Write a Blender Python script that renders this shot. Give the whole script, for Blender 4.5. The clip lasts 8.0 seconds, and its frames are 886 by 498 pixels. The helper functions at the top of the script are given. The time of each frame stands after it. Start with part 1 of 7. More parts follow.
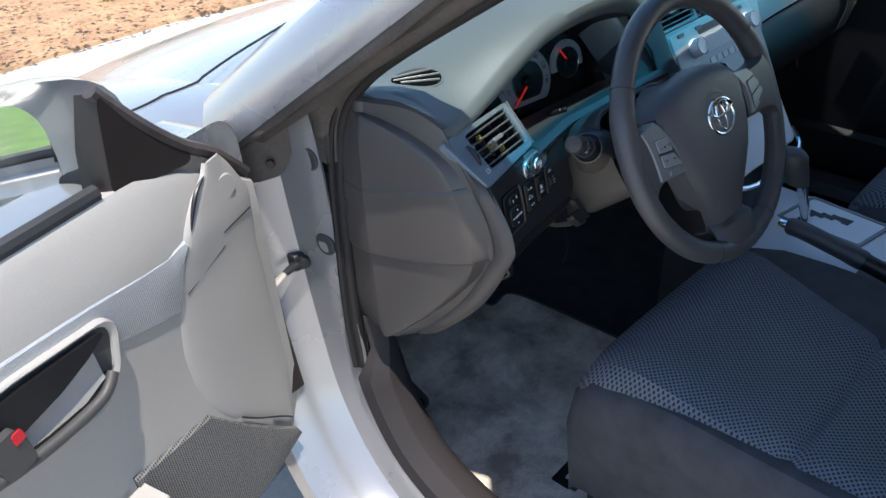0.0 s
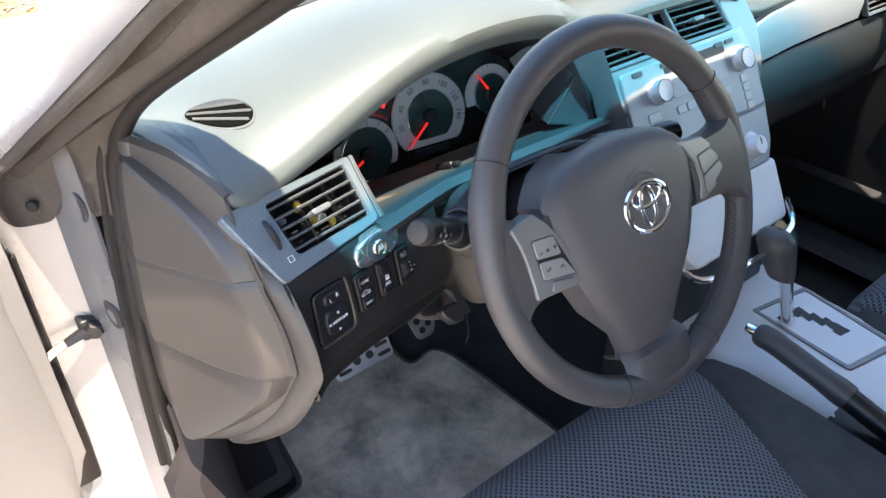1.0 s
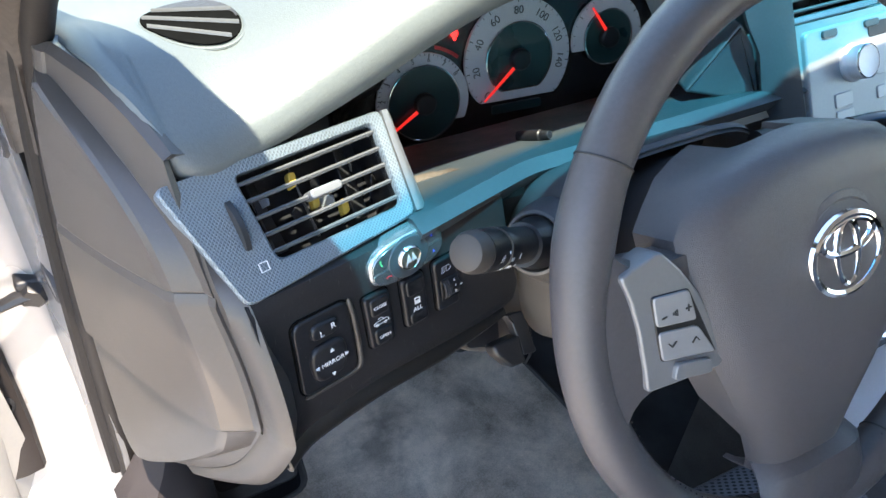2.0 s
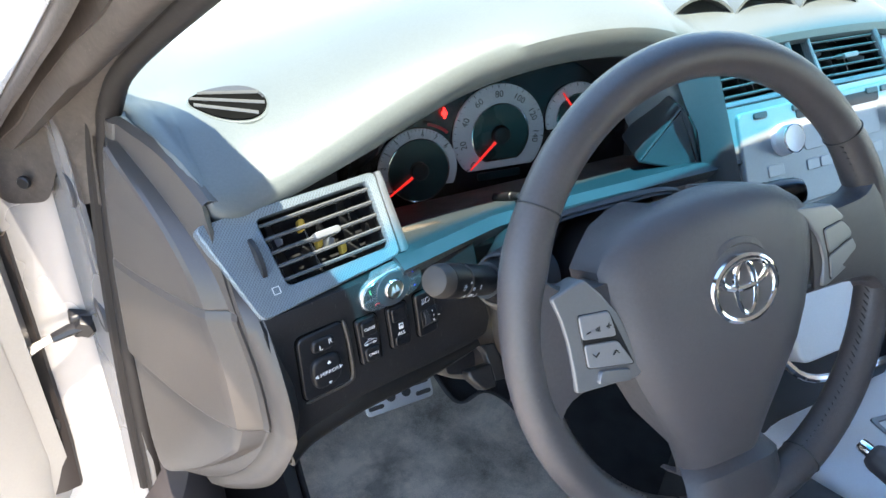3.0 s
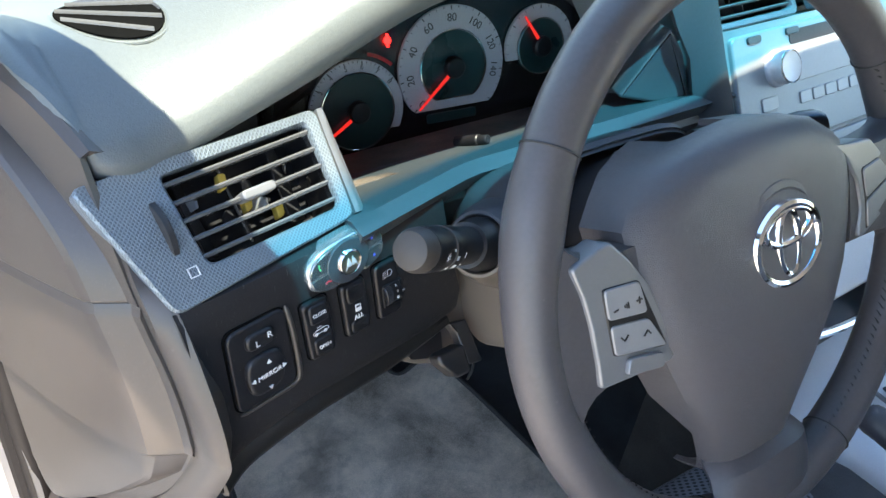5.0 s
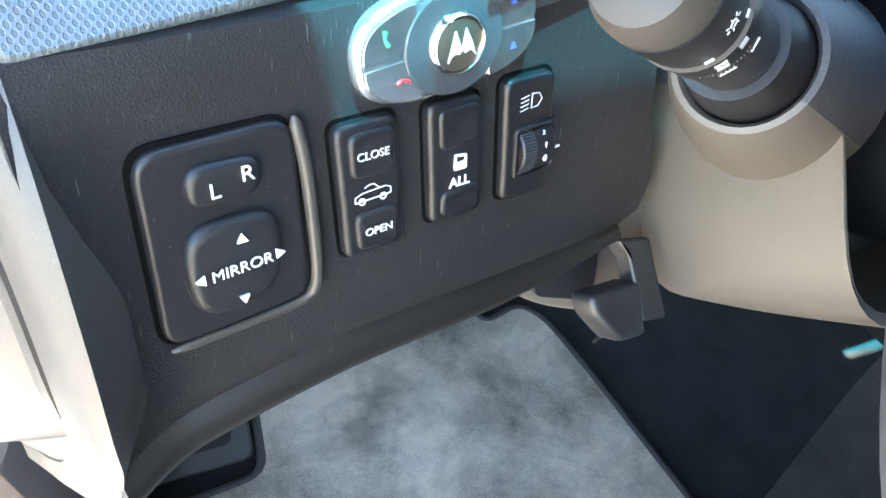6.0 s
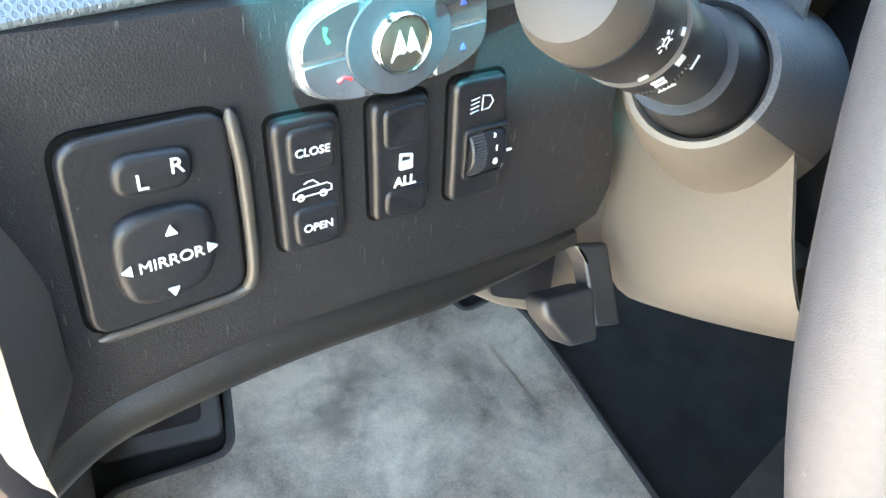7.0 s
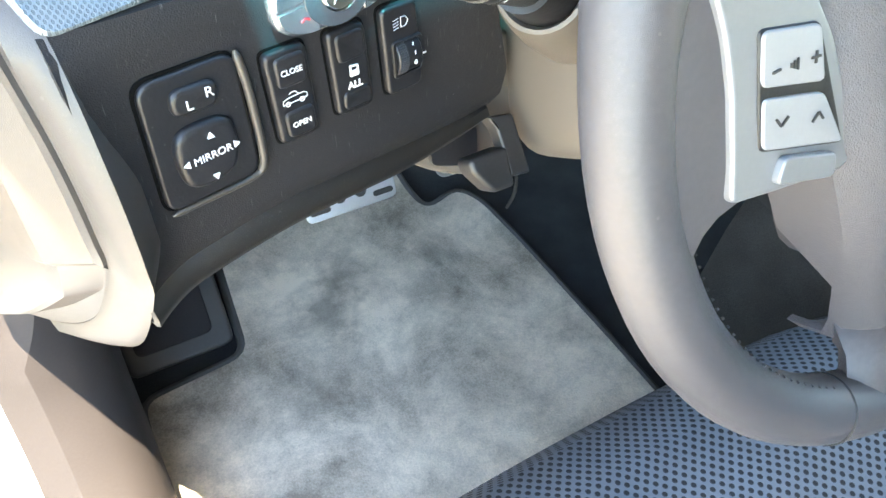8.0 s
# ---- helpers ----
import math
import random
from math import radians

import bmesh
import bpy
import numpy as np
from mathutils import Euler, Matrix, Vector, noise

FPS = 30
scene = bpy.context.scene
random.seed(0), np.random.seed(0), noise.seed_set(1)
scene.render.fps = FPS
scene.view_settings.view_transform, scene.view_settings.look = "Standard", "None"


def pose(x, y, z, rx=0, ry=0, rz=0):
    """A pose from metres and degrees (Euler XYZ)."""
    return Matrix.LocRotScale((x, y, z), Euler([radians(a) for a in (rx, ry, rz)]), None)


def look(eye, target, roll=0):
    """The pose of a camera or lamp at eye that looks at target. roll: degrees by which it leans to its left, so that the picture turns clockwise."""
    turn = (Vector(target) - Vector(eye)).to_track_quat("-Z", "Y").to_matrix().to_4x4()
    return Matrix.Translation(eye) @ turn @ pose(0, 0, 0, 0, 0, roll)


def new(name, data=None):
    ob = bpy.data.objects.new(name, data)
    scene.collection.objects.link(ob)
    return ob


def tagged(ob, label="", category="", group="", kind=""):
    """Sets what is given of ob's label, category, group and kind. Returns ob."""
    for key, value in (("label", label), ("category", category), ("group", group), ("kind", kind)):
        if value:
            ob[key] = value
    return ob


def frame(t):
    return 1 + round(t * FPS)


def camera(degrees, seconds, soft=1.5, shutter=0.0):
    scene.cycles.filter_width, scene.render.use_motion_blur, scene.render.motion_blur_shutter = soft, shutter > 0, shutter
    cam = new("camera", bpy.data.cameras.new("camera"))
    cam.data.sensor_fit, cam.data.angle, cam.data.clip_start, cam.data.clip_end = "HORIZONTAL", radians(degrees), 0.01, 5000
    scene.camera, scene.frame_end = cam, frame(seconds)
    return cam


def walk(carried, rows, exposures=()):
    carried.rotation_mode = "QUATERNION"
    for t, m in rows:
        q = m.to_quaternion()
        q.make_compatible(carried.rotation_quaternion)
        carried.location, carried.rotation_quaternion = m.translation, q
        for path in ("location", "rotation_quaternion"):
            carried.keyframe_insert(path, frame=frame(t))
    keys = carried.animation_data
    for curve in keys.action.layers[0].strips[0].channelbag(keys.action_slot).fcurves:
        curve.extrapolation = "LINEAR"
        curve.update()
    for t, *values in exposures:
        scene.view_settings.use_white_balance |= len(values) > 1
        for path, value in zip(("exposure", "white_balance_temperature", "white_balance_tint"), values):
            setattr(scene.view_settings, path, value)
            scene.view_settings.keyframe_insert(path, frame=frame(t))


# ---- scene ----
cam = camera(60.5, 8.0)
PATH = [
    (0, (-1.236, -0.421, 1.353), (-0.114, 0.817, 0.254), -4.1),
    (0.1, (-1.22, -0.389, 1.365), (-0.012, 0.753, 0.253), -2.5),
    (0.2, (-1.172, -0.405, 1.345), (0.055, 0.753, 0.271), -3.0),
    (0.3, (-1.132, -0.394, 1.347), (0.114, 0.737, 0.267), -2.1),
    (0.5, (-1.04, -0.388, 1.322), (0.191, 0.774, 0.256), -1.5),
    (1, (-0.868, -0.349, 1.301), (0.152, 0.934, 0.155), -0.2),
    (1.2, (-0.843, -0.296, 1.266), (0.067, 1.025, 0.071), 0.4),
    (2.3, (-0.701, -0.158, 1.199), (0.098, 1.139, -0.097), 3.5),
    (2.5, (-0.706, -0.184, 1.212), (0.126, 1.125, -0.051), 4.2),
    (3, (-0.743, -0.272, 1.246), (0.058, 1.172, 0.117), 2.6),
    (3.5, (-0.828, -0.357, 1.281), (0.091, 1.08, 0.237), 1.1),
    (3.8, (-0.933, -0.428, 1.283), (0.128, 0.926, 0.264), 0.4),
    (4, (-0.962, -0.433, 1.291), (0.143, 0.874, 0.256), 0.0),
    (4.2, (-0.92, -0.397, 1.29), (0.206, 0.888, 0.251), 2.5),
    (5.3, (-0.677, -0.09, 1.092), (0.228, 1.167, -0.173), 6.6),
    (5.5, (-0.656, -0.055, 1.035), (0.195, 1.22, -0.25), 7.2),
    (6, (-0.639, -0.016, 0.99), (0.102, 1.27, -0.351), 9.1),
    (6.5, (-0.635, -0.012, 0.991), (0.084, 1.268, -0.368), 10.8),
    (7, (-0.624, -0.017, 0.994), (0.124, 1.235, -0.376), 12.6),
    (7.5, (-0.64, -0.029, 0.98), (0.098, 1.165, -0.446), 12.3),
    (7.8, (-0.653, -0.052, 1.014), (0.088, 1.045, -0.485), 9.9),
    (8, (-0.661, -0.095, 1.054), (0.104, 0.966, -0.459), 7.8),
]
EXPOSURE = [(0.0, 1.05, 6500, 10), (0.5, 2.05, 7300, 14), (1.0, 2.45, 8000, 17), (2.5, 2.75, 7300, 12), (3.0, 2.66, 7300, 12), (3.5, 2.48, 7500, 14), (4.2, 2.45, 7300, 13), (5.5, 3.05, 7600, 10), (6.0, 4.03, 7600, 6), (6.5, 4.27, 7700, 4), (7.0, 4.33, 8500, 6), (7.5, 4.25, 8300, 6), (8.0, 4.12, 8400, 5)]
walk(cam, [(t, look(eye, target, roll)) for t, eye, target, roll in PATH], EXPOSURE)

# ---------- light ----------
SUN = Vector((-0.05, -0.205, 0.95)).normalized()
world = bpy.data.worlds.new("sky")
scene.world = world
world.use_nodes = True
wn, wl = world.node_tree.nodes, world.node_tree.links
sky = wn.new("ShaderNodeTexSky")
sky.sky_type, sky.sun_disc = "NISHITA", False
sky.ozone_density, sky.dust_density, sky.air_density = 3.5, 0.2, 1.1
sky.sun_elevation = math.asin(SUN.z)
sky.sun_rotation = math.atan2(SUN.x, SUN.y)
wl.new(sky.outputs[0], wn["Background"].inputs[0])
wn["Background"].inputs[1].default_value = 0.15
sun_data = bpy.data.lights.new("sun", "SUN")
sun_data.energy, sun_data.angle, sun_data.color = 3.4, radians(0.6), (1.0, 0.95, 0.87)
sun = new("sun", sun_data)
sun.matrix_world = look(SUN * 20, (0, 0, 0))


# ---------- materials ----------
def mat(name, base, rough=0.5, metal=0.0, vary=0.15, coarse=9.0, fine=160.0, bump=0.15, grain=0.0, coat=0.0, tint=None, spec=0.5, sheen=0.0):
    """A surface with stains at one scale, grain at another and fine relief; coarse, fine: features per metre."""
    m = bpy.data.materials.new(name)
    m.use_nodes = True
    n, l = m.node_tree.nodes, m.node_tree.links
    p = n["Principled BSDF"]
    tc = n.new("ShaderNodeTexCoord")
    a, b = n.new("ShaderNodeTexNoise"), n.new("ShaderNodeTexNoise")
    a.inputs["Scale"].default_value, b.inputs["Scale"].default_value = coarse, fine
    a.inputs["Detail"].default_value, b.inputs["Detail"].default_value = 4, 3
    l.new(tc.outputs["Object"], a.inputs["Vector"]), l.new(tc.outputs["Object"], b.inputs["Vector"])
    mix = n.new("ShaderNodeMath")
    mix.operation = "MULTIPLY_ADD"
    mix.inputs[1].default_value = 0.6
    l.new(a.outputs[0], mix.inputs[0])
    half = n.new("ShaderNodeMath")
    half.operation = "MULTIPLY"
    half.inputs[1].default_value = 0.4
    l.new(b.outputs[0], half.inputs[0]), l.new(half.outputs[0], mix.inputs[2])
    ramp = n.new("ShaderNodeValToRGB")
    lo = tint if tint else tuple(c * (1 - vary) for c in base)
    hi = tuple(min(1, c * (1 + vary)) for c in base)
    ramp.color_ramp.elements[0].color, ramp.color_ramp.elements[1].color = (*lo, 1), (*hi, 1)
    ramp.color_ramp.elements[0].position, ramp.color_ramp.elements[1].position = 0.3, 0.7
    l.new(mix.outputs[0], ramp.inputs[0]), l.new(ramp.outputs[0], p.inputs["Base Color"])
    p.inputs["Metallic"].default_value = metal
    p.inputs["Coat Weight"].default_value = coat
    p.inputs["Specular IOR Level"].default_value = spec
    p.inputs["Sheen Weight"].default_value = sheen
    rr = n.new("ShaderNodeMapRange")
    rr.inputs[3].default_value, rr.inputs[4].default_value = max(0.02, rough - 0.1), min(1, rough + 0.1)
    l.new(a.outputs[0], rr.inputs[0]), l.new(rr.outputs[0], p.inputs["Roughness"])
    if bump:
        bp = n.new("ShaderNodeBump")
        bp.inputs["Strength"].default_value, bp.inputs["Distance"].default_value = bump, 0.0006
        src_out = b.outputs[0]
        if grain:
            v = n.new("ShaderNodeTexVoronoi")
            v.feature = "DISTANCE_TO_EDGE"
            v.inputs["Scale"].default_value = grain
            l.new(tc.outputs["Object"], v.inputs["Vector"])
            src_out = v.outputs["Distance"]
            bp.inputs["Distance"].default_value = 0.0015
        l.new(src_out, bp.inputs["Height"]), l.new(bp.outputs[0], p.inputs["Normal"])
    return m


def dusty(m):
    """Scattered pale dust specks and fine upright scratches over a dark surface."""
    n, l = m.node_tree.nodes, m.node_tree.links
    p, tc = n["Principled BSDF"], n.new("ShaderNodeTexCoord")
    old = p.inputs["Base Color"].links[0].from_socket
    v, keep, few = n.new("ShaderNodeTexVoronoi"), n.new("ShaderNodeMath"), n.new("ShaderNodeMath")
    v.inputs["Scale"].default_value = 210
    l.new(tc.outputs["Object"], v.inputs["Vector"])
    keep.operation, keep.inputs[1].default_value = "LESS_THAN", 0.055
    few.operation, few.inputs[1].default_value = "LESS_THAN", 0.22
    sep = n.new("ShaderNodeSeparateColor")
    l.new(v.outputs["Color"], sep.inputs[0]), l.new(sep.outputs[0], few.inputs[0]), l.new(v.outputs["Distance"], keep.inputs[0])
    speck = n.new("ShaderNodeMath")
    speck.operation = "MULTIPLY"
    l.new(keep.outputs[0], speck.inputs[0]), l.new(few.outputs[0], speck.inputs[1])
    mp, line, cut = n.new("ShaderNodeMapping"), n.new("ShaderNodeTexNoise"), n.new("ShaderNodeMapRange")
    mp.inputs["Scale"].default_value = (1900, 300, 130)
    mp.inputs["Rotation"].default_value = (0.0, 0.12, 0.0)
    line.inputs["Scale"].default_value, line.inputs["Detail"].default_value = 1.0, 1.0
    l.new(tc.outputs["Object"], mp.inputs["Vector"]), l.new(mp.outputs[0], line.inputs["Vector"])
    cut.inputs[1].default_value, cut.inputs[2].default_value, cut.inputs[3].default_value, cut.inputs[4].default_value = 0.70, 0.80, 0.0, 0.6
    l.new(line.outputs[0], cut.inputs[0])
    both = n.new("ShaderNodeMath")
    both.operation = "MAXIMUM"
    l.new(speck.outputs[0], both.inputs[0]), l.new(cut.outputs[0], both.inputs[1])
    mix = n.new("ShaderNodeMix")
    mix.data_type = "RGBA"
    mix.inputs[7].default_value = (0.15, 0.145, 0.14, 1)
    l.new(both.outputs[0], mix.inputs[0]), l.new(old, mix.inputs[6]), l.new(mix.outputs[2], p.inputs["Base Color"])


def trodden(m, spots):
    """Ragged dark stains of trodden-in dirt, each at a place and of a size of its own."""
    n, l = m.node_tree.nodes, m.node_tree.links
    p, tc = n["Principled BSDF"], n.new("ShaderNodeTexCoord")
    out = p.inputs["Base Color"].links[0].from_socket
    ragged = n.new("ShaderNodeTexNoise")
    ragged.inputs["Scale"].default_value, ragged.inputs["Detail"].default_value = 45, 5
    l.new(tc.outputs["Object"], ragged.inputs["Vector"])
    for x, y, r, dark in spots:
        far, edge, mul = n.new("ShaderNodeVectorMath"), n.new("ShaderNodeMath"), n.new("ShaderNodeMapRange")
        far.operation, far.inputs[1].default_value = "DISTANCE", (x, y, 0.318)
        l.new(tc.outputs["Object"], far.inputs[0])
        edge.operation, edge.inputs[1].default_value = "MULTIPLY_ADD", 2.6 * r
        l.new(ragged.outputs[0], edge.inputs[0]), l.new(far.outputs["Value"], edge.inputs[2])
        mul.inputs[1].default_value, mul.inputs[2].default_value, mul.inputs[3].default_value, mul.inputs[4].default_value = 1.4 * r, 2.7 * r, dark, 0.0
        l.new(edge.outputs[0], mul.inputs[0])
        mix = n.new("ShaderNodeMix")
        mix.data_type = "RGBA"
        mix.inputs[7].default_value = (0.10, 0.088, 0.075, 1)
        l.new(mul.outputs[0], mix.inputs[0]), l.new(out, mix.inputs[6])
        out = mix.outputs[2]
    l.new(out, p.inputs["Base Color"])


def dotted(name, base, dark, pitch, rough=0.5, metal=0.0, turn=45.0, size=0.3, plane="XZ"):
    """A surface woven or stamped with small dots in a grid, pitch metres apart."""
    m = mat(name, base, rough, metal, 0.12, 14.0, 300.0, 0.2)
    n, l = m.node_tree.nodes, m.node_tree.links
    p = n["Principled BSDF"]
    col = p.inputs["Base Color"].links[0].from_socket
    tc, mp = n.new("ShaderNodeTexCoord"), n.new("ShaderNodeMapping")
    k = 1.0 / pitch
    mp.inputs["Scale"].default_value = (k, k, 0.0) if plane == "XY" else (k, k, k)
    mp.inputs["Rotation"].default_value = (0, 0, radians(turn)) if plane == "XY" else (0, 0, 0)
    l.new(tc.outputs["Object"], mp.inputs["Vector"])
    v = n.new("ShaderNodeTexVoronoi")
    v.inputs["Scale"].default_value, v.inputs["Randomness"].default_value = 1.0, 0.0
    if plane != "XY":
        sep, comb = n.new("ShaderNodeSeparateXYZ"), n.new("ShaderNodeCombineXYZ")
        l.new(mp.outputs[0], sep.inputs[0]), l.new(sep.outputs[0], comb.inputs[0]), l.new(sep.outputs[2], comb.inputs[1])
        l.new(comb.outputs[0], v.inputs["Vector"])
    else:
        l.new(mp.outputs[0], v.inputs["Vector"])
    cut = n.new("ShaderNodeMapRange")
    cut.inputs[1].default_value, cut.inputs[2].default_value = size, size + 0.1
    cut.inputs[3].default_value, cut.inputs[4].default_value = 1.0, 0.0
    l.new(v.outputs["Distance"], cut.inputs[0])
    mx = n.new("ShaderNodeMix")
    mx.data_type = "RGBA"
    l.new(cut.outputs[0], mx.inputs[0]), l.new(col, mx.inputs[6])
    mx.inputs[7].default_value = (*dark, 1)
    l.new(mx.outputs[2], p.inputs["Base Color"])
    bp = n.new("ShaderNodeBump")
    bp.inputs["Strength"].default_value, bp.inputs["Distance"].default_value = 0.6, -0.0008
    l.new(cut.outputs[0], bp.inputs["Height"]), l.new(bp.outputs[0], p.inputs["Normal"])
    return m


def glow(name, color, strength):
    m = bpy.data.materials.new(name)
    m.use_nodes = True
    p = m.node_tree.nodes["Principled BSDF"]
    p.inputs["Base Color"].default_value = (*color, 1)
    p.inputs["Emission Color"].default_value, p.inputs["Emission Strength"].default_value = (*color, 1), strength
    return m


def clear_glass(name, tint=(1, 1, 1)):
    m = bpy.data.materials.new(name)
    m.use_nodes = True
    n, l = m.node_tree.nodes, m.node_tree.links
    n.clear()
    out, mixer = n.new("ShaderNodeOutputMaterial"), n.new("ShaderNodeMixShader")
    tr, gl, fr = n.new("ShaderNodeBsdfTransparent"), n.new("ShaderNodeBsdfGlossy"), n.new("ShaderNodeLayerWeight")
    tr.inputs[0].default_value, gl.inputs["Roughness"].default_value, fr.inputs[0].default_value = (*tint, 1), 0.02, 0.5
    power, lift = n.new("ShaderNodeMath"), n.new("ShaderNodeMath")
    power.operation, power.inputs[1].default_value = "POWER", 4.0
    lift.operation, lift.inputs[1].default_value, lift.inputs[2].default_value = "MULTIPLY_ADD", 0.8, 0.04
    l.new(fr.outputs["Facing"], power.inputs[0]), l.new(power.outputs[0], lift.inputs[0])
    l.new(lift.outputs[0], mixer.inputs[0]), l.new(tr.outputs[0], mixer.inputs[1]), l.new(gl.outputs[0], mixer.inputs[2])
    l.new(mixer.outputs[0], out.inputs[0])
    return m


PAD = mat("dash_pad_plastic", (0.114, 0.127, 0.127), 0.42, vary=0.12, coarse=6, fine=500, bump=0.12, grain=650)
CAP = mat("grey_plastic", (0.070, 0.061, 0.056), 0.34, vary=0.07, coarse=7, fine=500, bump=0.12, grain=1300)
FASCIA = mat("charcoal_grained_plastic", (0.0205, 0.0198, 0.0215), 0.40, vary=0.25, coarse=10, fine=900, bump=0.20, grain=1050, spec=0.26)
BLACK = mat("black_plastic", (0.010, 0.010, 0.012), 0.42, vary=0.25, coarse=20, fine=500, bump=0.2)
GLOSS = mat("smooth_black_plastic", (0.012, 0.012, 0.014), 0.22, vary=0.2, coarse=20, fine=500, bump=0.05)
DARK = mat("dark_grey_plastic", (0.045, 0.045, 0.05), 0.5, vary=0.15, coarse=10, fine=400, bump=0.25, grain=700)
dusty(FASCIA)
TEAL = mat("blue_grey_plastic", (0.042, 0.054, 0.062), 0.38, vary=0.14, coarse=8, fine=500, bump=0.2, grain=800)
FLANK = mat("blue_grey_flank_plastic", (0.062, 0.078, 0.090), 0.38, vary=0.12, coarse=8, fine=500, bump=0.2, grain=800)
SILVER = dotted("stamped_silver_trim", (0.205, 0.245, 0.28), (0.14, 0.17, 0.195), 0.0015, 0.36, 0.35, 45.0, 0.3, "XY")
DOORSILVER = dotted("stamped_door_trim", (0.50, 0.51, 0.52), (0.43, 0.44, 0.45), 0.0024, 0.36, 0.5)
SMOOTH_SILVER = mat("silver_plastic", (0.60, 0.63, 0.66), 0.38, 0.35, vary=0.06, coarse=9, fine=400, bump=0.05)
CHROME = mat("chrome", (0.85, 0.85, 0.86), 0.08, 1.0, vary=0.04, coarse=20, fine=300, bump=0.02)
LEATHER = mat("charcoal_leather", (0.071, 0.066, 0.071), 0.36, vary=0.16, coarse=14, fine=400, bump=0.15, grain=2200)
HUB = mat("charcoal_soft_plastic", (0.093, 0.087, 0.093), 0.34, vary=0.12, coarse=8, fine=400, bump=0.3, grain=1100)
RUBBER = mat("black_rubber", (0.022, 0.022, 0.024), 0.6, vary=0.2, coarse=12, fine=300, bump=0.2)
WEATHER = mat("weathered_brown_grey_trim", (0.056, 0.046, 0.041), 0.5, vary=0.45, coarse=22, fine=160, bump=0.4)
PAINT = mat("silver_car_paint", (0.33, 0.325, 0.33), 0.28, 0.45, vary=0.05, coarse=5, fine=900, bump=0.03, coat=0.6)
CARPET = mat("black_carpet", (0.044, 0.046, 0.048), 0.95, vary=0.4, coarse=20, fine=700, bump=0.9, spec=0.1)
MAT = mat("grey_pile_carpet", (0.74, 0.64, 0.53), 0.95, vary=0.22, tint=(0.27, 0.232, 0.19), coarse=8.5, fine=520, bump=1.0, spec=0.1, sheen=0.2)
for node in MAT.node_tree.nodes:
    if node.bl_idname == "ShaderNodeTexNoise" and node.inputs["Scale"].default_value < 20:
        node.inputs["Detail"].default_value, node.inputs["Roughness"].default_value, node.inputs["Distortion"].default_value = 10, 0.68, 0.15
    if node.bl_idname == "ShaderNodeMath" and node.operation == "MULTIPLY_ADD":
        node.inputs[1].default_value = 0.84
    if node.bl_idname == "ShaderNodeMath" and node.operation == "MULTIPLY":
        node.inputs[1].default_value = 0.16
    if node.bl_idname == "ShaderNodeValToRGB":
        node.color_ramp.elements[0].position, node.color_ramp.elements[1].position = 0.36, 0.62
trodden(MAT, ((-0.462, 0.398, 0.034, 0.55), (-0.425, 0.430, 0.026, 0.45), (-0.338, 0.366, 0.034, 0.35), (-0.305, 0.425, 0.026, 0.35), (-0.52, 0.30, 0.032, 0.3)))
GLOVE = mat("soft_grey_plastic", (0.030, 0.034, 0.036), 0.45, vary=0.08, coarse=7, fine=500, bump=0.2, grain=800)
FABRIC = dotted("blue_black_mesh_cloth", (0.135, 0.147, 0.172), (0.014, 0.015, 0.018), 0.0050, 0.8, 0.0, 45.0, 0.26, "XY")
BOLSTER = mat("black_woven_cloth", (0.062, 0.062, 0.067), 0.85, vary=0.3, coarse=30, fine=900, bump=0.8, spec=0.2)
SHROUD = mat("warm_grey_plastic", (0.105, 0.09, 0.076), 0.45, vary=0.07, coarse=7, fine=900, bump=0.10, grain=1400)
KICK = mat("plum_grey_plastic", (0.036, 0.031, 0.032), 0.62, vary=0.12, coarse=7, fine=500, bump=0.2, grain=900, spec=0.2)
STALKTIP = mat("satin_grey_knob_plastic", (0.052, 0.045, 0.040), 0.58, vary=0.06, coarse=20, fine=900, bump=0.05)
SEALRUBBER = mat("dusty_rubber", (0.015, 0.013, 0.013), 0.58, vary=0.15, coarse=12, fine=300, bump=0.2, spec=0.35)
DOORGREY = mat("door_grey_plastic", (0.37, 0.347, 0.32), 0.42, vary=0.07, coarse=6, fine=500, bump=0.2, grain=800)
GRILLE = dotted("speaker_mesh", (0.17, 0.165, 0.16), (0.02, 0.02, 0.02), 0.0032, 0.6, 0.0, 0.0, 0.28)
DIAL = mat("dial_silver_white", (0.54, 0.55, 0.58), 0.5, 0.1, vary=0.05, coarse=20, fine=400, bump=0.03)
DIALDARK = mat("dial_dark_green", (0.006, 0.034, 0.036), 0.3, vary=0.2, coarse=20, fine=400, bump=0.02)
RED = glow("needle_red", (0.85, 0.03, 0.025), 0.16)
REDLAMP = glow("warning_red", (1.0, 0.02, 0.02), 0.9)
WHITE = mat("white_print", (0.75, 0.75, 0.75), 0.5, vary=0.04, coarse=30, fine=400, bump=0.0)
INK = mat("black_print", (0.03, 0.03, 0.03), 0.5, vary=0.1, coarse=30, fine=400, bump=0.0)
REDPRINT = mat("red_plastic", (0.6, 0.02, 0.03), 0.4, vary=0.1, coarse=30, fine=400, bump=0.02)
GREENPRINT = mat("green_print", (0.03, 0.4, 0.15), 0.4, vary=0.1, coarse=30, fine=400, bump=0.0)
BLUEPRINT = mat("blue_print", (0.04, 0.1, 0.6), 0.4, vary=0.1, coarse=30, fine=400, bump=0.0)
YELLOW = mat("yellowed_plastic", (0.55, 0.36, 0.06), 0.5, vary=0.15, coarse=30, fine=400, bump=0.1)
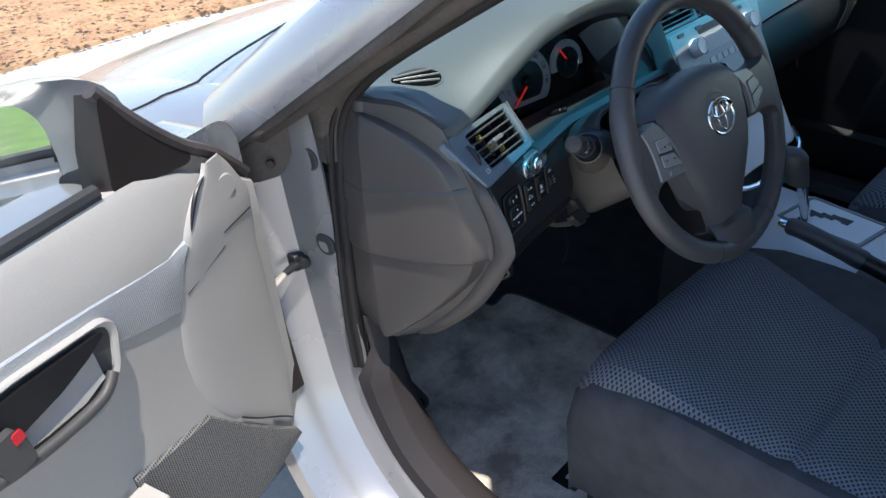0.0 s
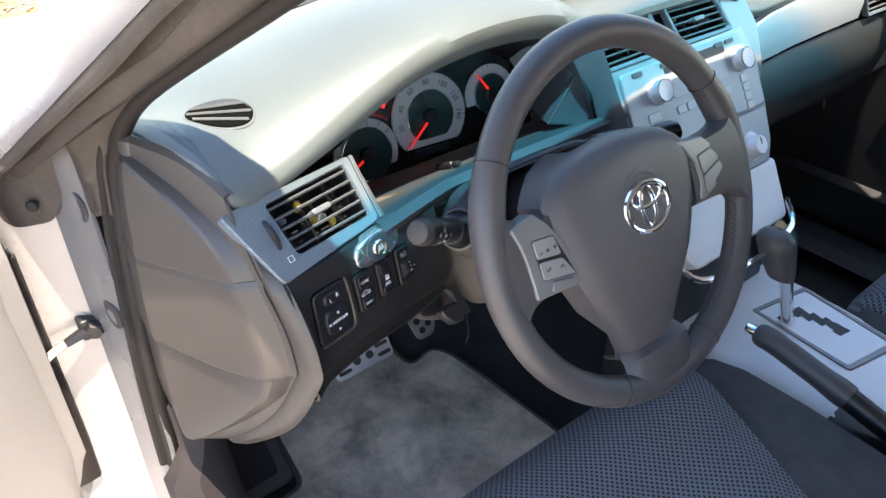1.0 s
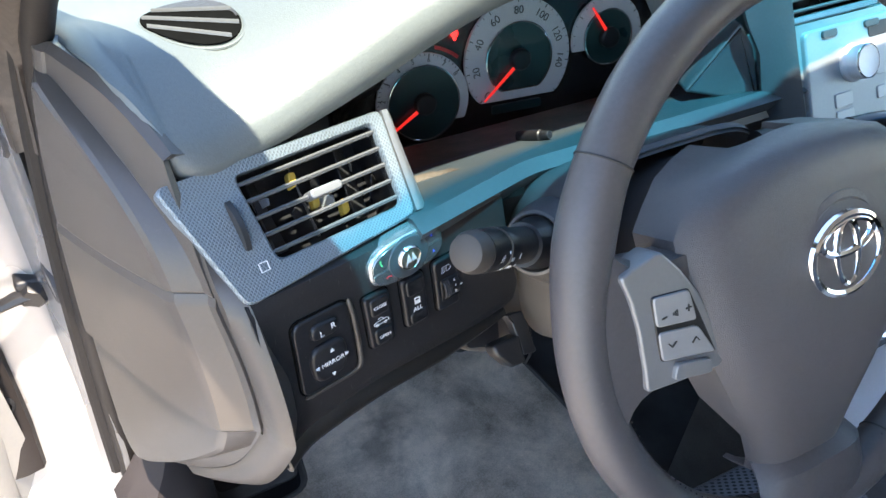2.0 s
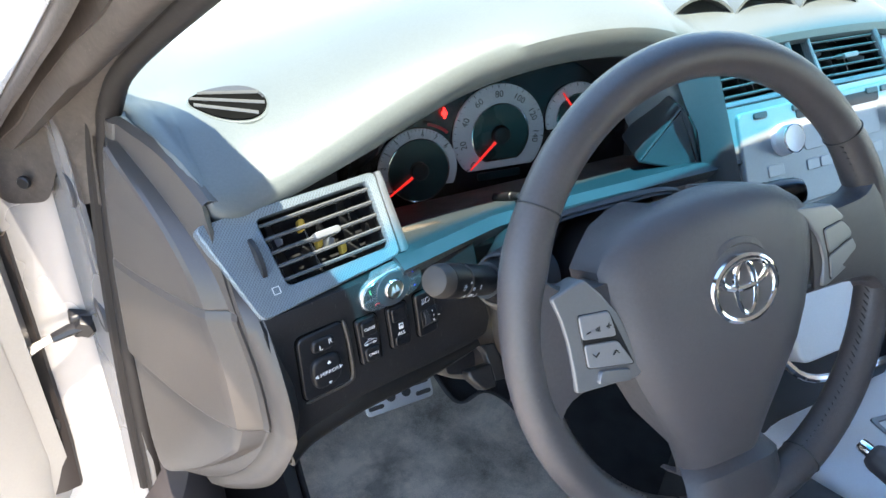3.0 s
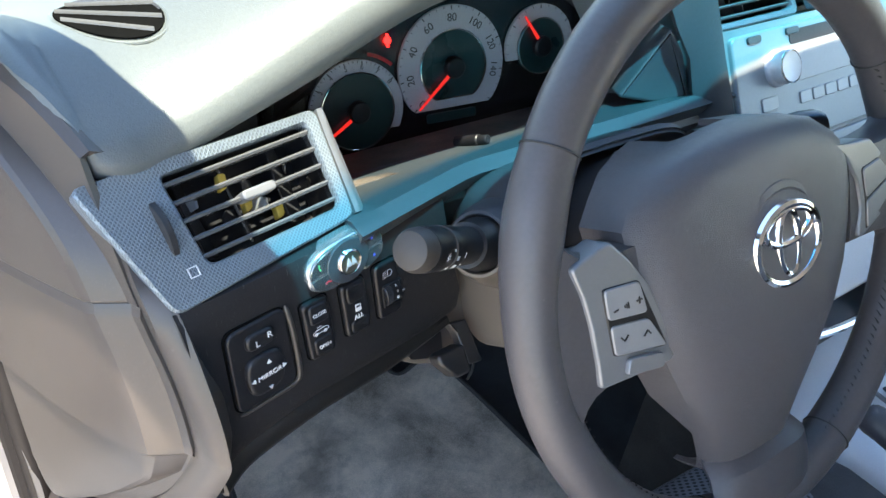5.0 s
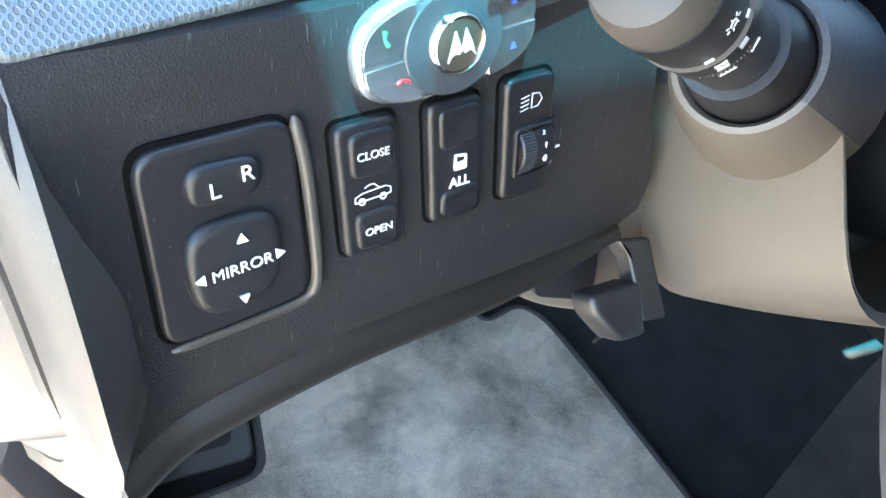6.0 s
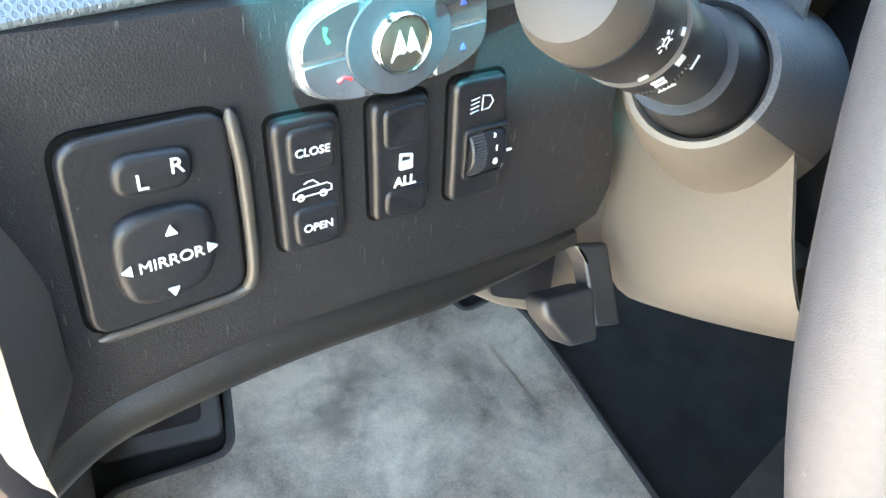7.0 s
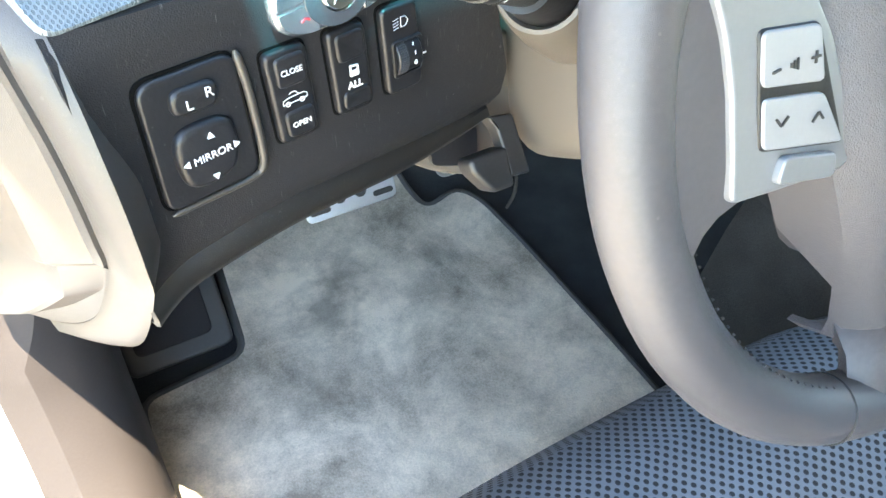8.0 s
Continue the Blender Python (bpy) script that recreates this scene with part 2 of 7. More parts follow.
ALU = mat("brushed_aluminium", (0.62, 0.63, 0.65), 0.35, 0.9, vary=0.06, coarse=20, fine=500, bump=0.1)


def worn(m, color, scratch=0.35, speck=0.6, length=0.12, density=70.0):
    """Adds fine pale scratches and dust specks to a surface."""
    n, l = m.node_tree.nodes, m.node_tree.links
    p = n["Principled BSDF"]
    col = p.inputs["Base Color"].links[0].from_socket
    tc, mp, no = n.new("ShaderNodeTexCoord"), n.new("ShaderNodeMapping"), n.new("ShaderNodeTexNoise")
    mp.inputs["Scale"].default_value, mp.inputs["Rotation"].default_value = (1.0, 1.0, length), (0.0, 0.35, 0.0)
    no.inputs["Scale"].default_value, no.inputs["Detail"].default_value = 1500.0, 2.0
    l.new(tc.outputs["Object"], mp.inputs[0]), l.new(mp.outputs[0], no.inputs["Vector"])
    area = n.new("ShaderNodeTexNoise")
    area.inputs["Scale"].default_value, area.inputs["Detail"].default_value = 28.0, 3.0
    l.new(tc.outputs["Object"], area.inputs["Vector"])
    cut, patch = n.new("ShaderNodeMapRange"), n.new("ShaderNodeMapRange")
    cut.inputs[1].default_value, cut.inputs[2].default_value, cut.inputs[4].default_value = 0.62, 0.72, scratch
    patch.inputs[1].default_value, patch.inputs[2].default_value = 0.40, 0.62
    l.new(no.outputs[0], cut.inputs[0]), l.new(area.outputs[0], patch.inputs[0])
    both = n.new("ShaderNodeMath")
    both.operation = "MULTIPLY"
    l.new(cut.outputs[0], both.inputs[0]), l.new(patch.outputs[0], both.inputs[1])
    vo, dot = n.new("ShaderNodeTexVoronoi"), n.new("ShaderNodeMapRange")
    vo.inputs["Scale"].default_value = density
    dot.inputs[1].default_value, dot.inputs[2].default_value, dot.inputs[3].default_value, dot.inputs[4].default_value = 0.035, 0.05, speck, 0.0
    l.new(tc.outputs["Object"], vo.inputs["Vector"]), l.new(vo.outputs["Distance"], dot.inputs[0])
    top = n.new("ShaderNodeMath")
    top.operation = "MAXIMUM"
    l.new(both.outputs[0], top.inputs[0]), l.new(dot.outputs[0], top.inputs[1])
    mx = n.new("ShaderNodeMix")
    mx.data_type = "RGBA"
    l.new(top.outputs[0], mx.inputs[0]), l.new(col, mx.inputs[6])
    mx.inputs[7].default_value = (*color, 1)
    l.new(mx.outputs[2], p.inputs["Base Color"])


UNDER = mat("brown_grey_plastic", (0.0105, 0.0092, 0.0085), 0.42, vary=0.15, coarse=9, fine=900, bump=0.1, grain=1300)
worn(FASCIA, (0.075, 0.072, 0.07), 0.40, 0.5, 0.25, 190.0)
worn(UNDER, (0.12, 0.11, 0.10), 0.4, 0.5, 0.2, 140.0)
worn(BLACK, (0.14, 0.135, 0.13), 0.12, 0.35, 0.3, 110.0)
worn(GLOSS, (0.20, 0.19, 0.18), 0.10, 0.3, 0.3, 110.0)
worn(TEAL, (0.22, 0.30, 0.34), 0.08, 0.4, 0.5, 90.0)
worn(CAP, (0.24, 0.22, 0.20), 0.10, 0.15, 0.3, 60.0)
worn(LEATHER, (0.20, 0.19, 0.18), 0.10, 0.25, 0.5, 70.0)
worn(HUB, (0.20, 0.19, 0.18), 0.10, 0.3, 0.5, 80.0)
worn(WEATHER, (0.24, 0.21, 0.18), 0.35, 0.3, 0.3, 60.0)
worn(DARK, (0.14, 0.135, 0.13), 0.15, 0.25, 0.3, 90.0)
PODSILVER = mat("satin_silver_plastic", (0.23, 0.235, 0.25), 0.36, 0.45, vary=0.05, coarse=12, fine=500, bump=0.05)
KEYCHROME = mat("worn_chrome", (0.50, 0.51, 0.53), 0.24, 0.85, vary=0.06, coarse=30, fine=500, bump=0.03)
BRONZE = mat("bronze_silver_metal", (0.34, 0.29, 0.23), 0.3, 0.9, vary=0.1, coarse=40, fine=600, bump=0.05)
DUSTY = mat("dusty_dark_brown", (0.17, 0.14, 0.115), 0.5, vary=0.3, tint=(0.018, 0.014, 0.012), coarse=40, fine=700, bump=0.2)
DOORDARK = mat("door_dark_grey_plastic", (0.060, 0.057, 0.055), 0.45, vary=0.1, coarse=8, fine=400, bump=0.2, grain=800)
worn(DUSTY, (0.55, 0.53, 0.50), 0.5, 0.8, 0.8, 260.0)
HEADLINER = mat("grey_headliner_cloth", (0.45, 0.44, 0.42), 0.95, vary=0.08, coarse=8, fine=600, bump=0.4, spec=0.1)
STACK = mat("blue_silver_plastic", (0.275, 0.315, 0.335), 0.38, 0.3, vary=0.06, coarse=9, fine=400, bump=0.05)
KEYGREY = mat("pale_key_plastic", (0.29, 0.295, 0.31), 0.36, 0.3, vary=0.05, coarse=12, fine=500, bump=0.04)
CONSOLE = mat("pale_silver_plastic", (0.74, 0.77, 0.80), 0.4, 0.12, vary=0.05, coarse=9, fine=500, bump=0.08)
SAIL = mat("dark_brown_plastic", (0.020, 0.015, 0.0135), 0.45, vary=0.15, coarse=10, fine=400, bump=0.2)
GLASS = clear_glass("window_glass", (0.93, 0.97, 0.95))
LENS = clear_glass("clear_lens")
SCREEN = clear_glass("windscreen_glass", (0.80, 0.90, 0.88))


def shade_band(m, low, high, clear, dark, bow):
    """Tints a pane from clear to dark between two heights, as a windscreen's sun band, bowed by bow in the middle."""
    n, l = m.node_tree.nodes, m.node_tree.links
    tc, sep, cut, mx = n.new("ShaderNodeTexCoord"), n.new("ShaderNodeSeparateXYZ"), n.new("ShaderNodeMapRange"), n.new("ShaderNodeMix")
    cut.inputs[1].default_value, cut.inputs[2].default_value = low, high
    mx.data_type = "RGBA"
    mx.inputs[6].default_value, mx.inputs[7].default_value = (*clear, 1), (*dark, 1)
    side, square, level = n.new("ShaderNodeMath"), n.new("ShaderNodeMath"), n.new("ShaderNodeMath")
    side.operation, side.inputs[1].default_value, side.inputs[2].default_value = "MULTIPLY_ADD", 1 / 0.57, 0.03 / 0.57
    square.operation, level.operation, level.inputs[1].default_value = "MULTIPLY", "MULTIPLY_ADD", bow
    l.new(tc.outputs["Object"], sep.inputs[0]), l.new(sep.outputs[0], side.inputs[0])
    l.new(side.outputs[0], square.inputs[0]), l.new(side.outputs[0], square.inputs[1])
    l.new(square.outputs[0], level.inputs[0]), l.new(sep.outputs[2], level.inputs[2])
    l.new(level.outputs[0], cut.inputs[0]), l.new(cut.outputs[0], mx.inputs[0])
    for node in n:
        if node.bl_idname == "ShaderNodeBsdfTransparent":
            l.new(mx.outputs[2], node.inputs[0])


shade_band(SCREEN, 1.311, 1.325, (0.80, 0.90, 0.88), (0.06, 0.53, 0.82), 0.018)
MIRROR = mat("mirror_glass", (0.9, 0.9, 0.9), 0.02, 1.0, vary=0.01, coarse=5, fine=100, bump=0.0)
MIRROR.node_tree.nodes["Principled BSDF"].inputs["Roughness"].links[0].from_node.inputs[3].default_value = 0.01
MIRROR.node_tree.nodes["Principled BSDF"].inputs["Roughness"].links[0].from_node.inputs[4].default_value = 0.02
ROOFCLOTH = mat("black_canvas", (0.02, 0.02, 0.022), 0.9, vary=0.2, coarse=20, fine=400, bump=0.5)
ASPHALT = mat("worn_concrete", (0.48, 0.43, 0.37), 0.85, vary=0.2, coarse=1.2, fine=60, bump=0.6)
LEAF = mat("dry_leaf", (0.34, 0.17, 0.075), 0.8, vary=0.6, coarse=15, fine=60, bump=0.3)
LITTER = mat("dry_leaf_soil", (0.40, 0.24, 0.13), 0.9, vary=0.45, coarse=4, fine=45, bump=1.0)
GRASS = mat("sunlit_grass", (0.13, 0.20, 0.03), 0.7, vary=0.5, coarse=3, fine=40, bump=0.3)
BEIGE = mat("beige_grey_plastic", (0.30, 0.28, 0.25), 0.5, vary=0.08, coarse=7, fine=400, bump=0.2, grain=800)


# ---------- mesh tools ----------
def V3(*a):
    return Vector(a)


def cr(pts, n, closed=False):
    """n points on a smooth curve through pts."""
    pts = [Vector(p) for p in pts]
    k = len(pts)
    out = []
    segs = k if closed else k - 1
    for i in range(n):
        s = i * segs / (n if closed else n - 1)
        j = min(int(s), segs - 1)
        u = s - j
        g = (lambda q: pts[q % k]) if closed else (lambda q: pts[max(0, min(k - 1, q))])
        a, b, c, d = g(j - 1), g(j), g(j + 1), g(j + 2)
        out.append(0.5 * ((2 * b) + (c - a) * u + (2 * a - 5 * b + 4 * c - d) * u * u + (3 * b - a - 3 * c + d) * u ** 3))
    return out


def rrect(w, h, r, k=4):
    out = []
    for cx, cy, a0 in ((w / 2 - r, h / 2 - r, 0), (-w / 2 + r, h / 2 - r, 90), (-w / 2 + r, -h / 2 + r, 180), (w / 2 - r, -h / 2 + r, 270)):
        for i in range(k + 1):
            a = radians(a0 + 90 * i / k)
            out.append((cx + r * math.cos(a), cy + r * math.sin(a)))
    return out


def soften(poly, r, k=4):
    """A polygon with its corners rounded by about r."""
    out = []
    n = len(poly)
    for i in range(n):
        p, a, b = Vector(poly[i]), Vector(poly[i - 1]), Vector(poly[(i + 1) % n])
        d1, d2 = a - p, b - p
        s, e = p + d1 * min(0.48, r / d1.length), p + d2 * min(0.48, r / d2.length)
        for j in range(k + 1):
            u = j / k
            out.append(s * (1 - u) ** 2 + p * 2 * u * (1 - u) + e * u * u)
    return out


def circle(r, n=32, ry=None):
    return [(r * math.cos(2 * math.pi * i / n), (ry or r) * math.sin(2 * math.pi * i / n)) for i in range(n)]


def ramp(x, table):
    for (x0, y0), (x1, y1) in zip(table, table[1:]):
        if x <= x1:
            return y0 + (y1 - y0) * max(0.0, x - x0) / (x1 - x0)
    return table[-1][1]


class Shape:
    """Collects faces for one mesh."""

    def __init__(self):
        self.v, self.f = [], []

    def add(self, vs):
        i = len(self.v)
        self.v += [Vector(p) for p in vs]
        return i

    def grid(self, rows, close_u=False, close_v=False):
        nu, nv = len(rows), len(rows[0])
        i = self.add([p for r in rows for p in r])
        for a in range(nu if close_u else nu - 1):
            for b in range(nv if close_v else nv - 1):
                q = [(a, b), (a, (b + 1) % nv), ((a + 1) % nu, (b + 1) % nv), ((a + 1) % nu, b)]
                self.f.append([i + x * nv + y for x, y in q])
        return self

    def sheet(self, rows, thick):
        """A grid with thickness, laid behind it."""
        nu, nv = len(rows), len(rows[0])
        nor = []
        for a in range(nu):
            for b in range(nv):
                du = Vector(rows[min(a + 1, nu - 1)][b]) - Vector(rows[max(a - 1, 0)][b])
                dv = Vector(rows[a][min(b + 1, nv - 1)]) - Vector(rows[a][max(b - 1, 0)])
                c = dv.cross(du)
                nor.append(c.normalized() if c.length > 1e-9 else Vector((0, 0, 1)))
        flat = [Vector(p) for r in rows for p in r]
        i = self.add(flat)
        j = self.add([p - n * thick for p, n in zip(flat, nor)])
        for a in range(nu - 1):
            for b in range(nv - 1):
                q = [a * nv + b, a * nv + b + 1, (a + 1) * nv + b + 1, (a + 1) * nv + b]
                self.f.append([i + x for x in q])
                self.f.append([j + x for x in reversed(q)])
        rim = [b for b in range(nv)] + [a * nv + nv - 1 for a in range(1, nu)] + [(nu - 1) * nv + b for b in range(nv - 2, -1, -1)] + [a * nv for a in range(nu - 2, 0, -1)]
        for k in range(len(rim)):
            a, b = rim[k], rim[(k + 1) % len(rim)]
            self.f.append([i + b, i + a, j + a, j + b])
        return self

    def prism(self, outline, N, depth, bevel=0.0, dome=0.0):
        """A plate: outline lies in its front plane, N points out of it."""
        N = Vector(N).normalized()
        pts = [Vector(p) for p in outline]
        n = len(pts)
        c = sum(pts, Vector()) / n
        rings = []
        if bevel:
            ins = []
            for i in range(n):
                d1, d2 = (pts[i] - pts[i - 1]), (pts[(i + 1) % n] - pts[i])
                t = (d1.normalized() + d2.normalized())
                m = N.cross(t)
                m = m.normalized() if m.length > 1e-9 else (c - pts[i]).normalized()
                if m.dot(c - pts[i]) < 0 and n < 6:
                    m = -m
                ins.append(m * bevel)
            rings.append([p + m * 1.12 for p, m in zip(pts, ins)])
            for g in (0.0, 0.5236, 1.0472, 1.5708):
                rings.append([p + m * (1 - math.sin(g)) - N * bevel * (1 - math.cos(g)) for p, m in zip(pts, ins)])
        else:
            rings.append(pts)
        rings.append([p - N * depth for p in pts])
        idx = [self.add(r) for r in rings]
        for a, b in zip(idx, idx[1:]):
            for k in range(n):
                self.f.append([a + k, b + k, b + (k + 1) % n, a + (k + 1) % n])
        if dome:
            k2 = self.add([p * 0.5 + c * 0.5 + N * dome * 0.75 for p in rings[0]])
            for k in range(n):
                self.f.append([idx[0] + k, idx[0] + (k + 1) % n, k2 + (k + 1) % n, k2 + k])
            top = self.add([c + N * dome])
            for k in range(n):
                self.f.append([k2 + k, k2 + (k + 1) % n, top])
        else:
            self.f.append([idx[0] + k for k in range(n)])
        self.f.append([idx[-1] + k for k in reversed(range(n))])
        return self

    def rim(self, outer, inner, N, depth, bevel=0.001):
        """A plate with a hole; outer and inner have equally many points."""
        N = Vector(N).normalized()
        o, q = [Vector(p) for p in outer], [Vector(p) for p in inner]
        rows = [[p - N * depth for p in o], [p - N * bevel for p in o], [p + (b - p).normalized() * bevel for p, b in zip(o, q)],
                [b + (p - b).normalized() * bevel for p, b in zip(o, q)], [b - N * bevel for b in q], [b - N * depth for b in q]]
        return self.grid(rows, True, True)

    def tube(self, pts, radii, seg=12, closed=False, flat=1.0, up=None):
        pts = [Vector(p) for p in pts]
        n = len(pts)
        if not hasattr(radii, "__len__"):
            radii = [radii] * n
        rows, ref = [], Vector(up) if up else None
        for i in range(n):
            t = (pts[(i + 1) % n] - pts[i - 1]) if closed else (pts[min(i + 1, n - 1)] - pts[max(i - 1, 0)])
            t.normalize()
            if ref is None:
                ref = Vector((0, 0, 1)) if abs(t.z) < 0.9 else Vector((1, 0, 0))
            a = (ref - t * ref.dot(t)).normalized()
            b = t.cross(a)
            if not up:
                ref = a
            rows.append([pts[i] + (a * math.cos(w) * flat + b * math.sin(w)) * radii[i] for w in [2 * math.pi * k / seg for k in range(seg)]])
        self.grid(rows, closed, True)
        if not closed:
            m = len(self.v)
            base = m - n * seg
            self.f.append([base + k for k in range(seg)])
            self.f.append([m - seg + k for k in reversed(range(seg))])
        return self

    def lathe(self, o, axis, profile, seg=28):
        """Turns (radius, height) pairs round an axis through o."""
        ax = Vector(axis).normalized()
        a = ax.orthogonal().normalized()
        b = ax.cross(a)
        o = Vector(o)
        rows = [[o + ax * h + (a * math.cos(w) + b * math.sin(w)) * max(r, 1e-5) for w in [2 * math.pi * k / seg for k in range(seg)]] for r, h in profile]
        self.grid(rows, False, True)
        m = len(self.v)
        self.f.append([m - len(rows) * seg + k for k in range(seg)])
        self.f.append([m - seg + k for k in reversed(range(seg))])
        return self

    def box(self, lo, hi, bevel=0.004):
        lo, hi = Vector(lo), Vector(hi)
        w, h = hi.x - lo.x, hi.y - lo.y
        c = (lo + hi) / 2
        pts = [V3(c.x + x, c.y + y, hi.z) for x, y in rrect(w, h, min(bevel, w / 2.1, h / 2.1), 2)]
        return self.prism(pts, (0, 0, 1), hi.z - lo.z, min(bevel, (hi.z - lo.z) / 3))


def thing(name, at, label, category, group="", kind=""):
    ob = new(name)
    ob.empty_display_size = 0.05
    ob.location = at
    bpy.context.view_layer.update()
    return tagged(ob, label, category, group, kind)


def part(name, shape, material, parent=None, label="", angle=40.0):
    me = bpy.data.meshes.new(name)
    me.from_pydata([tuple(p) for p in shape.v], [], shape.f)
    bm = bmesh.new()
    bm.from_mesh(me)
    bmesh.ops.recalc_face_normals(bm, faces=bm.faces)
    bm.to_mesh(me)
    bm.free()
    me.polygons.foreach_set("use_smooth", [True] * len(me.polygons))
    me.set_sharp_from_angle(angle=radians(angle))
    me.materials.append(material)
    ob = new(name, me)
    if parent:
        ob.parent = parent
        ob.matrix_parent_inverse = Matrix.Translation(-parent.location)
    if label:
        tagged(ob, label)
    return ob


def lettering(text, size, origin, U, V, material, parent, name="lettering", bold=0.0):
    """Raised print in the plane of U (along the line) and V (up)."""
    cu = bpy.data.curves.new(name, "FONT")
    cu.body, cu.size, cu.align_x, cu.align_y, cu.extrude, cu.offset = text, size, "CENTER", "CENTER", 0.0002, bold
    tmp = bpy.data.objects.new(name, cu)
    scene.collection.objects.link(tmp)
    bpy.context.view_layer.update()
    me = bpy.data.meshes.new_from_object(tmp.evaluated_get(bpy.context.evaluated_depsgraph_get()))
    bpy.data.objects.remove(tmp)
    bpy.data.curves.remove(cu)
    U, V = Vector(U).normalized(), Vector(V).normalized()
    o = Vector(origin)
    N = U.cross(V)
    for v in me.vertices:
        v.co = o + U * v.co.x + V * v.co.y + N * v.co.z
    me.materials.clear()
    me.materials.append(material)
    ob = new(name, me)
    ob.parent = parent
    ob.matrix_parent_inverse = Matrix.Translation(-parent.location)
    return ob


class Plane:
    """Places points by u, v in a plane, n out of it."""

    def __init__(self, o, U, V):
        self.o, self.U = Vector(o), Vector(U).normalized()
        V = Vector(V)
        self.V = (V - self.U * V.dot(self.U)).normalized()
        self.N = self.U.cross(self.V)

    def at(self, u, v, n):
        return self.o + self.U * u + self.V * v + self.N * n

    def __call__(self, u, v, n=0.0):
        return self.at(u, v, n)

    def pts(self, uv, du=0.0, dv=0.0, n=0.0):
        return [self(p[0] + du, p[1] + dv, n) for p in uv]


MID = -0.03          # the car's middle line
WALLS = "structure"

# ---------- ground ----------
part("ground", Shape().grid([[V3(x, y, 0) for x in (-900, -30, -4, 0, 4, 30, 900)] for y in (-900, -30, -6, 0, 3, 30, 900)]), ASPHALT)
tagged(bpy.data.objects["ground"], "pale worn concrete driveway under the car", "ground", kind=WALLS)

# verge beyond the drive
verge = Shape()
rows = []
for j in range(10):
    y = 4.25 + j * 0.6
    rows.append([V3(x * 0.8, y + 0.12 * noise.noise((x * 0.7, j, 0)), 0.02 + 0.06 * min(1, j / 3) * (1 + noise.noise((x, y, 3)))) for x in range(-14, 15)])
rows.insert(0, [V3(p.x, p.y - 0.02, -0.02) for p in rows[0]])
verge.grid(rows)
tagged(part("verge", verge, LITTER), "sandy verge covered with dry brown leaves", "verge", kind=WALLS)
rng = random.Random(4)
leaves = Shape()
for i in range(5200):
    x, y = rng.uniform(-2.5, 4.5), 4.2 + rng.random() ** 1.5 * 3.2
    s, a = rng.uniform(0.012, 0.03), rng.uniform(0, 6.28)
    z = 0.04 + 0.07 * min(1, (y - 4.2) / 1.8) + rng.uniform(0, 0.03)
    u, v = V3(math.cos(a), math.sin(a), rng.uniform(-0.25, 0.25)) * s, V3(-math.sin(a), math.cos(a), rng.uniform(-0.2, 0.2)) * s * 0.5
    c = V3(x, y, z)
    k = leaves.add([c - u, c + v, c + u, c - v])
    leaves.f.append([k, k + 1, k + 2, k + 3])
tagged(part("leaf_litter", leaves, LEAF), "scattered dry brown leaves on the verge", "leaves", kind="stuff")


def grass_patch(name, x0, x1, y0, y1, count, tall, seed):
    r = random.Random(seed)
    g = Shape()
    for i in range(count):
        x, y = r.uniform(x0, x1), r.uniform(y0, y1)
        h, a = tall * r.uniform(0.5, 1.1), r.uniform(0, 6.28)
        w = V3(math.cos(a), math.sin(a), 0) * 0.006
        lean = V3(r.uniform(-0.4, 0.4), r.uniform(-0.4, 0.4), 0) * h
        b = V3(x, y, 0.02)
        k = g.add([b - w, b + w, b + lean * 0.4 + V3(0, 0, h * 0.6) + w * 0.7, b + lean * 0.4 + V3(0, 0, h * 0.6) - w * 0.7, b + lean + V3(0, 0, h)])
        g.f += [[k, k + 1, k + 2, k + 3], [k + 3, k + 2, k + 4]]
    return tagged(part(name, g, GRASS), "tuft of long yellow-green grass", "grass", kind="stuff")


grass_patch("grass_tuft", 0.75, 1.45, 5.0, 5.5, 900, 0.28, 5)
grass_patch("grass_strip", -7.0, -2.5, -9.5, -6.0, 5000, 0.14, 6)
lawn = Shape().grid([[V3(x, y, 0.012 + 0.01 * (j % 2)) for x in (-14, -9, -5, -2, 2)] for j, y in enumerate((-14, -11, -8, -5.8))])
tagged(part("lawn", lawn, GRASS), "strip of mown green lawn behind the car", "lawn", kind=WALLS)

# ---------- car body ----------
body = thing("car_body", (MID, 0.0, 0.0), "silver convertible car body with black canvas roof up", "car body", kind=WALLS)


def mirror_x(p):
    return V3(2 * MID - p.x, p.y, p.z)


def pillar_a(y):
    return V3(-0.807 + (0.4 - y) * 0.327, y, 0.977 + (0.4 - y) * 0.733)


def pillar_b(y):
    return V3(-0.712 + (0.3 - y) * 0.328, y, 1.009 + (0.3 - y) * 0.64)


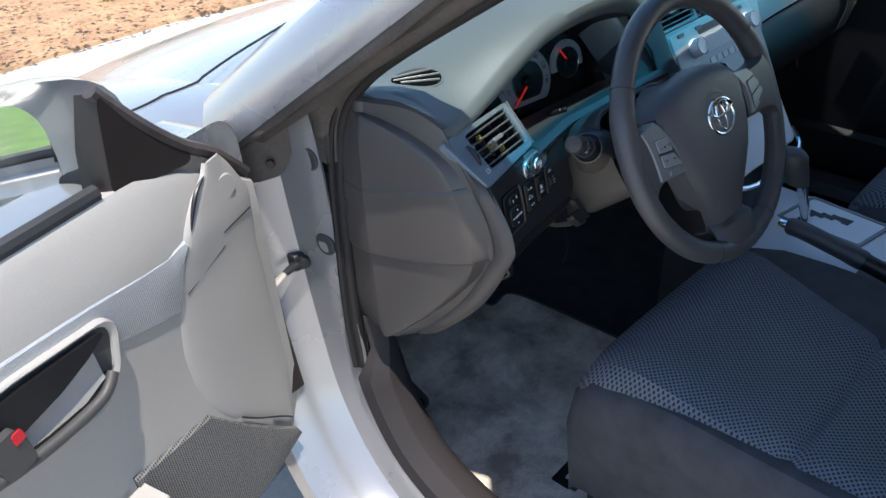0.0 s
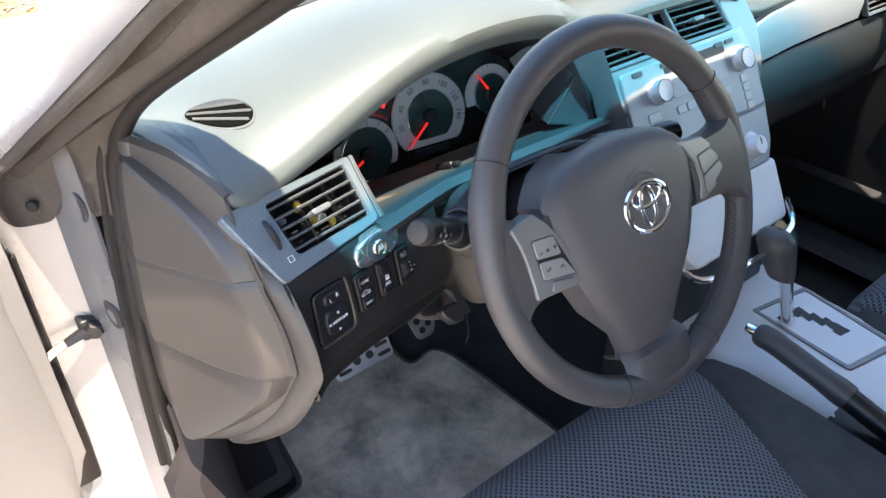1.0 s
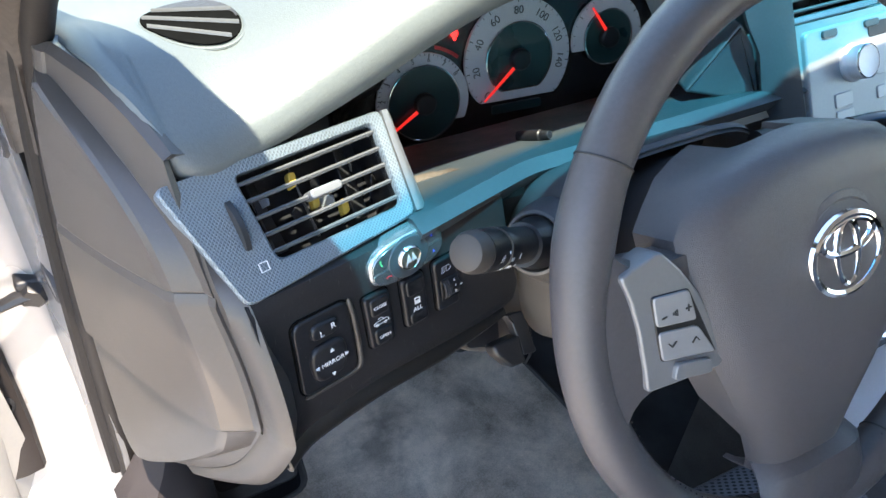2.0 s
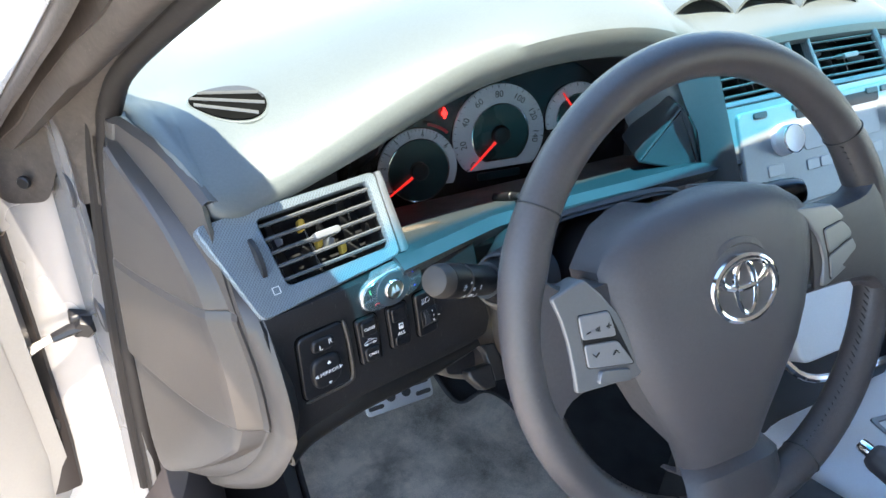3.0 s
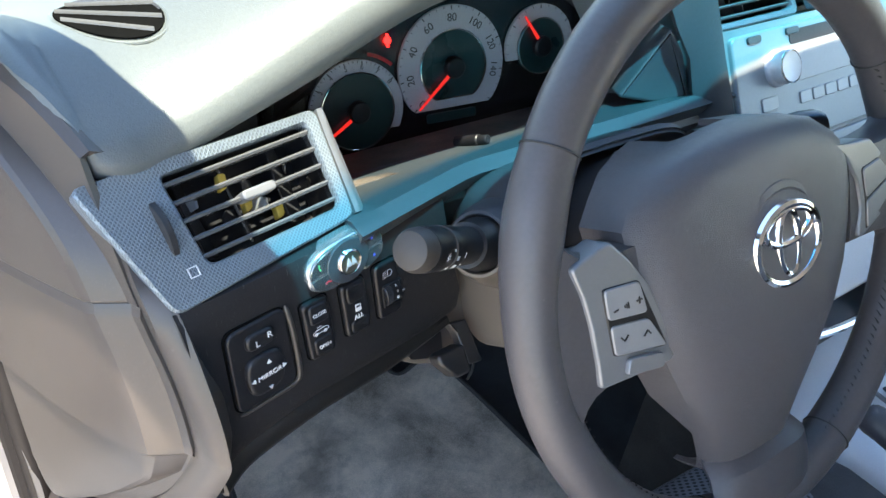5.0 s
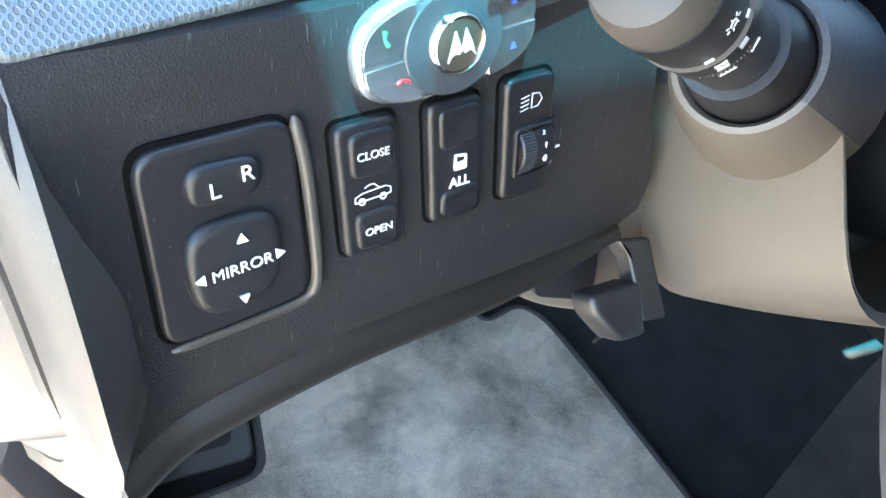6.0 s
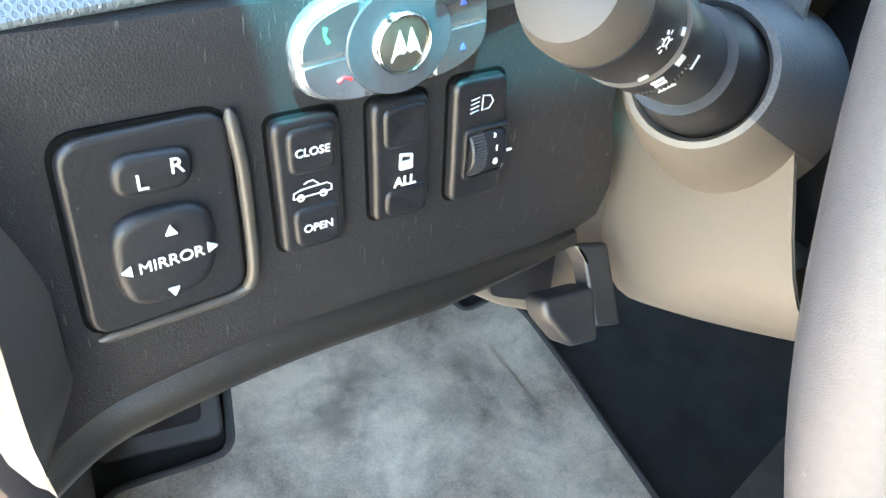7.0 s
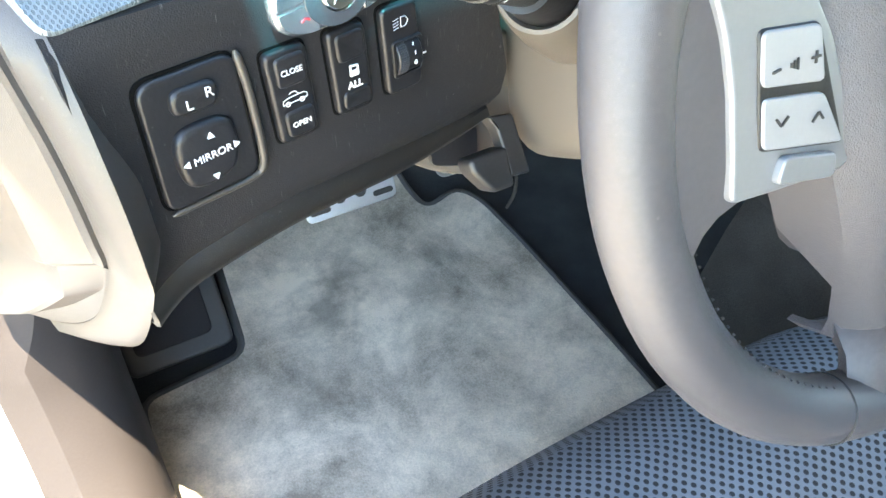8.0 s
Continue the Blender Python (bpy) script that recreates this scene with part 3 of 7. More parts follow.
def pillar_rows(flip):
    silver, strip, trim = [], [], []
    for k in range(43):
        s = k / 42
        a, b = pillar_a(0.47 - 0.53 * s), pillar_b(0.40 - 0.53 * s) + V3(-0.012, 0.0, 0.028)
        top = a + V3(0.045, 0.055, 0.05)
        m = a.lerp(b, 0.42)
        sil = [a + V3(0.004, -0.006, -0.012), a, a + V3(0.006, 0.022, 0.026), a + V3(0.024, 0.042, 0.044), top, top + V3(0.015, 0.0, -0.012)]
        stp = [a + V3(0.004, -0.004, -0.010), a.lerp(b, 0.10) + V3(0, -0.018, -0.012), a.lerp(b, 0.2) + V3(0, -0.022, -0.012), a.lerp(b, 0.28) + V3(0, -0.006, 0.002), a.lerp(b, 0.36) + V3(0, -0.004, 0.004), m + V3(0, -0.018, -0.008)]
        trm = [m + V3(0, -0.016, -0.006), a.lerp(b, 0.56) + V3(0, -0.026, -0.014), a.lerp(b, 0.8) + V3(0, -0.02, -0.012), b, b + V3(0.012, 0.03, 0.008), b + V3(0.0, 0.075, 0.022), top + V3(0.012, 0.0, -0.014)]
        stp = [p + V3(0, -0.0035, -0.003) * noise.noise((9 * s, i * 0.9, 1.7)) for i, p in enumerate(stp)]
        for dst, src in ((silver, sil), (strip, stp), (trim, trm)):
            dst.append([mirror_x(p) for p in src] if flip else src)
    return silver, strip, trim


for flip in (False, True):
    sv, st, tm = pillar_rows(flip)
    part("pillar_skin", Shape().sheet(sv, 0.002), PAINT, body)
    part("weatherstrip", Shape().sheet(st, 0.003), WEATHER, body, "weathered grey-brown rubber weatherstrip", 75.0)
    part("pillar_trim", Shape().sheet(tm, 0.003), DARK if flip else WEATHER, body, "dark grey-brown plastic pillar trim", 75.0)

# door opening: a swept profile from the pillar's foot down to the sill
sweep = cr([(0, 0.350, 0.985), (0, 0.342, 0.93), (0, 0.33, 0.80), (0, 0.31, 0.64), (0, 0.285, 0.53), (0, 0.22, 0.44), (0, 0.10, 0.395), (0, -0.1, 0.385), (0, -0.5, 0.385), (0, -1.0, 0.385)], 46)


def opening_rows(profile):
    rows = []
    for i, p in enumerate(sweep):
        t = (sweep[min(i + 1, 45)] - sweep[max(i - 1, 0)]).normalized()
        out = V3(0, -t.z, t.y)
        low = min(1.0, max(0.0, (0.62 - p.z) / 0.22))
        rows.append([V3(x - 0.012 * low, p.y, p.z) + out * o * (1 - 0.25 * low) for x, o in profile])
    return rows


JAMB = [(-0.7450, 0.003), (-0.748, 0.012), (-0.752, 0.02), (-0.757, 0.05), (-0.766, 0.078), (-0.785, 0.09), (-0.815, 0.096), (-0.85, 0.10), (-0.866, 0.112), (-0.872, 0.15)]
part("door_jamb", Shape().sheet(opening_rows(JAMB), -0.004), PAINT, body, "silver painted door jamb and sill")
# A dark strip stands in for the shadow gap at the hinge and its seal.
part("hinge_gap_shade", Shape().sheet([r for r in opening_rows([(-0.8175, 0.097), (-0.820, 0.086), (-0.832, 0.083), (-0.848, 0.084), (-0.852, 0.092)]) if 0.535 < r[0].z < 0.86], -0.003), SAIL, body, "dark brown strip for the hinge gap's shade and rubber seal")
part("jamb_right", Shape().sheet([[mirror_x(p) for p in r] for r in opening_rows(JAMB)], 0.004), PAINT, body)
up_path = [pillar_b(0.36 - 0.53 * k / 12) + V3(-0.014, -0.010, 0.016) for k in range(12, 5, -1)]
bulb = cr(up_path + [(-0.6985, 0.225, 1.068), (-0.7105, 0.290, 1.016), (-0.7185, 0.322, 0.965), (-0.7255, 0.329, 0.91), (-0.731, 0.329, 0.86), (-0.737, 0.326, 0.79), (-0.7415, 0.325, 0.72), (-0.745, 0.322, 0.65), (-0.748, 0.314, 0.58)], 90)
lip_path = [p + V3(-0.0105, 0.0045, 0.002) for p in bulb]
seal = tagged(part("door_seal", Shape().tube(bulb, [0.0092] * 90, 12).tube(lip_path, [0.0056] * 90, 8), SEALRUBBER), "dusty black rubber door seal round the opening", "door seal", kind=WALLS)
gusset = cr([(-0.722, 0.205, 1.106), (-0.744, 0.282, 1.050), (-0.752, 0.332, 1.005), (-0.7455, 0.346, 0.965), (-0.746, 0.346, 0.915)], 19)
inner_edge = [min(bulb, key=lambda q: abs(q.z - (1.090 - 0.175 * k / 18))) for k in range(19)]
part("pillar_corner_trim", Shape().sheet([[g, g.lerp(q, 0.3) + V3(-0.004, -0.008, 0.0), g.lerp(q, 0.55) + V3(-0.001, -0.002, 0.0), g.lerp(q, 0.75) + V3(-0.003, -0.006, 0.0), q + V3(0.0, 0.006, 0.0)] for g, q in zip(gusset, inner_edge)], 0.003), WEATHER, body, "weathered folded trim at the foot of the pillar", 75.0)
plug_spots = [(-0.7555, 0.362, 0.915), (-0.7590, 0.388, 0.911), (-0.757, 0.352, 0.786)]
for q in [(x + 0.0015, y, z) for x, y, z in plug_spots]:
    part("jamb_plug", Shape().lathe(q, (-0.97, -0.15, 0), [(0.0175, -0.004), (0.0175, 0.001), (0.016, 0.002), (0.012, 0.0012), (0.0, 0.001)]), DARK, body, "round dark rubber plug")
foot = Shape().prism(soften([V3(-.803, .448, .955), V3(-.747, .404, 0.998), V3(-.742, .400, .941), V3(-.762, .417, .889), V3(-.795, .443, .881), V3(-.812, .455, .924)], 0.01, 3), (-0.62, -0.78, 0.05), 0.012, 0.003)
for i in range(len(foot.v)):
    foot.v[i] = foot.v[i] + V3(-0.013, -0.017, 0.0)
part("pillar_foot_cover", foot, WEATHER, body, "weathered grey plastic pillar foot cover")
part("foot_bolt", Shape().lathe((-0.788, 0.401, 0.908), (-0.62, -0.78, 0.05), [(0.006, -0.002), (0.006, 0.001), (0.005, 0.002), (0.0, 0.002)]), BLACK, body)

# fender, bonnet, front wheel
fen = []
for k in range(13):
    y = 0.44 + 1.5 * k / 12
    drop = 0.13 * max(0, y - 0.6) + 0.11 * max(0, y - 0.6) ** 2
    arch = max(0.0, 1 - ((y - 1.28) / 0.37) ** 2)
    low = 0.34 + 0.36 * math.sqrt(arch)
    fen.append([V3(-0.70, y, 0.935 - drop), V3(-0.76, y, 0.93 - drop), V3(-0.82, y, 0.905 - drop), V3(-0.855, y, 0.86 - drop), V3(-0.872, y, max(low + 0.1, 0.72)), V3(-0.876, y, max(low + 0.04, 0.6)), V3(-0.872, y, low)])
part("fender", Shape().sheet(fen, -0.004), PAINT, body)
part("fender_right", Shape().sheet([[mirror_x(p) for p in r] for r in fen], 0.004), PAINT, body)
hood = []
for k in range(14):
    s = k / 13
    y = 0.70 + 1.24 * s
    drop = 0.13 * max(0, y - 0.6) + 0.11 * max(0, y - 0.6) ** 2
    row = []
    for j in range(17):
        w = -1 + j / 8
        x = MID + w * 0.664
        row.append(V3(x, y + 0.10 * (1 - w * w) * (1 - s) - 0.12 * (1 - s) * w * w, 0.938 - drop + 0.035 * (1 - w ** 4)))
    hood.append(row)
part("bonnet", Shape().sheet([[V3(p.x, p.y - 0.16, p.z + 0.012) for p in hood[0]]] + hood, 0.006), PAINT, body)
cowl = [[V3(MID + w * 0.68, 0.60 + 0.05 * (1 - w * w) - 0.16 * w * w + d, 0.945 + 0.01 * i) for w in [-1 + j / 8 for j in range(17)]] for i, d in enumerate((0.0, 0.06, 0.14))]
part("cowl", Shape().sheet([[p + V3(0, 0.03 + 0.05 * (i > 1), -0.03 - 0.01 * i) for p in r] for i, r in enumerate(cowl)], 0.004), BLACK, body)
nose = [[V3(MID + w * 0.84, 1.94 + d - 0.15 * w * w, z) for w in [-1 + j / 8 for j in range(17)]] for d, z in ((-0.03, 0.56), (0.05, 0.52), (0.1, 0.42), (0.08, 0.30), (0.0, 0.2))]
cheek = [[V3(-0.705, y, 0.930 - d), V3(-0.66, y, 0.934 - d), V3(-0.58, y, 0.938 - d)] for y, d in ((0.40, 0.0), (0.5, 0.0), (0.6, 0.002), (0.75, 0.03), (0.9, 0.06))]
part("cowl_cheek", Shape().sheet(cheek, 0.004), PAINT, body)
part("cowl_cheek", Shape().sheet([[mirror_x(p) for p in r] for r in cheek], 0.004), PAINT, body)
part("front_bumper", Shape().sheet(nose, 0.006), PAINT, body)
rear_side = [[V3(-0.75 - 0.12 * math.sin(a), y, 0.40 + 0.52 * math.cos(a) ** 0.5) for a in [0.1 + 1.3 * j / 6 for j in range(7)]] for y in (-0.98, -1.4, -2.0, -2.6)]
part("rear_quarter", Shape().sheet(rear_side, 0.004), PAINT, body)
part("rear_quarter_right", Shape().sheet([[mirror_x(p) for p in r] for r in rear_side], 0.004), PAINT, body)
tail = [[V3(x, y, z) for x in (-0.80, -0.4, 0.0, 0.4, 0.74)] for y, z in ((-1.5, 0.93), (-2.3, 0.95), (-2.6, 0.9), (-2.62, 0.35))]
part("boot_lid", Shape().sheet(tail, 0.006), PAINT, body)


def wing_top(x, y):
    """Height of the fender or bonnet skin."""
    low = 0.13 * max(0, y - 0.6) + 0.11 * max(0, y - 0.6) ** 2
    if x > -0.69:
        return 0.938 - low + 0.035 * (1 - abs((x - MID) / 0.664) ** 4)
    return ramp(-x, [(0.69, 0.936), (0.70, 0.935), (0.76, 0.93), (0.82, 0.905), (0.855, 0.86)]) - low


shut = cr([(-0.82, 0.835, 0), (-0.79, 0.785, 0), (-0.757, 0.756, 0), (-0.709, 0.748, 0), (-0.65, 0.765, 0), (-0.53, 0.812, 0), (-0.418, 0.872, 0), (-0.29, 0.945, 0)], 40)
part("bonnet_gap", Shape().tube([V3(p.x, p.y, wing_top(p.x, p.y) + 0.0005) for p in shut], 0.0022, 6), BLACK, body, "dark shut line of the bonnet")


def road_wheel(x, y):
    w = thing("road_wheel", (x, y, 0.0), "car wheel with black tyre and silver rim on the ground", "wheel", "wheels of the car")
    part("tyre", Shape().lathe((x, y, 0.32), (1, 0, 0), [(0.21, -0.10), (0.28, -0.108), (0.315, -0.09), (0.32, -0.05), (0.32, 0.05), (0.315, 0.09), (0.28, 0.108), (0.21, 0.10)], 40), RUBBER, w)
    rim = part("rim", Shape().lathe((x, y, 0.32), (1, 0, 0), [(0.215, -0.09), (0.19, -0.07), (0.06, -0.085), (0.0, -0.085)], 40), ALU, w)
    return w


for x, y in ((-0.77, 1.28), (0.71, 1.28), (-0.77, -1.44), (0.71, -1.44)):
    road_wheel(x, y)

# windscreen and roof
glass_rows = []
for k in range(11):
    s = k / 10
    a = pillar_a(0.47 - 0.53 * s) + V3(0.05, 0.055, 0.04)
    b = mirror_x(a)
    if k == 10:
        a += V3(0, -0.02, 0.0147)
        b = mirror_x(a)
    glass_rows.append([a.lerp(b, j / 12) + V3(0, (0.16 - 0.045 * s) * (1 - (2 * j / 12 - 1) ** 2), 0) for j in range(13)])
ws = part("window_1", Shape().grid(glass_rows), SCREEN)
tagged(ws, "clear curved windscreen", "window", kind=WALLS)
front = []
for j in range(13):
    w = j / 6 - 1
    p = glass_rows[-1][0].lerp(glass_rows[-1][12], j / 12)
    front.append(p + V3(0, 0.064 + 0.042 * (1 - w * w), -0.043 + 0.050 * (1 - w * w)))
roof_rows = [front]
for k, (y, z) in enumerate(((-0.14, 1.38), (-0.35, 1.41), (-0.8, 1.41), (-1.2, 1.32), (-1.6, 1.0))):
    roof_rows.append([V3(MID + (j / 6 - 1) * 0.74, y + 0.05 * (1 - (j / 6 - 1) ** 2) * (k < 1), z - 0.05 * (j / 6 - 1) ** 4) for j in range(13)])
part("roof", Shape().sheet(roof_rows, -0.025), ROOFCLOTH, body, "black canvas folding roof, closed")
part("headliner", Shape().sheet([[p + V3(0, 0, -0.035) for p in r] for r in roof_rows[1:5]], -0.004), HEADLINER, body, "pale grey headliner")
part("windscreen_header", Shape().tube([p + V3(0, -0.022, -0.006) for p in front], 0.022, 10), DARK, body)
for nm, fl in (("window_3", False), ("window_4", True)):
    q = [[V3(-0.62, y, 1.33), V3(-0.66, y, 1.2), V3(-0.74, y, 0.93)] for y in (-1.0, -1.3, -1.55)]
    qw = part(nm, Shape().grid([[mirror_x(p) for p in r] for r in q] if fl else q), GLASS)
    qw.visible_shadow = False
    tagged(qw, "clear rear quarter window", "window", kind=WALLS)

# cabin floor, toe board, bulkhead, rear wall
floor = Shape().sheet([[V3(x, y, z) for x in (-0.73, -0.4, MID, 0.35, 0.72)] for y, z in ((-1.6, 0.30), (-0.6, 0.30), (0.30, 0.30), (0.50, 0.30), (0.60, 0.36), (0.70, 0.52), (0.74, 0.88))], 0.01)
tagged(part("floor", floor, CARPET), "black carpeted cabin floor and toe board", "floor", kind=WALLS)
kick = Shape().sheet([[V3(-0.735, y, z) for y in (0.315, 0.45, 0.6, 0.74)] for z in (0.86, 0.7, 0.5, 0.29)], 0.01)
part("kick_panel", kick, DARK, body, "dark grey plastic kick panel")
inner_sill = []
for i, p in enumerate(sweep):
    if p.z < 0.70:
        t = (sweep[min(i + 1, 45)] - sweep[max(i - 1, 0)]).normalized()
        out = V3(0, -t.z, t.y)
        wide = min(1.0, max(0.0, (0.600 - p.z) / 0.02))
        lip = ((-0.737 - 0.026 * wide, -0.002 + 0.012 * wide), (-0.730 - 0.030 * wide, -0.010 - 0.004 * wide), (-0.715 - 0.022 * wide, -0.014 - 0.014 * wide), (-0.700 - 0.010 * wide, -0.006 - 0.016 * wide), (-0.690, 0.010 - 0.010 * wide))
        inner_sill.append([V3(x, p.y, p.z) + out * o for x, o in lip + ((-0.685, 0.04), (-0.684, 0.09), (-0.690, 0.16), (-0.70, 0.28))])
part("sill_trim", Shape().sheet(inner_sill, 0.004), KICK, body, "dark plum-grey plastic kick panel and sill trim")
part("rear_wall", Shape().box((-0.72, -1.68, 0.3), (0.66, -1.6, 0.94), 0.02), ROOFCLOTH, body)

# ---------- dashboard ----------
dash = thing("dashboard", (MID, 0.35, 0.65), "grey two-tone car dashboard with sunlit soft top pad", "dashboard")
LIP = cr([(-0.702, 0.325, 0.988), (-0.697, 0.285, 0.999), (-0.690, 0.250, 1.002), (-0.684, 0.222, 0.998), (-0.678, 0.202, 0.988), (-0.671, 0.190, 0.974), (-0.656, 0.186, 0.967), (-0.630, 0.192, 0.969), (-0.575, 0.199, 0.989), (-0.515, 0.205, 1.014), (-0.45, 0.209, 1.035), (-0.375, 0.21, 1.045), (-0.30, 0.212, 1.042), (-0.245, 0.216, 1.028), (-0.205, 0.222, 1.010), (-0.17, 0.226, 1.005), (-0.08, 0.226, 1.006), (0.03, 0.226, 1.003), (0.085, 0.226, 0.994), (0.16, 0.232, 0.952), (0.28, 0.236, 0.951), (0.42, 0.236, 0.948), (0.55, 0.238, 0.936), (0.64, 0.25, 0.925)], 145)
top_rows = []
for p in LIP:
    w = (p.x - MID) / 0.68
    far = V3(MID + (p.x - MID) * 0.99, 0.585 - 0.155 * abs(w) ** 2.2, 0.985)
    g = ramp(p.x, [(-0.62, 0.0), (-0.54, 1.0), (-0.22, 1.0), (-0.17, 0.0)])
    row = [p + V3(0, 0.007 + 0.006 * g, -0.006 - 0.015 * g), p + V3(0, 0.0012 + 0.003 * g, -0.004 - 0.010 * g), p + V3(0, 0.0002, -0.0008 - 0.0045 * g), p + V3(0, 0.0012 * g, 0)]
    for k in range(1, 11):
        s = k / 10
        q = p.lerp(far, s)
        q.z += 0.0328 * math.sin(math.pi * s ** 0.8) * (1 - abs(w) ** 20)
        arched = ramp(q.y, [(0.19, 0.974), (0.202, 0.988), (0.222, 0.998), (0.25, 1.003), (0.285, 1.001), (0.325, 0.992), (0.43, 0.985)])
        near_end = ramp(q.x, [(-0.69, 1.0), (-0.58, 0.0)])
        q.z += (arched + 0.001 - q.z) * near_end * near_end * (3 - 2 * near_end)
        if k == 1:
            q = p + (q - p) * 0.3 + V3(0, 0, (0.0035 + 0.001 * g) * ramp(p.x, [(-0.672, 0.1), (-0.64, 1.0)]))
        row.append(q)
    row.append(far + V3(0, 0.02, -0.04))
    top_rows.append(row)
skirt = [[p, p + V3(-0.0025, -0.001, -0.004), p + V3(-0.002, 0.0, -0.008), p + V3(0.008, 0.006, -0.018)] for p in list(reversed(top_rows[0][4:15])) + LIP[0:38]]
part("pad_skirt", Shape().sheet(skirt, 0.002), PAD, dash)
part("top_pad", Shape().sheet(top_rows, 0.006), PAD, dash, "sunlit grey soft top pad")
for k in range(2):
    slot = Shape()
    pts = cr([(-0.44 + 0.5 * k, 0.508 + 0.01 * k, 1.004), (-0.30 + 0.5 * k, 0.528, 1.006), (-0.14 + 0.45 * k, 0.53 - 0.01 * k, 1.006)], 14)
    slot.sheet([[p + V3(0, -0.005, 0.0), p + V3(0, 0.0, 0.002), p + V3(0, 0.005, 0.0)] for p in pts], 0.003)
    part("defroster_slot", slot, DARK, dash, "narrow grey defroster slot along the windscreen")

# left end cap: an upper and a lower panel and an outer lip
CAP_IN = cr([(-0.712, 0.300, 1.002), (-0.722, 0.300, 0.94), (-0.730, 0.300, 0.86), (-0.735, 0.298, 0.78), (-0.737, 0.292, 0.70), (-0.733, 0.282, 0.668), (-0.726, 0.272, 0.657)], 49)
CAP_EDGE = cr([(-0.673, 0.185, 0.977), (-0.671, 0.164, 0.944), (-0.668, 0.146, 0.912), (-0.662, 0.128, 0.87), (-0.660, 0.120, 0.835), (-0.661, 0.126, 0.808), (-0.674, 0.165, 0.735), (-0.694, 0.22, 0.672), (-0.716, 0.262, 0.648)], 49)
CAP_OUT = cr([(-0.673, 0.196, 0.956), (-0.666, 0.168, 0.934), (-0.657, 0.133, 0.913), (-0.653, 0.105, 0.87), (-0.652, 0.094, 0.838), (-0.653, 0.099, 0.812), (-0.663, 0.140, 0.735), (-0.680, 0.195, 0.675), (-0.700, 0.236, 0.645)], 49)


def along(curve, i):
    j = min(int(i), len(curve) - 2)
    return curve[j].lerp(curve[j + 1], i - j)


def arch(i):
    """How far across the cap its raised panel reaches."""
    return max(0.03, 0.86 * (1 - math.exp(-max(0.0, i - 2.6) / 2.0))) if i < 32 else 0.86 - 0.048 * (i - 32)


def cap_rows(band):
    """One of the cap's three faces, between its joints: a raised panel inside an arched chamfer."""
    rows = []
    for f in (0.0, 0.012, 0.03) + tuple(0.03 + 0.94 * r / 39 for r in range(1, 39)) + (0.97, 0.988, 1.0):
        row = []
        for k in range(-1, 49):
            g = max(k, 0) / 48
            s = g
            for _ in range(3):
                cuts = (0.0, 13.4 - 1.0 * s, 22.5 + 6.5 * s ** 1.6, 48.0)
                i = cuts[band] + (cuts[band + 1] - cuts[band]) * f
                e = arch(i)
                s = e * g / 0.7 if g <= 0.7 else e + (g - 0.7) if g <= 0.8 else e + 0.1 + (0.9 - e) * (g - 0.8) / 0.2
            a, b = along(CAP_IN, i), along(CAP_EDGE, i)
            if k < 0:
                ext = min(1.0, i / 10)
                row.append(a + V3(0.006, 0.002 + 0.075 * ext, -0.004 * (1 - ext)))
                continue
            drop = min(1.0, max(0.0, (g - 0.7) / 0.1))
            face = 0.0045 * math.sin(math.pi * s) * min(1.0, 0.3 + i / 10) + 0.0105 * (1 - drop) * min(1.0, s / 0.12)
            dip = 0.006 if (f == 0.0 and band > 0) or (f == 1.0 and band < 2) else 0.0
            level = (0.0, 0.0012, -0.0026)[band]
            bow = math.exp(-i / 5) * math.sin(math.pi * s ** 1.6)
            row.append(a.lerp(b, s) + V3(-0.92, -0.38, 0.0) * (face + level - dip) + V3(-0.001, 0.0, 0.0140) * bow)
        rows.append(row)
    if band == 0:
        rows.insert(0, [p + V3(0.012, 0.004, -0.006) for p in rows[0]])
    return rows


part("end_cap_upper", Shape().sheet(cap_rows(0), 0.004), CAP, dash, "grey plastic dash end cap", angle=16.0)
part("end_cap_lower", Shape().sheet(cap_rows(1), 0.004), CAP, dash, "grey plastic fuse cover below a diagonal joint", angle=16.0)
part("end_cap_foot", Shape().sheet(cap_rows(2), 0.004), CAP, dash, "grey plastic foot of the end cap", angle=16.0)
lip_rows = []
for i in range(6, 45):
    a, b = CAP_EDGE[i], CAP_OUT[i]
    lip_rows.append([a + V3(0.002, 0.0015, 0), a + V3(-0.0015, -0.001, 0), a.lerp(b, 0.3) + V3(-0.003, -0.0035, 0), a.lerp(b, 0.8) + V3(-0.001, -0.001, 0), b + V3(0.0, 0.001, 0), b + V3(0.001, 0.006, 0), b + (V3(0.018, 0.016, 0) if i < 14 else V3(0.008, 0.021, 0))])
part("end_cap_lip", Shape().sheet(lip_rows, 0.0015), CAP, dash, "grey plastic outer lip of the end cap")
under = [[CAP_OUT[i] + V3(0.004, 0.004, 0.004), CAP_OUT[i] + V3(0.03, 0.05, 0.03)] for i in range(40, 49)]
part("end_cap_return", Shape().sheet(under, 0.003), CAP, dash)

part("dash_corner", Shape().sheet([[V3(-0.699, y, 0.984), V3(-0.708, y + 0.004, 0.981), V3(-0.717, y + 0.01, 0.974), V3(-0.725, y + 0.02, 0.955)] for y in (0.315, 0.34, 0.37, 0.42)], 0.004), PAD, dash, "grey corner of the pad beside the pillar")
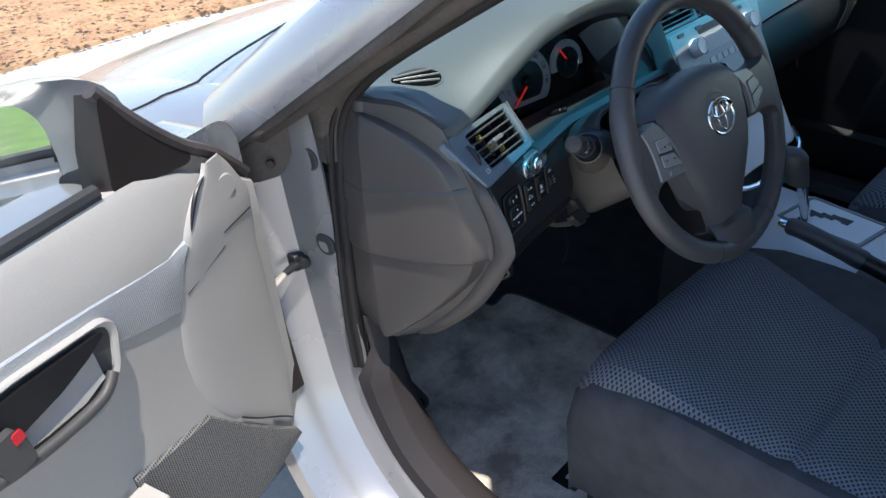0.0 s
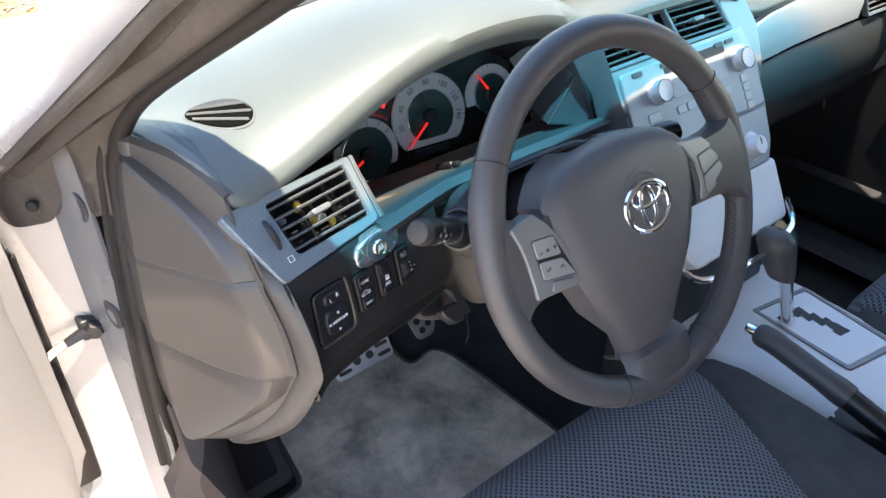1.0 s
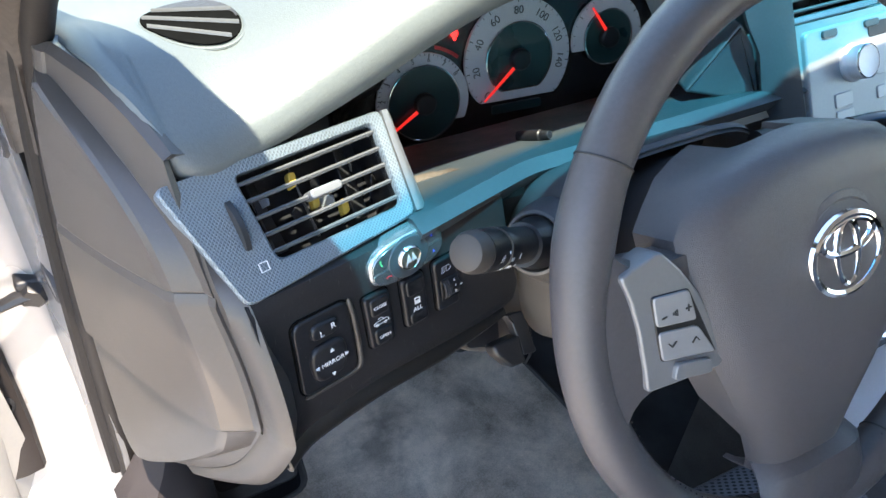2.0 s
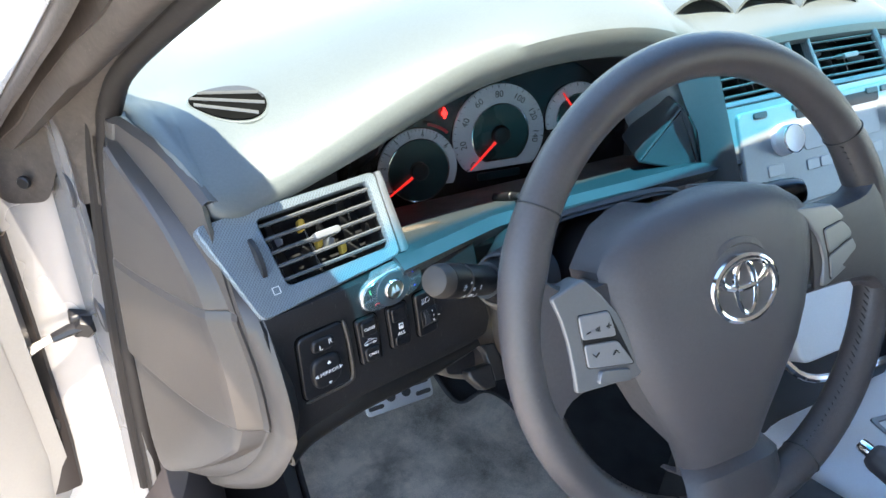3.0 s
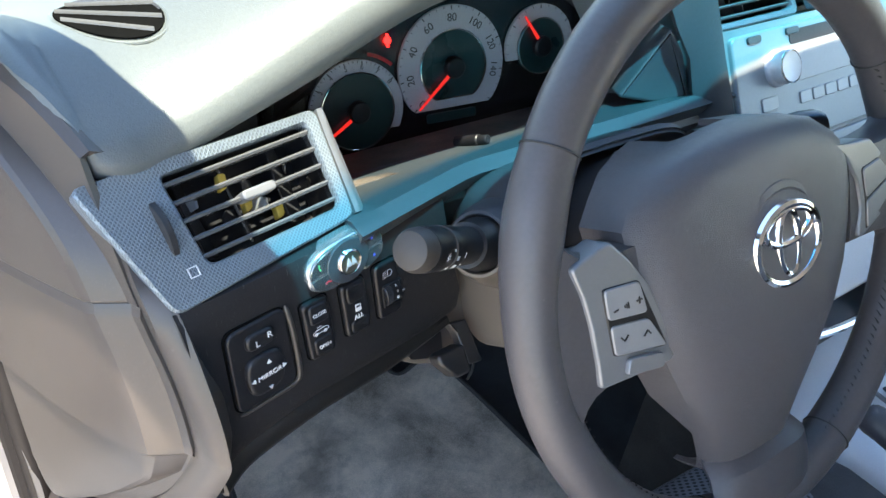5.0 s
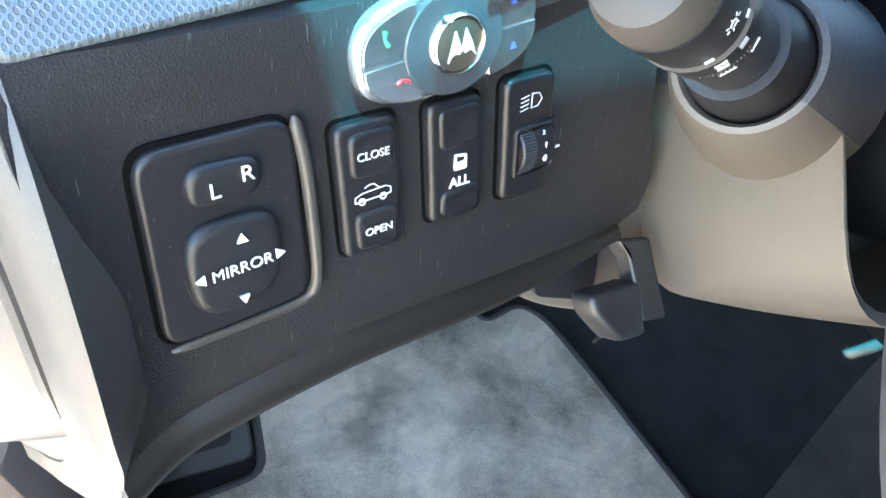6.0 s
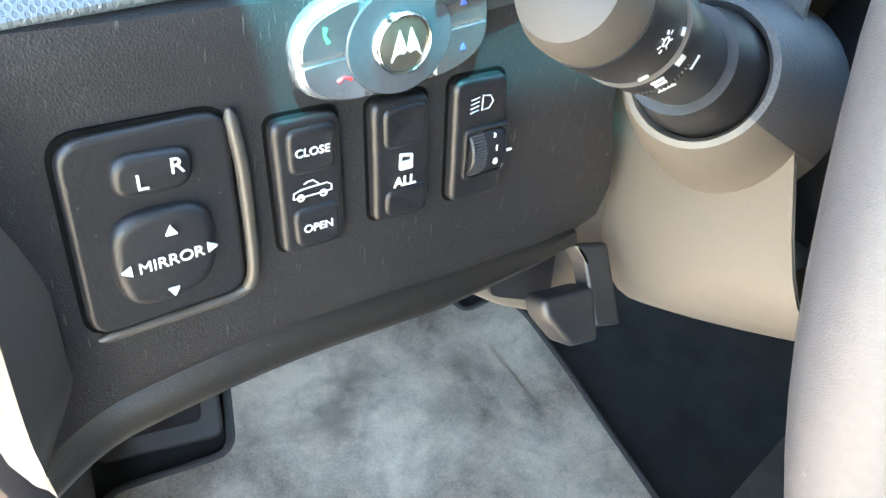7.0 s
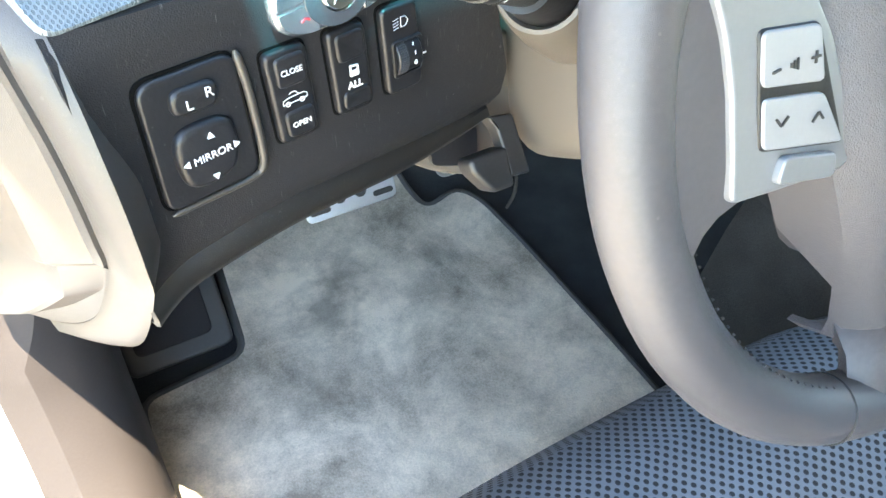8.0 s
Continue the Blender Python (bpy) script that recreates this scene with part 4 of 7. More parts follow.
# switch fascia
FP = Plane((-0.5809 - 0.00105, 0.1288 + 0.00583, 0.8663 - 0.00093), (0.98420, 0.17708, 0), (-0.0273, 0.1518, 0.9880))
fas = []
BOT = cr([(-0.0765, -0.0649, 0), (-0.045, -0.0575, 0), (-0.0065, -0.0527, 0), (0.03, -0.053, 0), (0.0547, -0.054, 0), (0.09, -0.0552, 0), (0.110, -0.0545, 0)], 40)
TOP = cr([(-0.0765, 0.0462, 0), (-0.02, 0.0462, 0), (0.05, 0.0475, 0), (0.108, 0.046, 0)], 40)


def fascia_n(u, v):
    """The fascia bows a little and rises to meet the end cap's lip."""
    rise = ramp(v, [(-0.08, 0.004), (-0.056, 0.010), (-0.031, 0.017), (0.002, 0.013), (0.03, 0.006), (0.05, -0.002)])
    return 0.002 - 0.002 * ((u - 0.02) / 0.1) ** 2 + rise * max(0.0, (-0.052 - u) / 0.0245) ** 2


for b, t in zip(BOT, TOP):
    col = []
    for k in range(17):
        s = k / 16
        side = max(0.0, (b.x - 0.07) / 0.04) ** 2
        u = b.x + (t.x - b.x) * s + side * ramp(s, [(0.0, 0.0), (0.06, 0.009), (0.18, 0.0135), (0.49, 0.0065), (1.0, 0.0)])
        v = b.y + (t.y - b.y) * s
        col.append(FP(u, v, fascia_n(u, v) - 0.0025 * (k == 0) - 0.002 * (k == 16)))
    col = [FP(b.x, b.y + 0.001, fascia_n(b.x, b.y) - 0.008)] + col + [FP(t.x, t.y + 0.002, -0.010)]
    fas.append(col)
part("switch_fascia", Shape().sheet(fas, -0.004), FASCIA, dash, "charcoal grained lower fascia panel")
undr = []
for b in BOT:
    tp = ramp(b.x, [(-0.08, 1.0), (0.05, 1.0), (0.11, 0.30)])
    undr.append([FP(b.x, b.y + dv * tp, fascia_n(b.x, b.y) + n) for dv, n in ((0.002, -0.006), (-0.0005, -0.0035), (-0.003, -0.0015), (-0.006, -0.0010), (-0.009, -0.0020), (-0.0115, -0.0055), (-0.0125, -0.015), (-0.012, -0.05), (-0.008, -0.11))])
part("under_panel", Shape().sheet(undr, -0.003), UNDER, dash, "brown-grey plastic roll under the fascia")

# ledge under the instruments
ledge = []
for k in range(30):
    x = -0.548 + 0.385 * k / 29
    e = V3(x, 0.17 - 0.028 * max(0, 1 - (x + 0.548) / 0.10), 0.911 + 0.003 * max(0, 1 - (x + 0.548) / 0.1))
    ledge.append([e + V3(0, 0.018, -0.03), e + V3(0, 0.004, -0.008), e, e + V3(0, 0.006, 0.001), V3(x, 0.225, 0.888), V3(x, 0.29, 0.858), V3(x, 0.318, 0.843), V3(x, 0.33, 0.83)])
part("instrument_ledge", Shape().sheet(ledge, 0.004), TEAL, dash, "blue-grey plastic ledge under the instruments")
apron = [[V3(x, 0.175, 0.905), V3(x, 0.168, 0.895), V3(x, 0.18, 0.86), V3(x, 0.19, 0.80)] for x in (-0.475, -0.44, -0.40, -0.34, -0.28, -0.22, -0.17)]
part("column_apron", Shape().sheet(apron, 0.004), BLACK, dash, "black panel round the steering column")
# liner between the pad's lip and the instruments
liner = []
for i in range(30, 74):
    p = LIP[i + 25]
    s = (i - 30) / 43
    x = -0.515 + 0.33 * s
    arc = math.sin(math.pi * min(1, max(0, s)))
    inner = V3(x, 0.335, 0.875 + 0.115 * arc ** 0.55)
    g = ramp(p.x, [(-0.62, 0.0), (-0.54, 1.0), (-0.22, 1.0), (-0.17, 0.0)])
    liner.append([p + V3(0, 0.004 + 0.008 * g, -0.0062 - 0.014 * g), p.lerp(inner, 0.3) + V3(0, 0, -0.004 - 0.010 * g), p.lerp(inner, 0.7), inner])
part("cluster_liner", Shape().sheet(liner, 0.003), BLACK, dash, "black inner hood over the instruments")
part("cluster_flank", Shape().prism(soften([V3(-0.262, 0.216, 0.906), V3(-0.208, 0.181, 0.900), V3(-0.217, 0.197, 0.944), V3(-0.229, 0.207, 0.964)], 0.004), (-0.5, -0.82, 0.2), 0.10, 0.003), FLANK, dash, "blue-grey wedge beside the instruments")
part("stack_flank", Shape().sheet([[a, a.lerp(b, 0.5) + V3(-0.002, -0.003, 0), b] for a, b in ((V3(-0.240, 0.222, 1.002), V3(-0.206, 0.206, 1.004)), (V3(-0.228, 0.205, 0.965), V3(-0.199, 0.196, 0.975)), (V3(-0.217, 0.195, 0.943), V3(-0.189, 0.186, 0.94)), (V3(-0.206, 0.179, 0.895), V3(-0.178, 0.160, 0.885)), (V3(-0.198, 0.168, 0.85), V3(-0.176, 0.142, 0.85)))], 0.01), FLANK, dash, "blue-grey flank of the centre stack")

# ---------- instruments ----------
clus = thing("instrument_cluster", (-0.36, 0.32, 0.84), "instrument cluster with three silver-ringed dials and red needles", "instruments")
IP = Plane((-0.36, 0.326, 0.905), (0.985, -0.10, 0), (0.0, 0.22, 0.975))
part("cluster_plate", Shape().prism(soften(IP.pts([(-0.16, -0.065), (0.17, -0.065), (0.17, 0.02), (0.10, 0.075), (0.0, 0.092), (-0.09, 0.07), (-0.16, 0.02)], n=-0.012), 0.02), IP.N, 0.01, 0.002), GLOSS, clus)


def dial(cu, cv, r_out, r_in, marks, needle, cut, flat, label, sweep_deg):
    turn = [2 * math.pi * k / 64 for k in range(64)]
    d = part("dial", Shape().prism([IP(cu + r_out * math.cos(a), cv + max(r_out * math.sin(a), -flat), -0.0072) for a in turn], IP.N, 0.003, 0.0006), DIAL, clus, label)
    part("dial_face", Shape().prism([IP(cu + r_in * math.cos(a), cv + max(r_in * math.sin(a), -cut), -0.0060) for a in turn], IP.N, 0.003, 0.0004), DIALDARK, d)
    ring = [IP(cu + r_in * math.cos(a), cv + max(r_in * math.sin(a), -cut), -0.005) for a in turn]
    part("dial_ring", Shape().tube(ring, 0.0009, 6, True), CHROME, d)
    part("hub_cap", Shape().lathe(IP(cu, cv, -0.005), IP.N, [(0.0095, -0.001), (0.0095, 0.004), (0.008, 0.0055), (0.0, 0.006)], 24), BLACK, d)
    a = radians(needle)
    u, v = math.cos(a), math.sin(a)
    tip = r_out * 0.93
    w = 0.0016
    nd = [IP(cu - v * w, cv + u * w, -0.001), IP(cu + v * w, cv - u * w, -0.001), IP(cu + u * tip + v * w * 0.5, cv + v * tip - u * w * 0.5, -0.002), IP(cu + u * tip - v * w * 0.5, cv + v * tip + u * w * 0.5, -0.002)]
    part("needle", Shape().prism(nd, IP.N, 0.0012), RED, d, "red needle")
    a0, a1 = sweep_deg
    n = len(marks)
    tick = Shape()
    steps = (n - 1) * 4
    for k in range(steps + 1):
        g = radians(a0 + (a1 - a0) * k / steps)
        c, s = math.cos(g), math.sin(g)
        h = 0.003 if k % 4 == 0 else 0.0016
        e = 0.0004 if k % 4 == 0 else 0.00025
        r1, r2 = r_out - 0.0008, r_out - 0.0008 - h
        tick.prism([IP(cu + c * r2 - s * e, cv + s * r2 + c * e, -0.0066), IP(cu + c * r2 + s * e, cv + s * r2 - c * e, -0.0066), IP(cu + c * r1 + s * e, cv + s * r1 - c * e, -0.0066), IP(cu + c * r1 - s * e, cv + s * r1 + c * e, -0.0066)], IP.N, 0.0006)
    part("tick_marks", tick, INK, d)
    rm = (r_out + r_in) / 2 - 0.0006
    for k, m in enumerate(marks):
        if m:
            g = radians(a0 + (a1 - a0) * k / (n - 1))
            c, s = math.cos(g), math.sin(g)
            lettering(m, min(0.0095, (r_out - r_in) * 0.62), IP(cu + c * rm, cv + s * rm, -0.0063), IP.U * s - IP.V * c, IP.U * c + IP.V * s, INK, d, "numeral")
    return d


dial(-0.0795, -0.0270, 0.0425, 0.0325, ["0", "1", "2", "3", "4", "5", "6", "7", "8"], 213, 1.0, 0.0190, "silver rev counter dial", (214, 35))
dial(0.012, -0.002, 0.0520, 0.0322, ["0", "20", "40", "60", "80", "100", "120", "140", ""], 222, 0.0262, 0.0355, "silver speedometer dial, black numerals", (222, -42))
dial(0.104, 0.005, 0.0370, 0.0250, ["", "", "", "", ""], 125, 1.0, 0.010, "silver fuel and temperature dial", (200, -20))
band = Shape()
bp = [IP(-0.0795 + 0.0505 * math.cos(radians(a)), -0.0285 + 0.0505 * math.sin(radians(a)), -0.006) for a in range(48, 80, 4)]
part("red_zone", band.sheet([[p, p + (IP(-0.0795, -0.0285, -0.006) - p).normalized() * 0.003] for p in bp], 0.0008), REDPRINT, clus, "red rev limit band")
part("warning_lamp", Shape().prism(IP.pts(circle(0.0032, 14), -0.0481, 0.0273, -0.007), IP.N, 0.002, 0.0005), REDLAMP, clus, "lit red warning lamp")
part("warning_lamp_stem", Shape().prism(IP.pts(rrect(0.0022, 0.0115, 0.001, 2), -0.0481, 0.0273, -0.0068), IP.N, 0.002, 0.0003), REDLAMP, clus)
part("display_window", Shape().prism(IP.pts(rrect(0.05, 0.008, 0.002, 3), 0.012, -0.046, -0.0095), IP.N, 0.002, 0.0004), DIALDARK, clus)
lens = [[V3(-0.53, 0.305, 0.852), V3(-0.53, 0.29, 0.93)], [V3(-0.40, 0.30, 0.852), V3(-0.40, 0.28, 0.99)], [V3(-0.30, 0.30, 0.852), V3(-0.30, 0.28, 0.99)], [V3(-0.21, 0.30, 0.852), V3(-0.21, 0.285, 0.95)]]
lens_ob = part("lens", Shape().grid([[a, b] for a, b in lens]), LENS, clus, "clear plastic lens over the dials")
lens_ob.visible_shadow = False
part("lens_sill", Shape().sheet([[V3(x, 0.206, 0.8985), V3(x, 0.226, 0.8895), V3(x, 0.262, 0.8735), V3(x, 0.30, 0.860)] for x in (-0.53, -0.45, -0.37, -0.28, -0.20)], 0.002), DUSTY, clus, "dusty brown foot of the lens")
knob = part("trip_knob", Shape().lathe((-0.40, 0.224, 0.897), (0.25, -0.85, 0.45), [(0.0045, -0.02), (0.0045, 0.002), (0.0036, 0.003), (0.0036, 0.010), (0.0030, 0.011), (0.0, 0.011)], 16), BLACK, clus, "black trip reset knob")

# ---------- left air vent ----------
BZ = Plane((-0.657, 0.133, 0.913), (0.98420, 0.17708, 0), (-0.1225, 0.6812, 0.7217))


SLAT = mat("satin_dark_slat", (0.11, 0.112, 0.118), 0.28, vary=0.1, coarse=20, fine=500, bump=0.05)


def air_vent(name, P, outer, inner, label, slats, wheel, vanes, grp="air vents of the dashboard", dep=0.035):
    c = P(sum(p[0] for p in outer) / len(outer), min(p[1] for p in outer), -0.02)
    t = thing(name, c, label, "air vent", grp)
    ro, ri = soften(outer, 0.006, 4), soften(inner, 0.005, 4)
    part("bezel", Shape().rim([P(p[0], p[1], 0.002) for p in ro], [P(p[0], p[1], 0.0005) for p in ri], P.N, 0.010, 0.0015), SILVER, t, "stamped silver vent bezel")
    part("duct", Shape().grid([[P(p[0], p[1], -0.004) for p in ri], [P(p[0], p[1], -dep) for p in ri]], False, True).prism([P(p[0], p[1], -dep) for p in ri], P.N, 0.002), BLACK, t)
    tl, tr, br, bl = [Vector((q[0], q[1])) for q in inner]
    for k in range(slats):
        s = (k + 0.5) / slats
        a, b = bl.lerp(tl, s), br.lerp(tr, s)
        sl = Shape().sheet([[P(q.x, q.y + dv, n) for dv, n in ((-0.0004, -0.011), (-0.0007, -0.0025), (0.0002, -0.0016), (0.0010, -0.0025), (0.0012, -0.011))] for q in [a.lerp(b, j / 6) for j in range(7)]], 0.0004)
        part("slat", sl, SLAT, t)
    for k in range(vanes):
        s = (k + 0.7) / (vanes + 0.4)
        a, b = bl.lerp(br, s), tl.lerp(tr, s)
        lean = (0.012, -0.004, 0.016, 0.007)[k % 4]
        a, b = a.lerp(b, 0.06 + 0.27 * ((k * 5) % 3)), a.lerp(b, 0.95 - 0.24 * ((k * 7) % 3))
        tip = a.lerp(b, 0.62)
        vn = Shape().prism([P(a.x, a.y, -0.015), P(tip.x, tip.y, -0.0125), P(b.x + lean * 0.3, b.y, -0.017), P(b.x + lean, b.y, -0.029), P(a.x + lean, a.y, -0.029)], P.U, 0.0010)
        part("vane", vn, (DARK, SLAT, DARK, SMOOTH_SILVER)[k * 3 % 4], t)
    m = (tl + tr + br + bl) / 4
    part("slider", Shape().prism(P.pts(rrect(0.021, 0.0055, 0.0022, 3), m.x, m.y, 0.003), P.N, 0.012, 0.0012), PODSILVER, t, "silver slider tab")
    if wheel:
        u, v = wheel
        part("thumbwheel", Shape().lathe(P(u, v, -0.012), P.U, [(0.0185, -0.0021), (0.0195, -0.0016), (0.0195, 0.0016), (0.0185, 0.0021)], 40), RUBBER, t, "black ribbed thumbwheel")
    return t


vent_l = air_vent("air_vent", BZ, [(-0.020, 0.0715), (0.124, 0.0715), (0.1175, 0.0045), (-0.001, -0.0042)], [(0.0232, 0.0640), (0.1150, 0.0655), (0.1118, 0.0135), (0.0265, 0.0125)], "silver-bezelled air vent with black slats and yellowed vanes", 5, (0.0133, 0.038), 9)
for k, (u, v) in enumerate(((0.058, 0.052), (0.066, 0.036), (0.082, 0.026))):
    part("yellowed_vane", Shape().prism(BZ.pts(soften([(-0.003, -0.005), (0.002, -0.004), (0.004, 0.004), (-0.001, 0.005)], 0.002), u, v, -0.012), BZ.N, 0.006, 0.0008), YELLOW, vent_l, "yellowed plastic vane clip")
for sx, sy in ((-1, 0), (1, 0), (0, 1), (0, -1)):
    part("vent_mark", Shape().prism(BZ.pts([(-0.0003 - 0.0025 * abs(sy), -0.0003 - 0.0025 * abs(sx)), (0.0003 + 0.0025 * abs(sy), -0.0003 - 0.0025 * abs(sx)), (0.0003 + 0.0025 * abs(sy), 0.0003 + 0.0025 * abs(sx)), (-0.0003 - 0.0025 * abs(sy), 0.0003 + 0.0025 * abs(sx))], 0.0165 + 0.0025 * sx, 0.0125 + 0.0025 * sy, 0.0026), BZ.N, 0.0005), WHITE, vent_l)
part("vent_side_trim", Shape().sheet([[BZ(0.119 + 0.006 * k / 3, v, 0.001), BZ(0.1235 + 0.006 * k / 3, v, 0.0), BZ(0.131 + 0.004 * k / 3, v - 0.002, -0.008)] for k, v in enumerate((0.006, 0.03, 0.055, 0.0705))], 0.003), PODSILVER, vent_l, "silver side strip")

# ---------- round demister vent on the pad ----------
# Flat black without gloss, painted for the shade inside holes and gaps.
SHADE_BLACK = mat("matt_shade_black", (0.006, 0.006, 0.006), 0.95, vary=0.2, coarse=40, fine=300, bump=0.05, spec=0.0)
dv = thing("demister_vent", (-0.632, 0.273, 0.996), "oval black demister vent in the dash top", "air vent")
near = [q for r in top_rows for a, b in zip(r[4:13], r[5:14]) for q in (a, a.lerp(b, 0.5)) if (q.x + 0.632) ** 2 + (q.y - 0.273) ** 2 < 0.0020 and q.x > -0.672]
bow = [float(c) for c in np.linalg.lstsq(np.array([[1.0, q.x + 0.632, q.y - 0.273, (q.x + 0.632) ** 2, (q.x + 0.632) * (q.y - 0.273), (q.y - 0.273) ** 2] for q in near]), np.array([q.z for q in near]), rcond=None)[0]]


def on_pad(u, v, n):
    """A point n above the pad, u and v along the vent's long and short axis."""
    x, y = 0.82 * u + 0.30 * v, -0.57 * u + 0.95 * v
    return V3(-0.632 + x, 0.273 + y, bow[0] + bow[1] * x + bow[2] * y + bow[3] * x * x + bow[4] * x * y + bow[5] * y * y + 0.0058 + n)


oval = [(0.0298 * math.cos(2 * math.pi * k / 40), 0.0232 * math.sin(2 * math.pi * k / 40)) for k in range(40)]
part("rim_ring", Shape().tube([on_pad(u * 1.09, v * 1.11, -0.0006) for u, v in oval], 0.0014, 8, True), PAD, dv)
# The pad has no hole; this black sheet paints the well's shade.
part("well", Shape().sheet([[on_pad(u * g, v * g, 0.0016) for u, v in oval + oval[:1]] for g in (1.03, 0.7, 0.35, 0.02)], 0.001), SHADE_BLACK, dv, "black sheet painted for the shade in the vent's well")
# A grey crescent on the flat well paints its sunlit wall.
part("well_wall", Shape().sheet([[on_pad(0.0298 * math.cos(a), 0.0232 * math.sin(a), 0.0024), on_pad(0.0298 * math.cos(a) * 0.97, 0.0232 * math.sin(a) * (0.98 - 0.30 * math.sin((a - 0.25) * 1.35)), 0.0018)] for a in [0.25 + 2.32 * k / 14 for k in range(15)]], 0.0004), DARK, dv, "grey crescent painted for the vent's sunlit inner wall")
for k in range(3):
    v = -0.0125 + 0.0125 * k
    hw = 0.0294 * math.sqrt(1 - (v / 0.0232) ** 2)
    part("slat", Shape().sheet([[on_pad(u, v - 0.0010, 0.0017), on_pad(u, v - 0.0004, 0.0030), on_pad(u, v, 0.0033), on_pad(u, v + 0.0003, 0.0030)] for u in (-hw, -hw / 2, 0, hw / 2, hw)], 0.0004), SLAT, dv, "grey slat")

# ---------- steering wheel ----------
WC = V3(-0.3471, 0.0204, 0.9132)
WP = Plane(WC, (1, 0, 0), (0, math.sin(radians(26.2)), math.cos(radians(26.2))))


class Hub(Plane):
    """The wheel's plane in the hub's own measure: the hub stands proud of the rim and sinks to it at its foot."""

    rise, left, up = 0.017, 0.0175, 0.0075

    def at(self, u, v, n):
        f = min(1.0, max(0.0, (v + 0.125) / 0.095))
        f = f * f * (3 - 2 * f)
        return self.o + self.U * (1.043 * u + 0.06 * v + 0.005 - self.left * f) + self.V * (1.0145 * v - 0.0107 + self.up * f) + self.N * (n + self.rise * f)


WQ, WK = Hub(WC, WP.U, WP.V), Hub(WC, WP.U, WP.V)
WK.rise, WK.left, WK.up = 0.0265, 0.018, 0.009
wheel = thing("steering_wheel", tuple(WC), "charcoal leather three-spoke steering wheel with silver switch pods", "steering wheel")
RW = 0.1706
ring_pts, ring_r = [], []
for k in range(96):
    a = 2 * math.pi * k / 96
    ring_pts.append(WP(RW * math.cos(a), RW * math.sin(a), 0.0))
    g = 0.0008 * (math.cos(2 * (a - 1.57)) + 1)
    thumb = 0.0016 * (math.exp(-((math.degrees(a) - 20) / 9) ** 2) + math.exp(-((math.degrees(a) - 160) / 9) ** 2))
    ring_r.append(0.0141 + g + thumb)
part("rim", Shape().tube(ring_pts, ring_r, 20, True, 1.0), LEATHER, wheel, "charcoal leather rim")
for deg in (33, 147, 247, 293):
    a = radians(deg)
    c = WP(RW * math.cos(a), RW * math.sin(a))
    rad, out = WP.U * math.cos(a) + WP.V * math.sin(a), WP.N
    rr = ring_r[int(deg / 360 * 96)] + 0.0002
    part("seam", Shape().tube([c + (rad * math.cos(t) + out * math.sin(t)) * rr for t in [2 * math.pi * k / 24 for k in range(24)]], 0.0006, 5, True), RUBBER, wheel)
stitch = Shape()
for deg in range(-68, 33, 2):
    a = radians(deg)
    rad = WP.U * math.cos(a) + WP.V * math.sin(a)
    tan = WP.V * math.cos(a) - WP.U * math.sin(a)
    c = WP(RW * math.cos(a), RW * math.sin(a)) - rad * 0.0137 + WP.N * 0.005
    stitch.tube([c - tan * 0.0018 + WP.N * 0.002, c + tan * 0.0018 - WP.N * 0.002], 0.0006, 5)
for deg in range(148, 246, 2):
    a = radians(deg)
    rad = WP.U * math.cos(a) + WP.V * math.sin(a)
    tan = WP.V * math.cos(a) - WP.U * math.sin(a)
    c = WP(RW * math.cos(a), RW * math.sin(a)) - rad * 0.0137 + WP.N * 0.005
    stitch.tube([c - tan * 0.0018 + WP.N * 0.002, c + tan * 0.0018 - WP.N * 0.002], 0.0006, 5)
tagged(part("stitching", stitch, RUBBER, wheel, "black stitching inside the rim"), kind="stuff")

# airbag cover: rows from top to bottom, domed
hub_rows = []
for v, wl_, wr, d in ((0.078, 0.030, 0.030, -0.024), (0.0765, 0.052, 0.052, -0.014), (0.071, 0.072, 0.070, -0.006), (0.060, 0.086, 0.083, 0.000), (0.045, 0.0945, 0.090, 0.003), (0.025, 0.092, 0.088, 0.006), (0.005, 0.087, 0.083, 0.008), (-0.018, 0.080, 0.076, 0.009), (-0.04, 0.070, 0.066, 0.009), (-0.065, 0.058, 0.050, 0.008), (-0.09, 0.047, 0.034, 0.006), (-0.112, 0.040, 0.023, 0.003), (-0.122, 0.037, 0.019, -0.001), (-0.125, 0.036, 0.018, -0.02)):
    row = []
    for k in range(21):
        s = -1 + k / 10
        u = (wl_ if s < 0 else wr) * s
        edge = abs(s) ** 6
        row.append(WQ(u, v - 0.006 * s * s * (v > 0.05), d - 0.009 * edge - 0.003 * s * s))
    row = [row[0] + WP.N * (-0.03 if v > -0.07 else -0.006)] + row + [row[-1] + WP.N * (-0.03 if v > -0.07 else -0.006)]
    hub_rows.append(row)
hub = part("airbag_cover", Shape().sheet(hub_rows, 0.004), HUB, wheel, "charcoal grained airbag cover")
# emblem: plain chrome ovals
EB = Plane(WQ(0.008, 0.011, 0.0085), WP.U, WP.V)
emb = part("emblem", Shape().tube([EB(0.0290 * math.cos(a), 0.0228 * math.sin(a), 0.002) for a in [2 * math.pi * k / 48 for k in range(48)]], 0.0030, 8, True), CHROME, wheel, "chrome oval emblem")
part("emblem_inner", Shape().tube([EB(0.0092 * math.cos(a), 0.0008 + 0.0190 * math.sin(a), 0.002) for a in [2 * math.pi * k / 40 for k in range(40)]], 0.0026, 8, True), CHROME, emb)
part("emblem_inner", Shape().tube([EB(0.0215 * math.cos(a), 0.0102 + 0.0096 * math.sin(a), 0.002) for a in [2 * math.pi * k / 40 for k in range(40)]], 0.0026, 8, True), CHROME, emb)
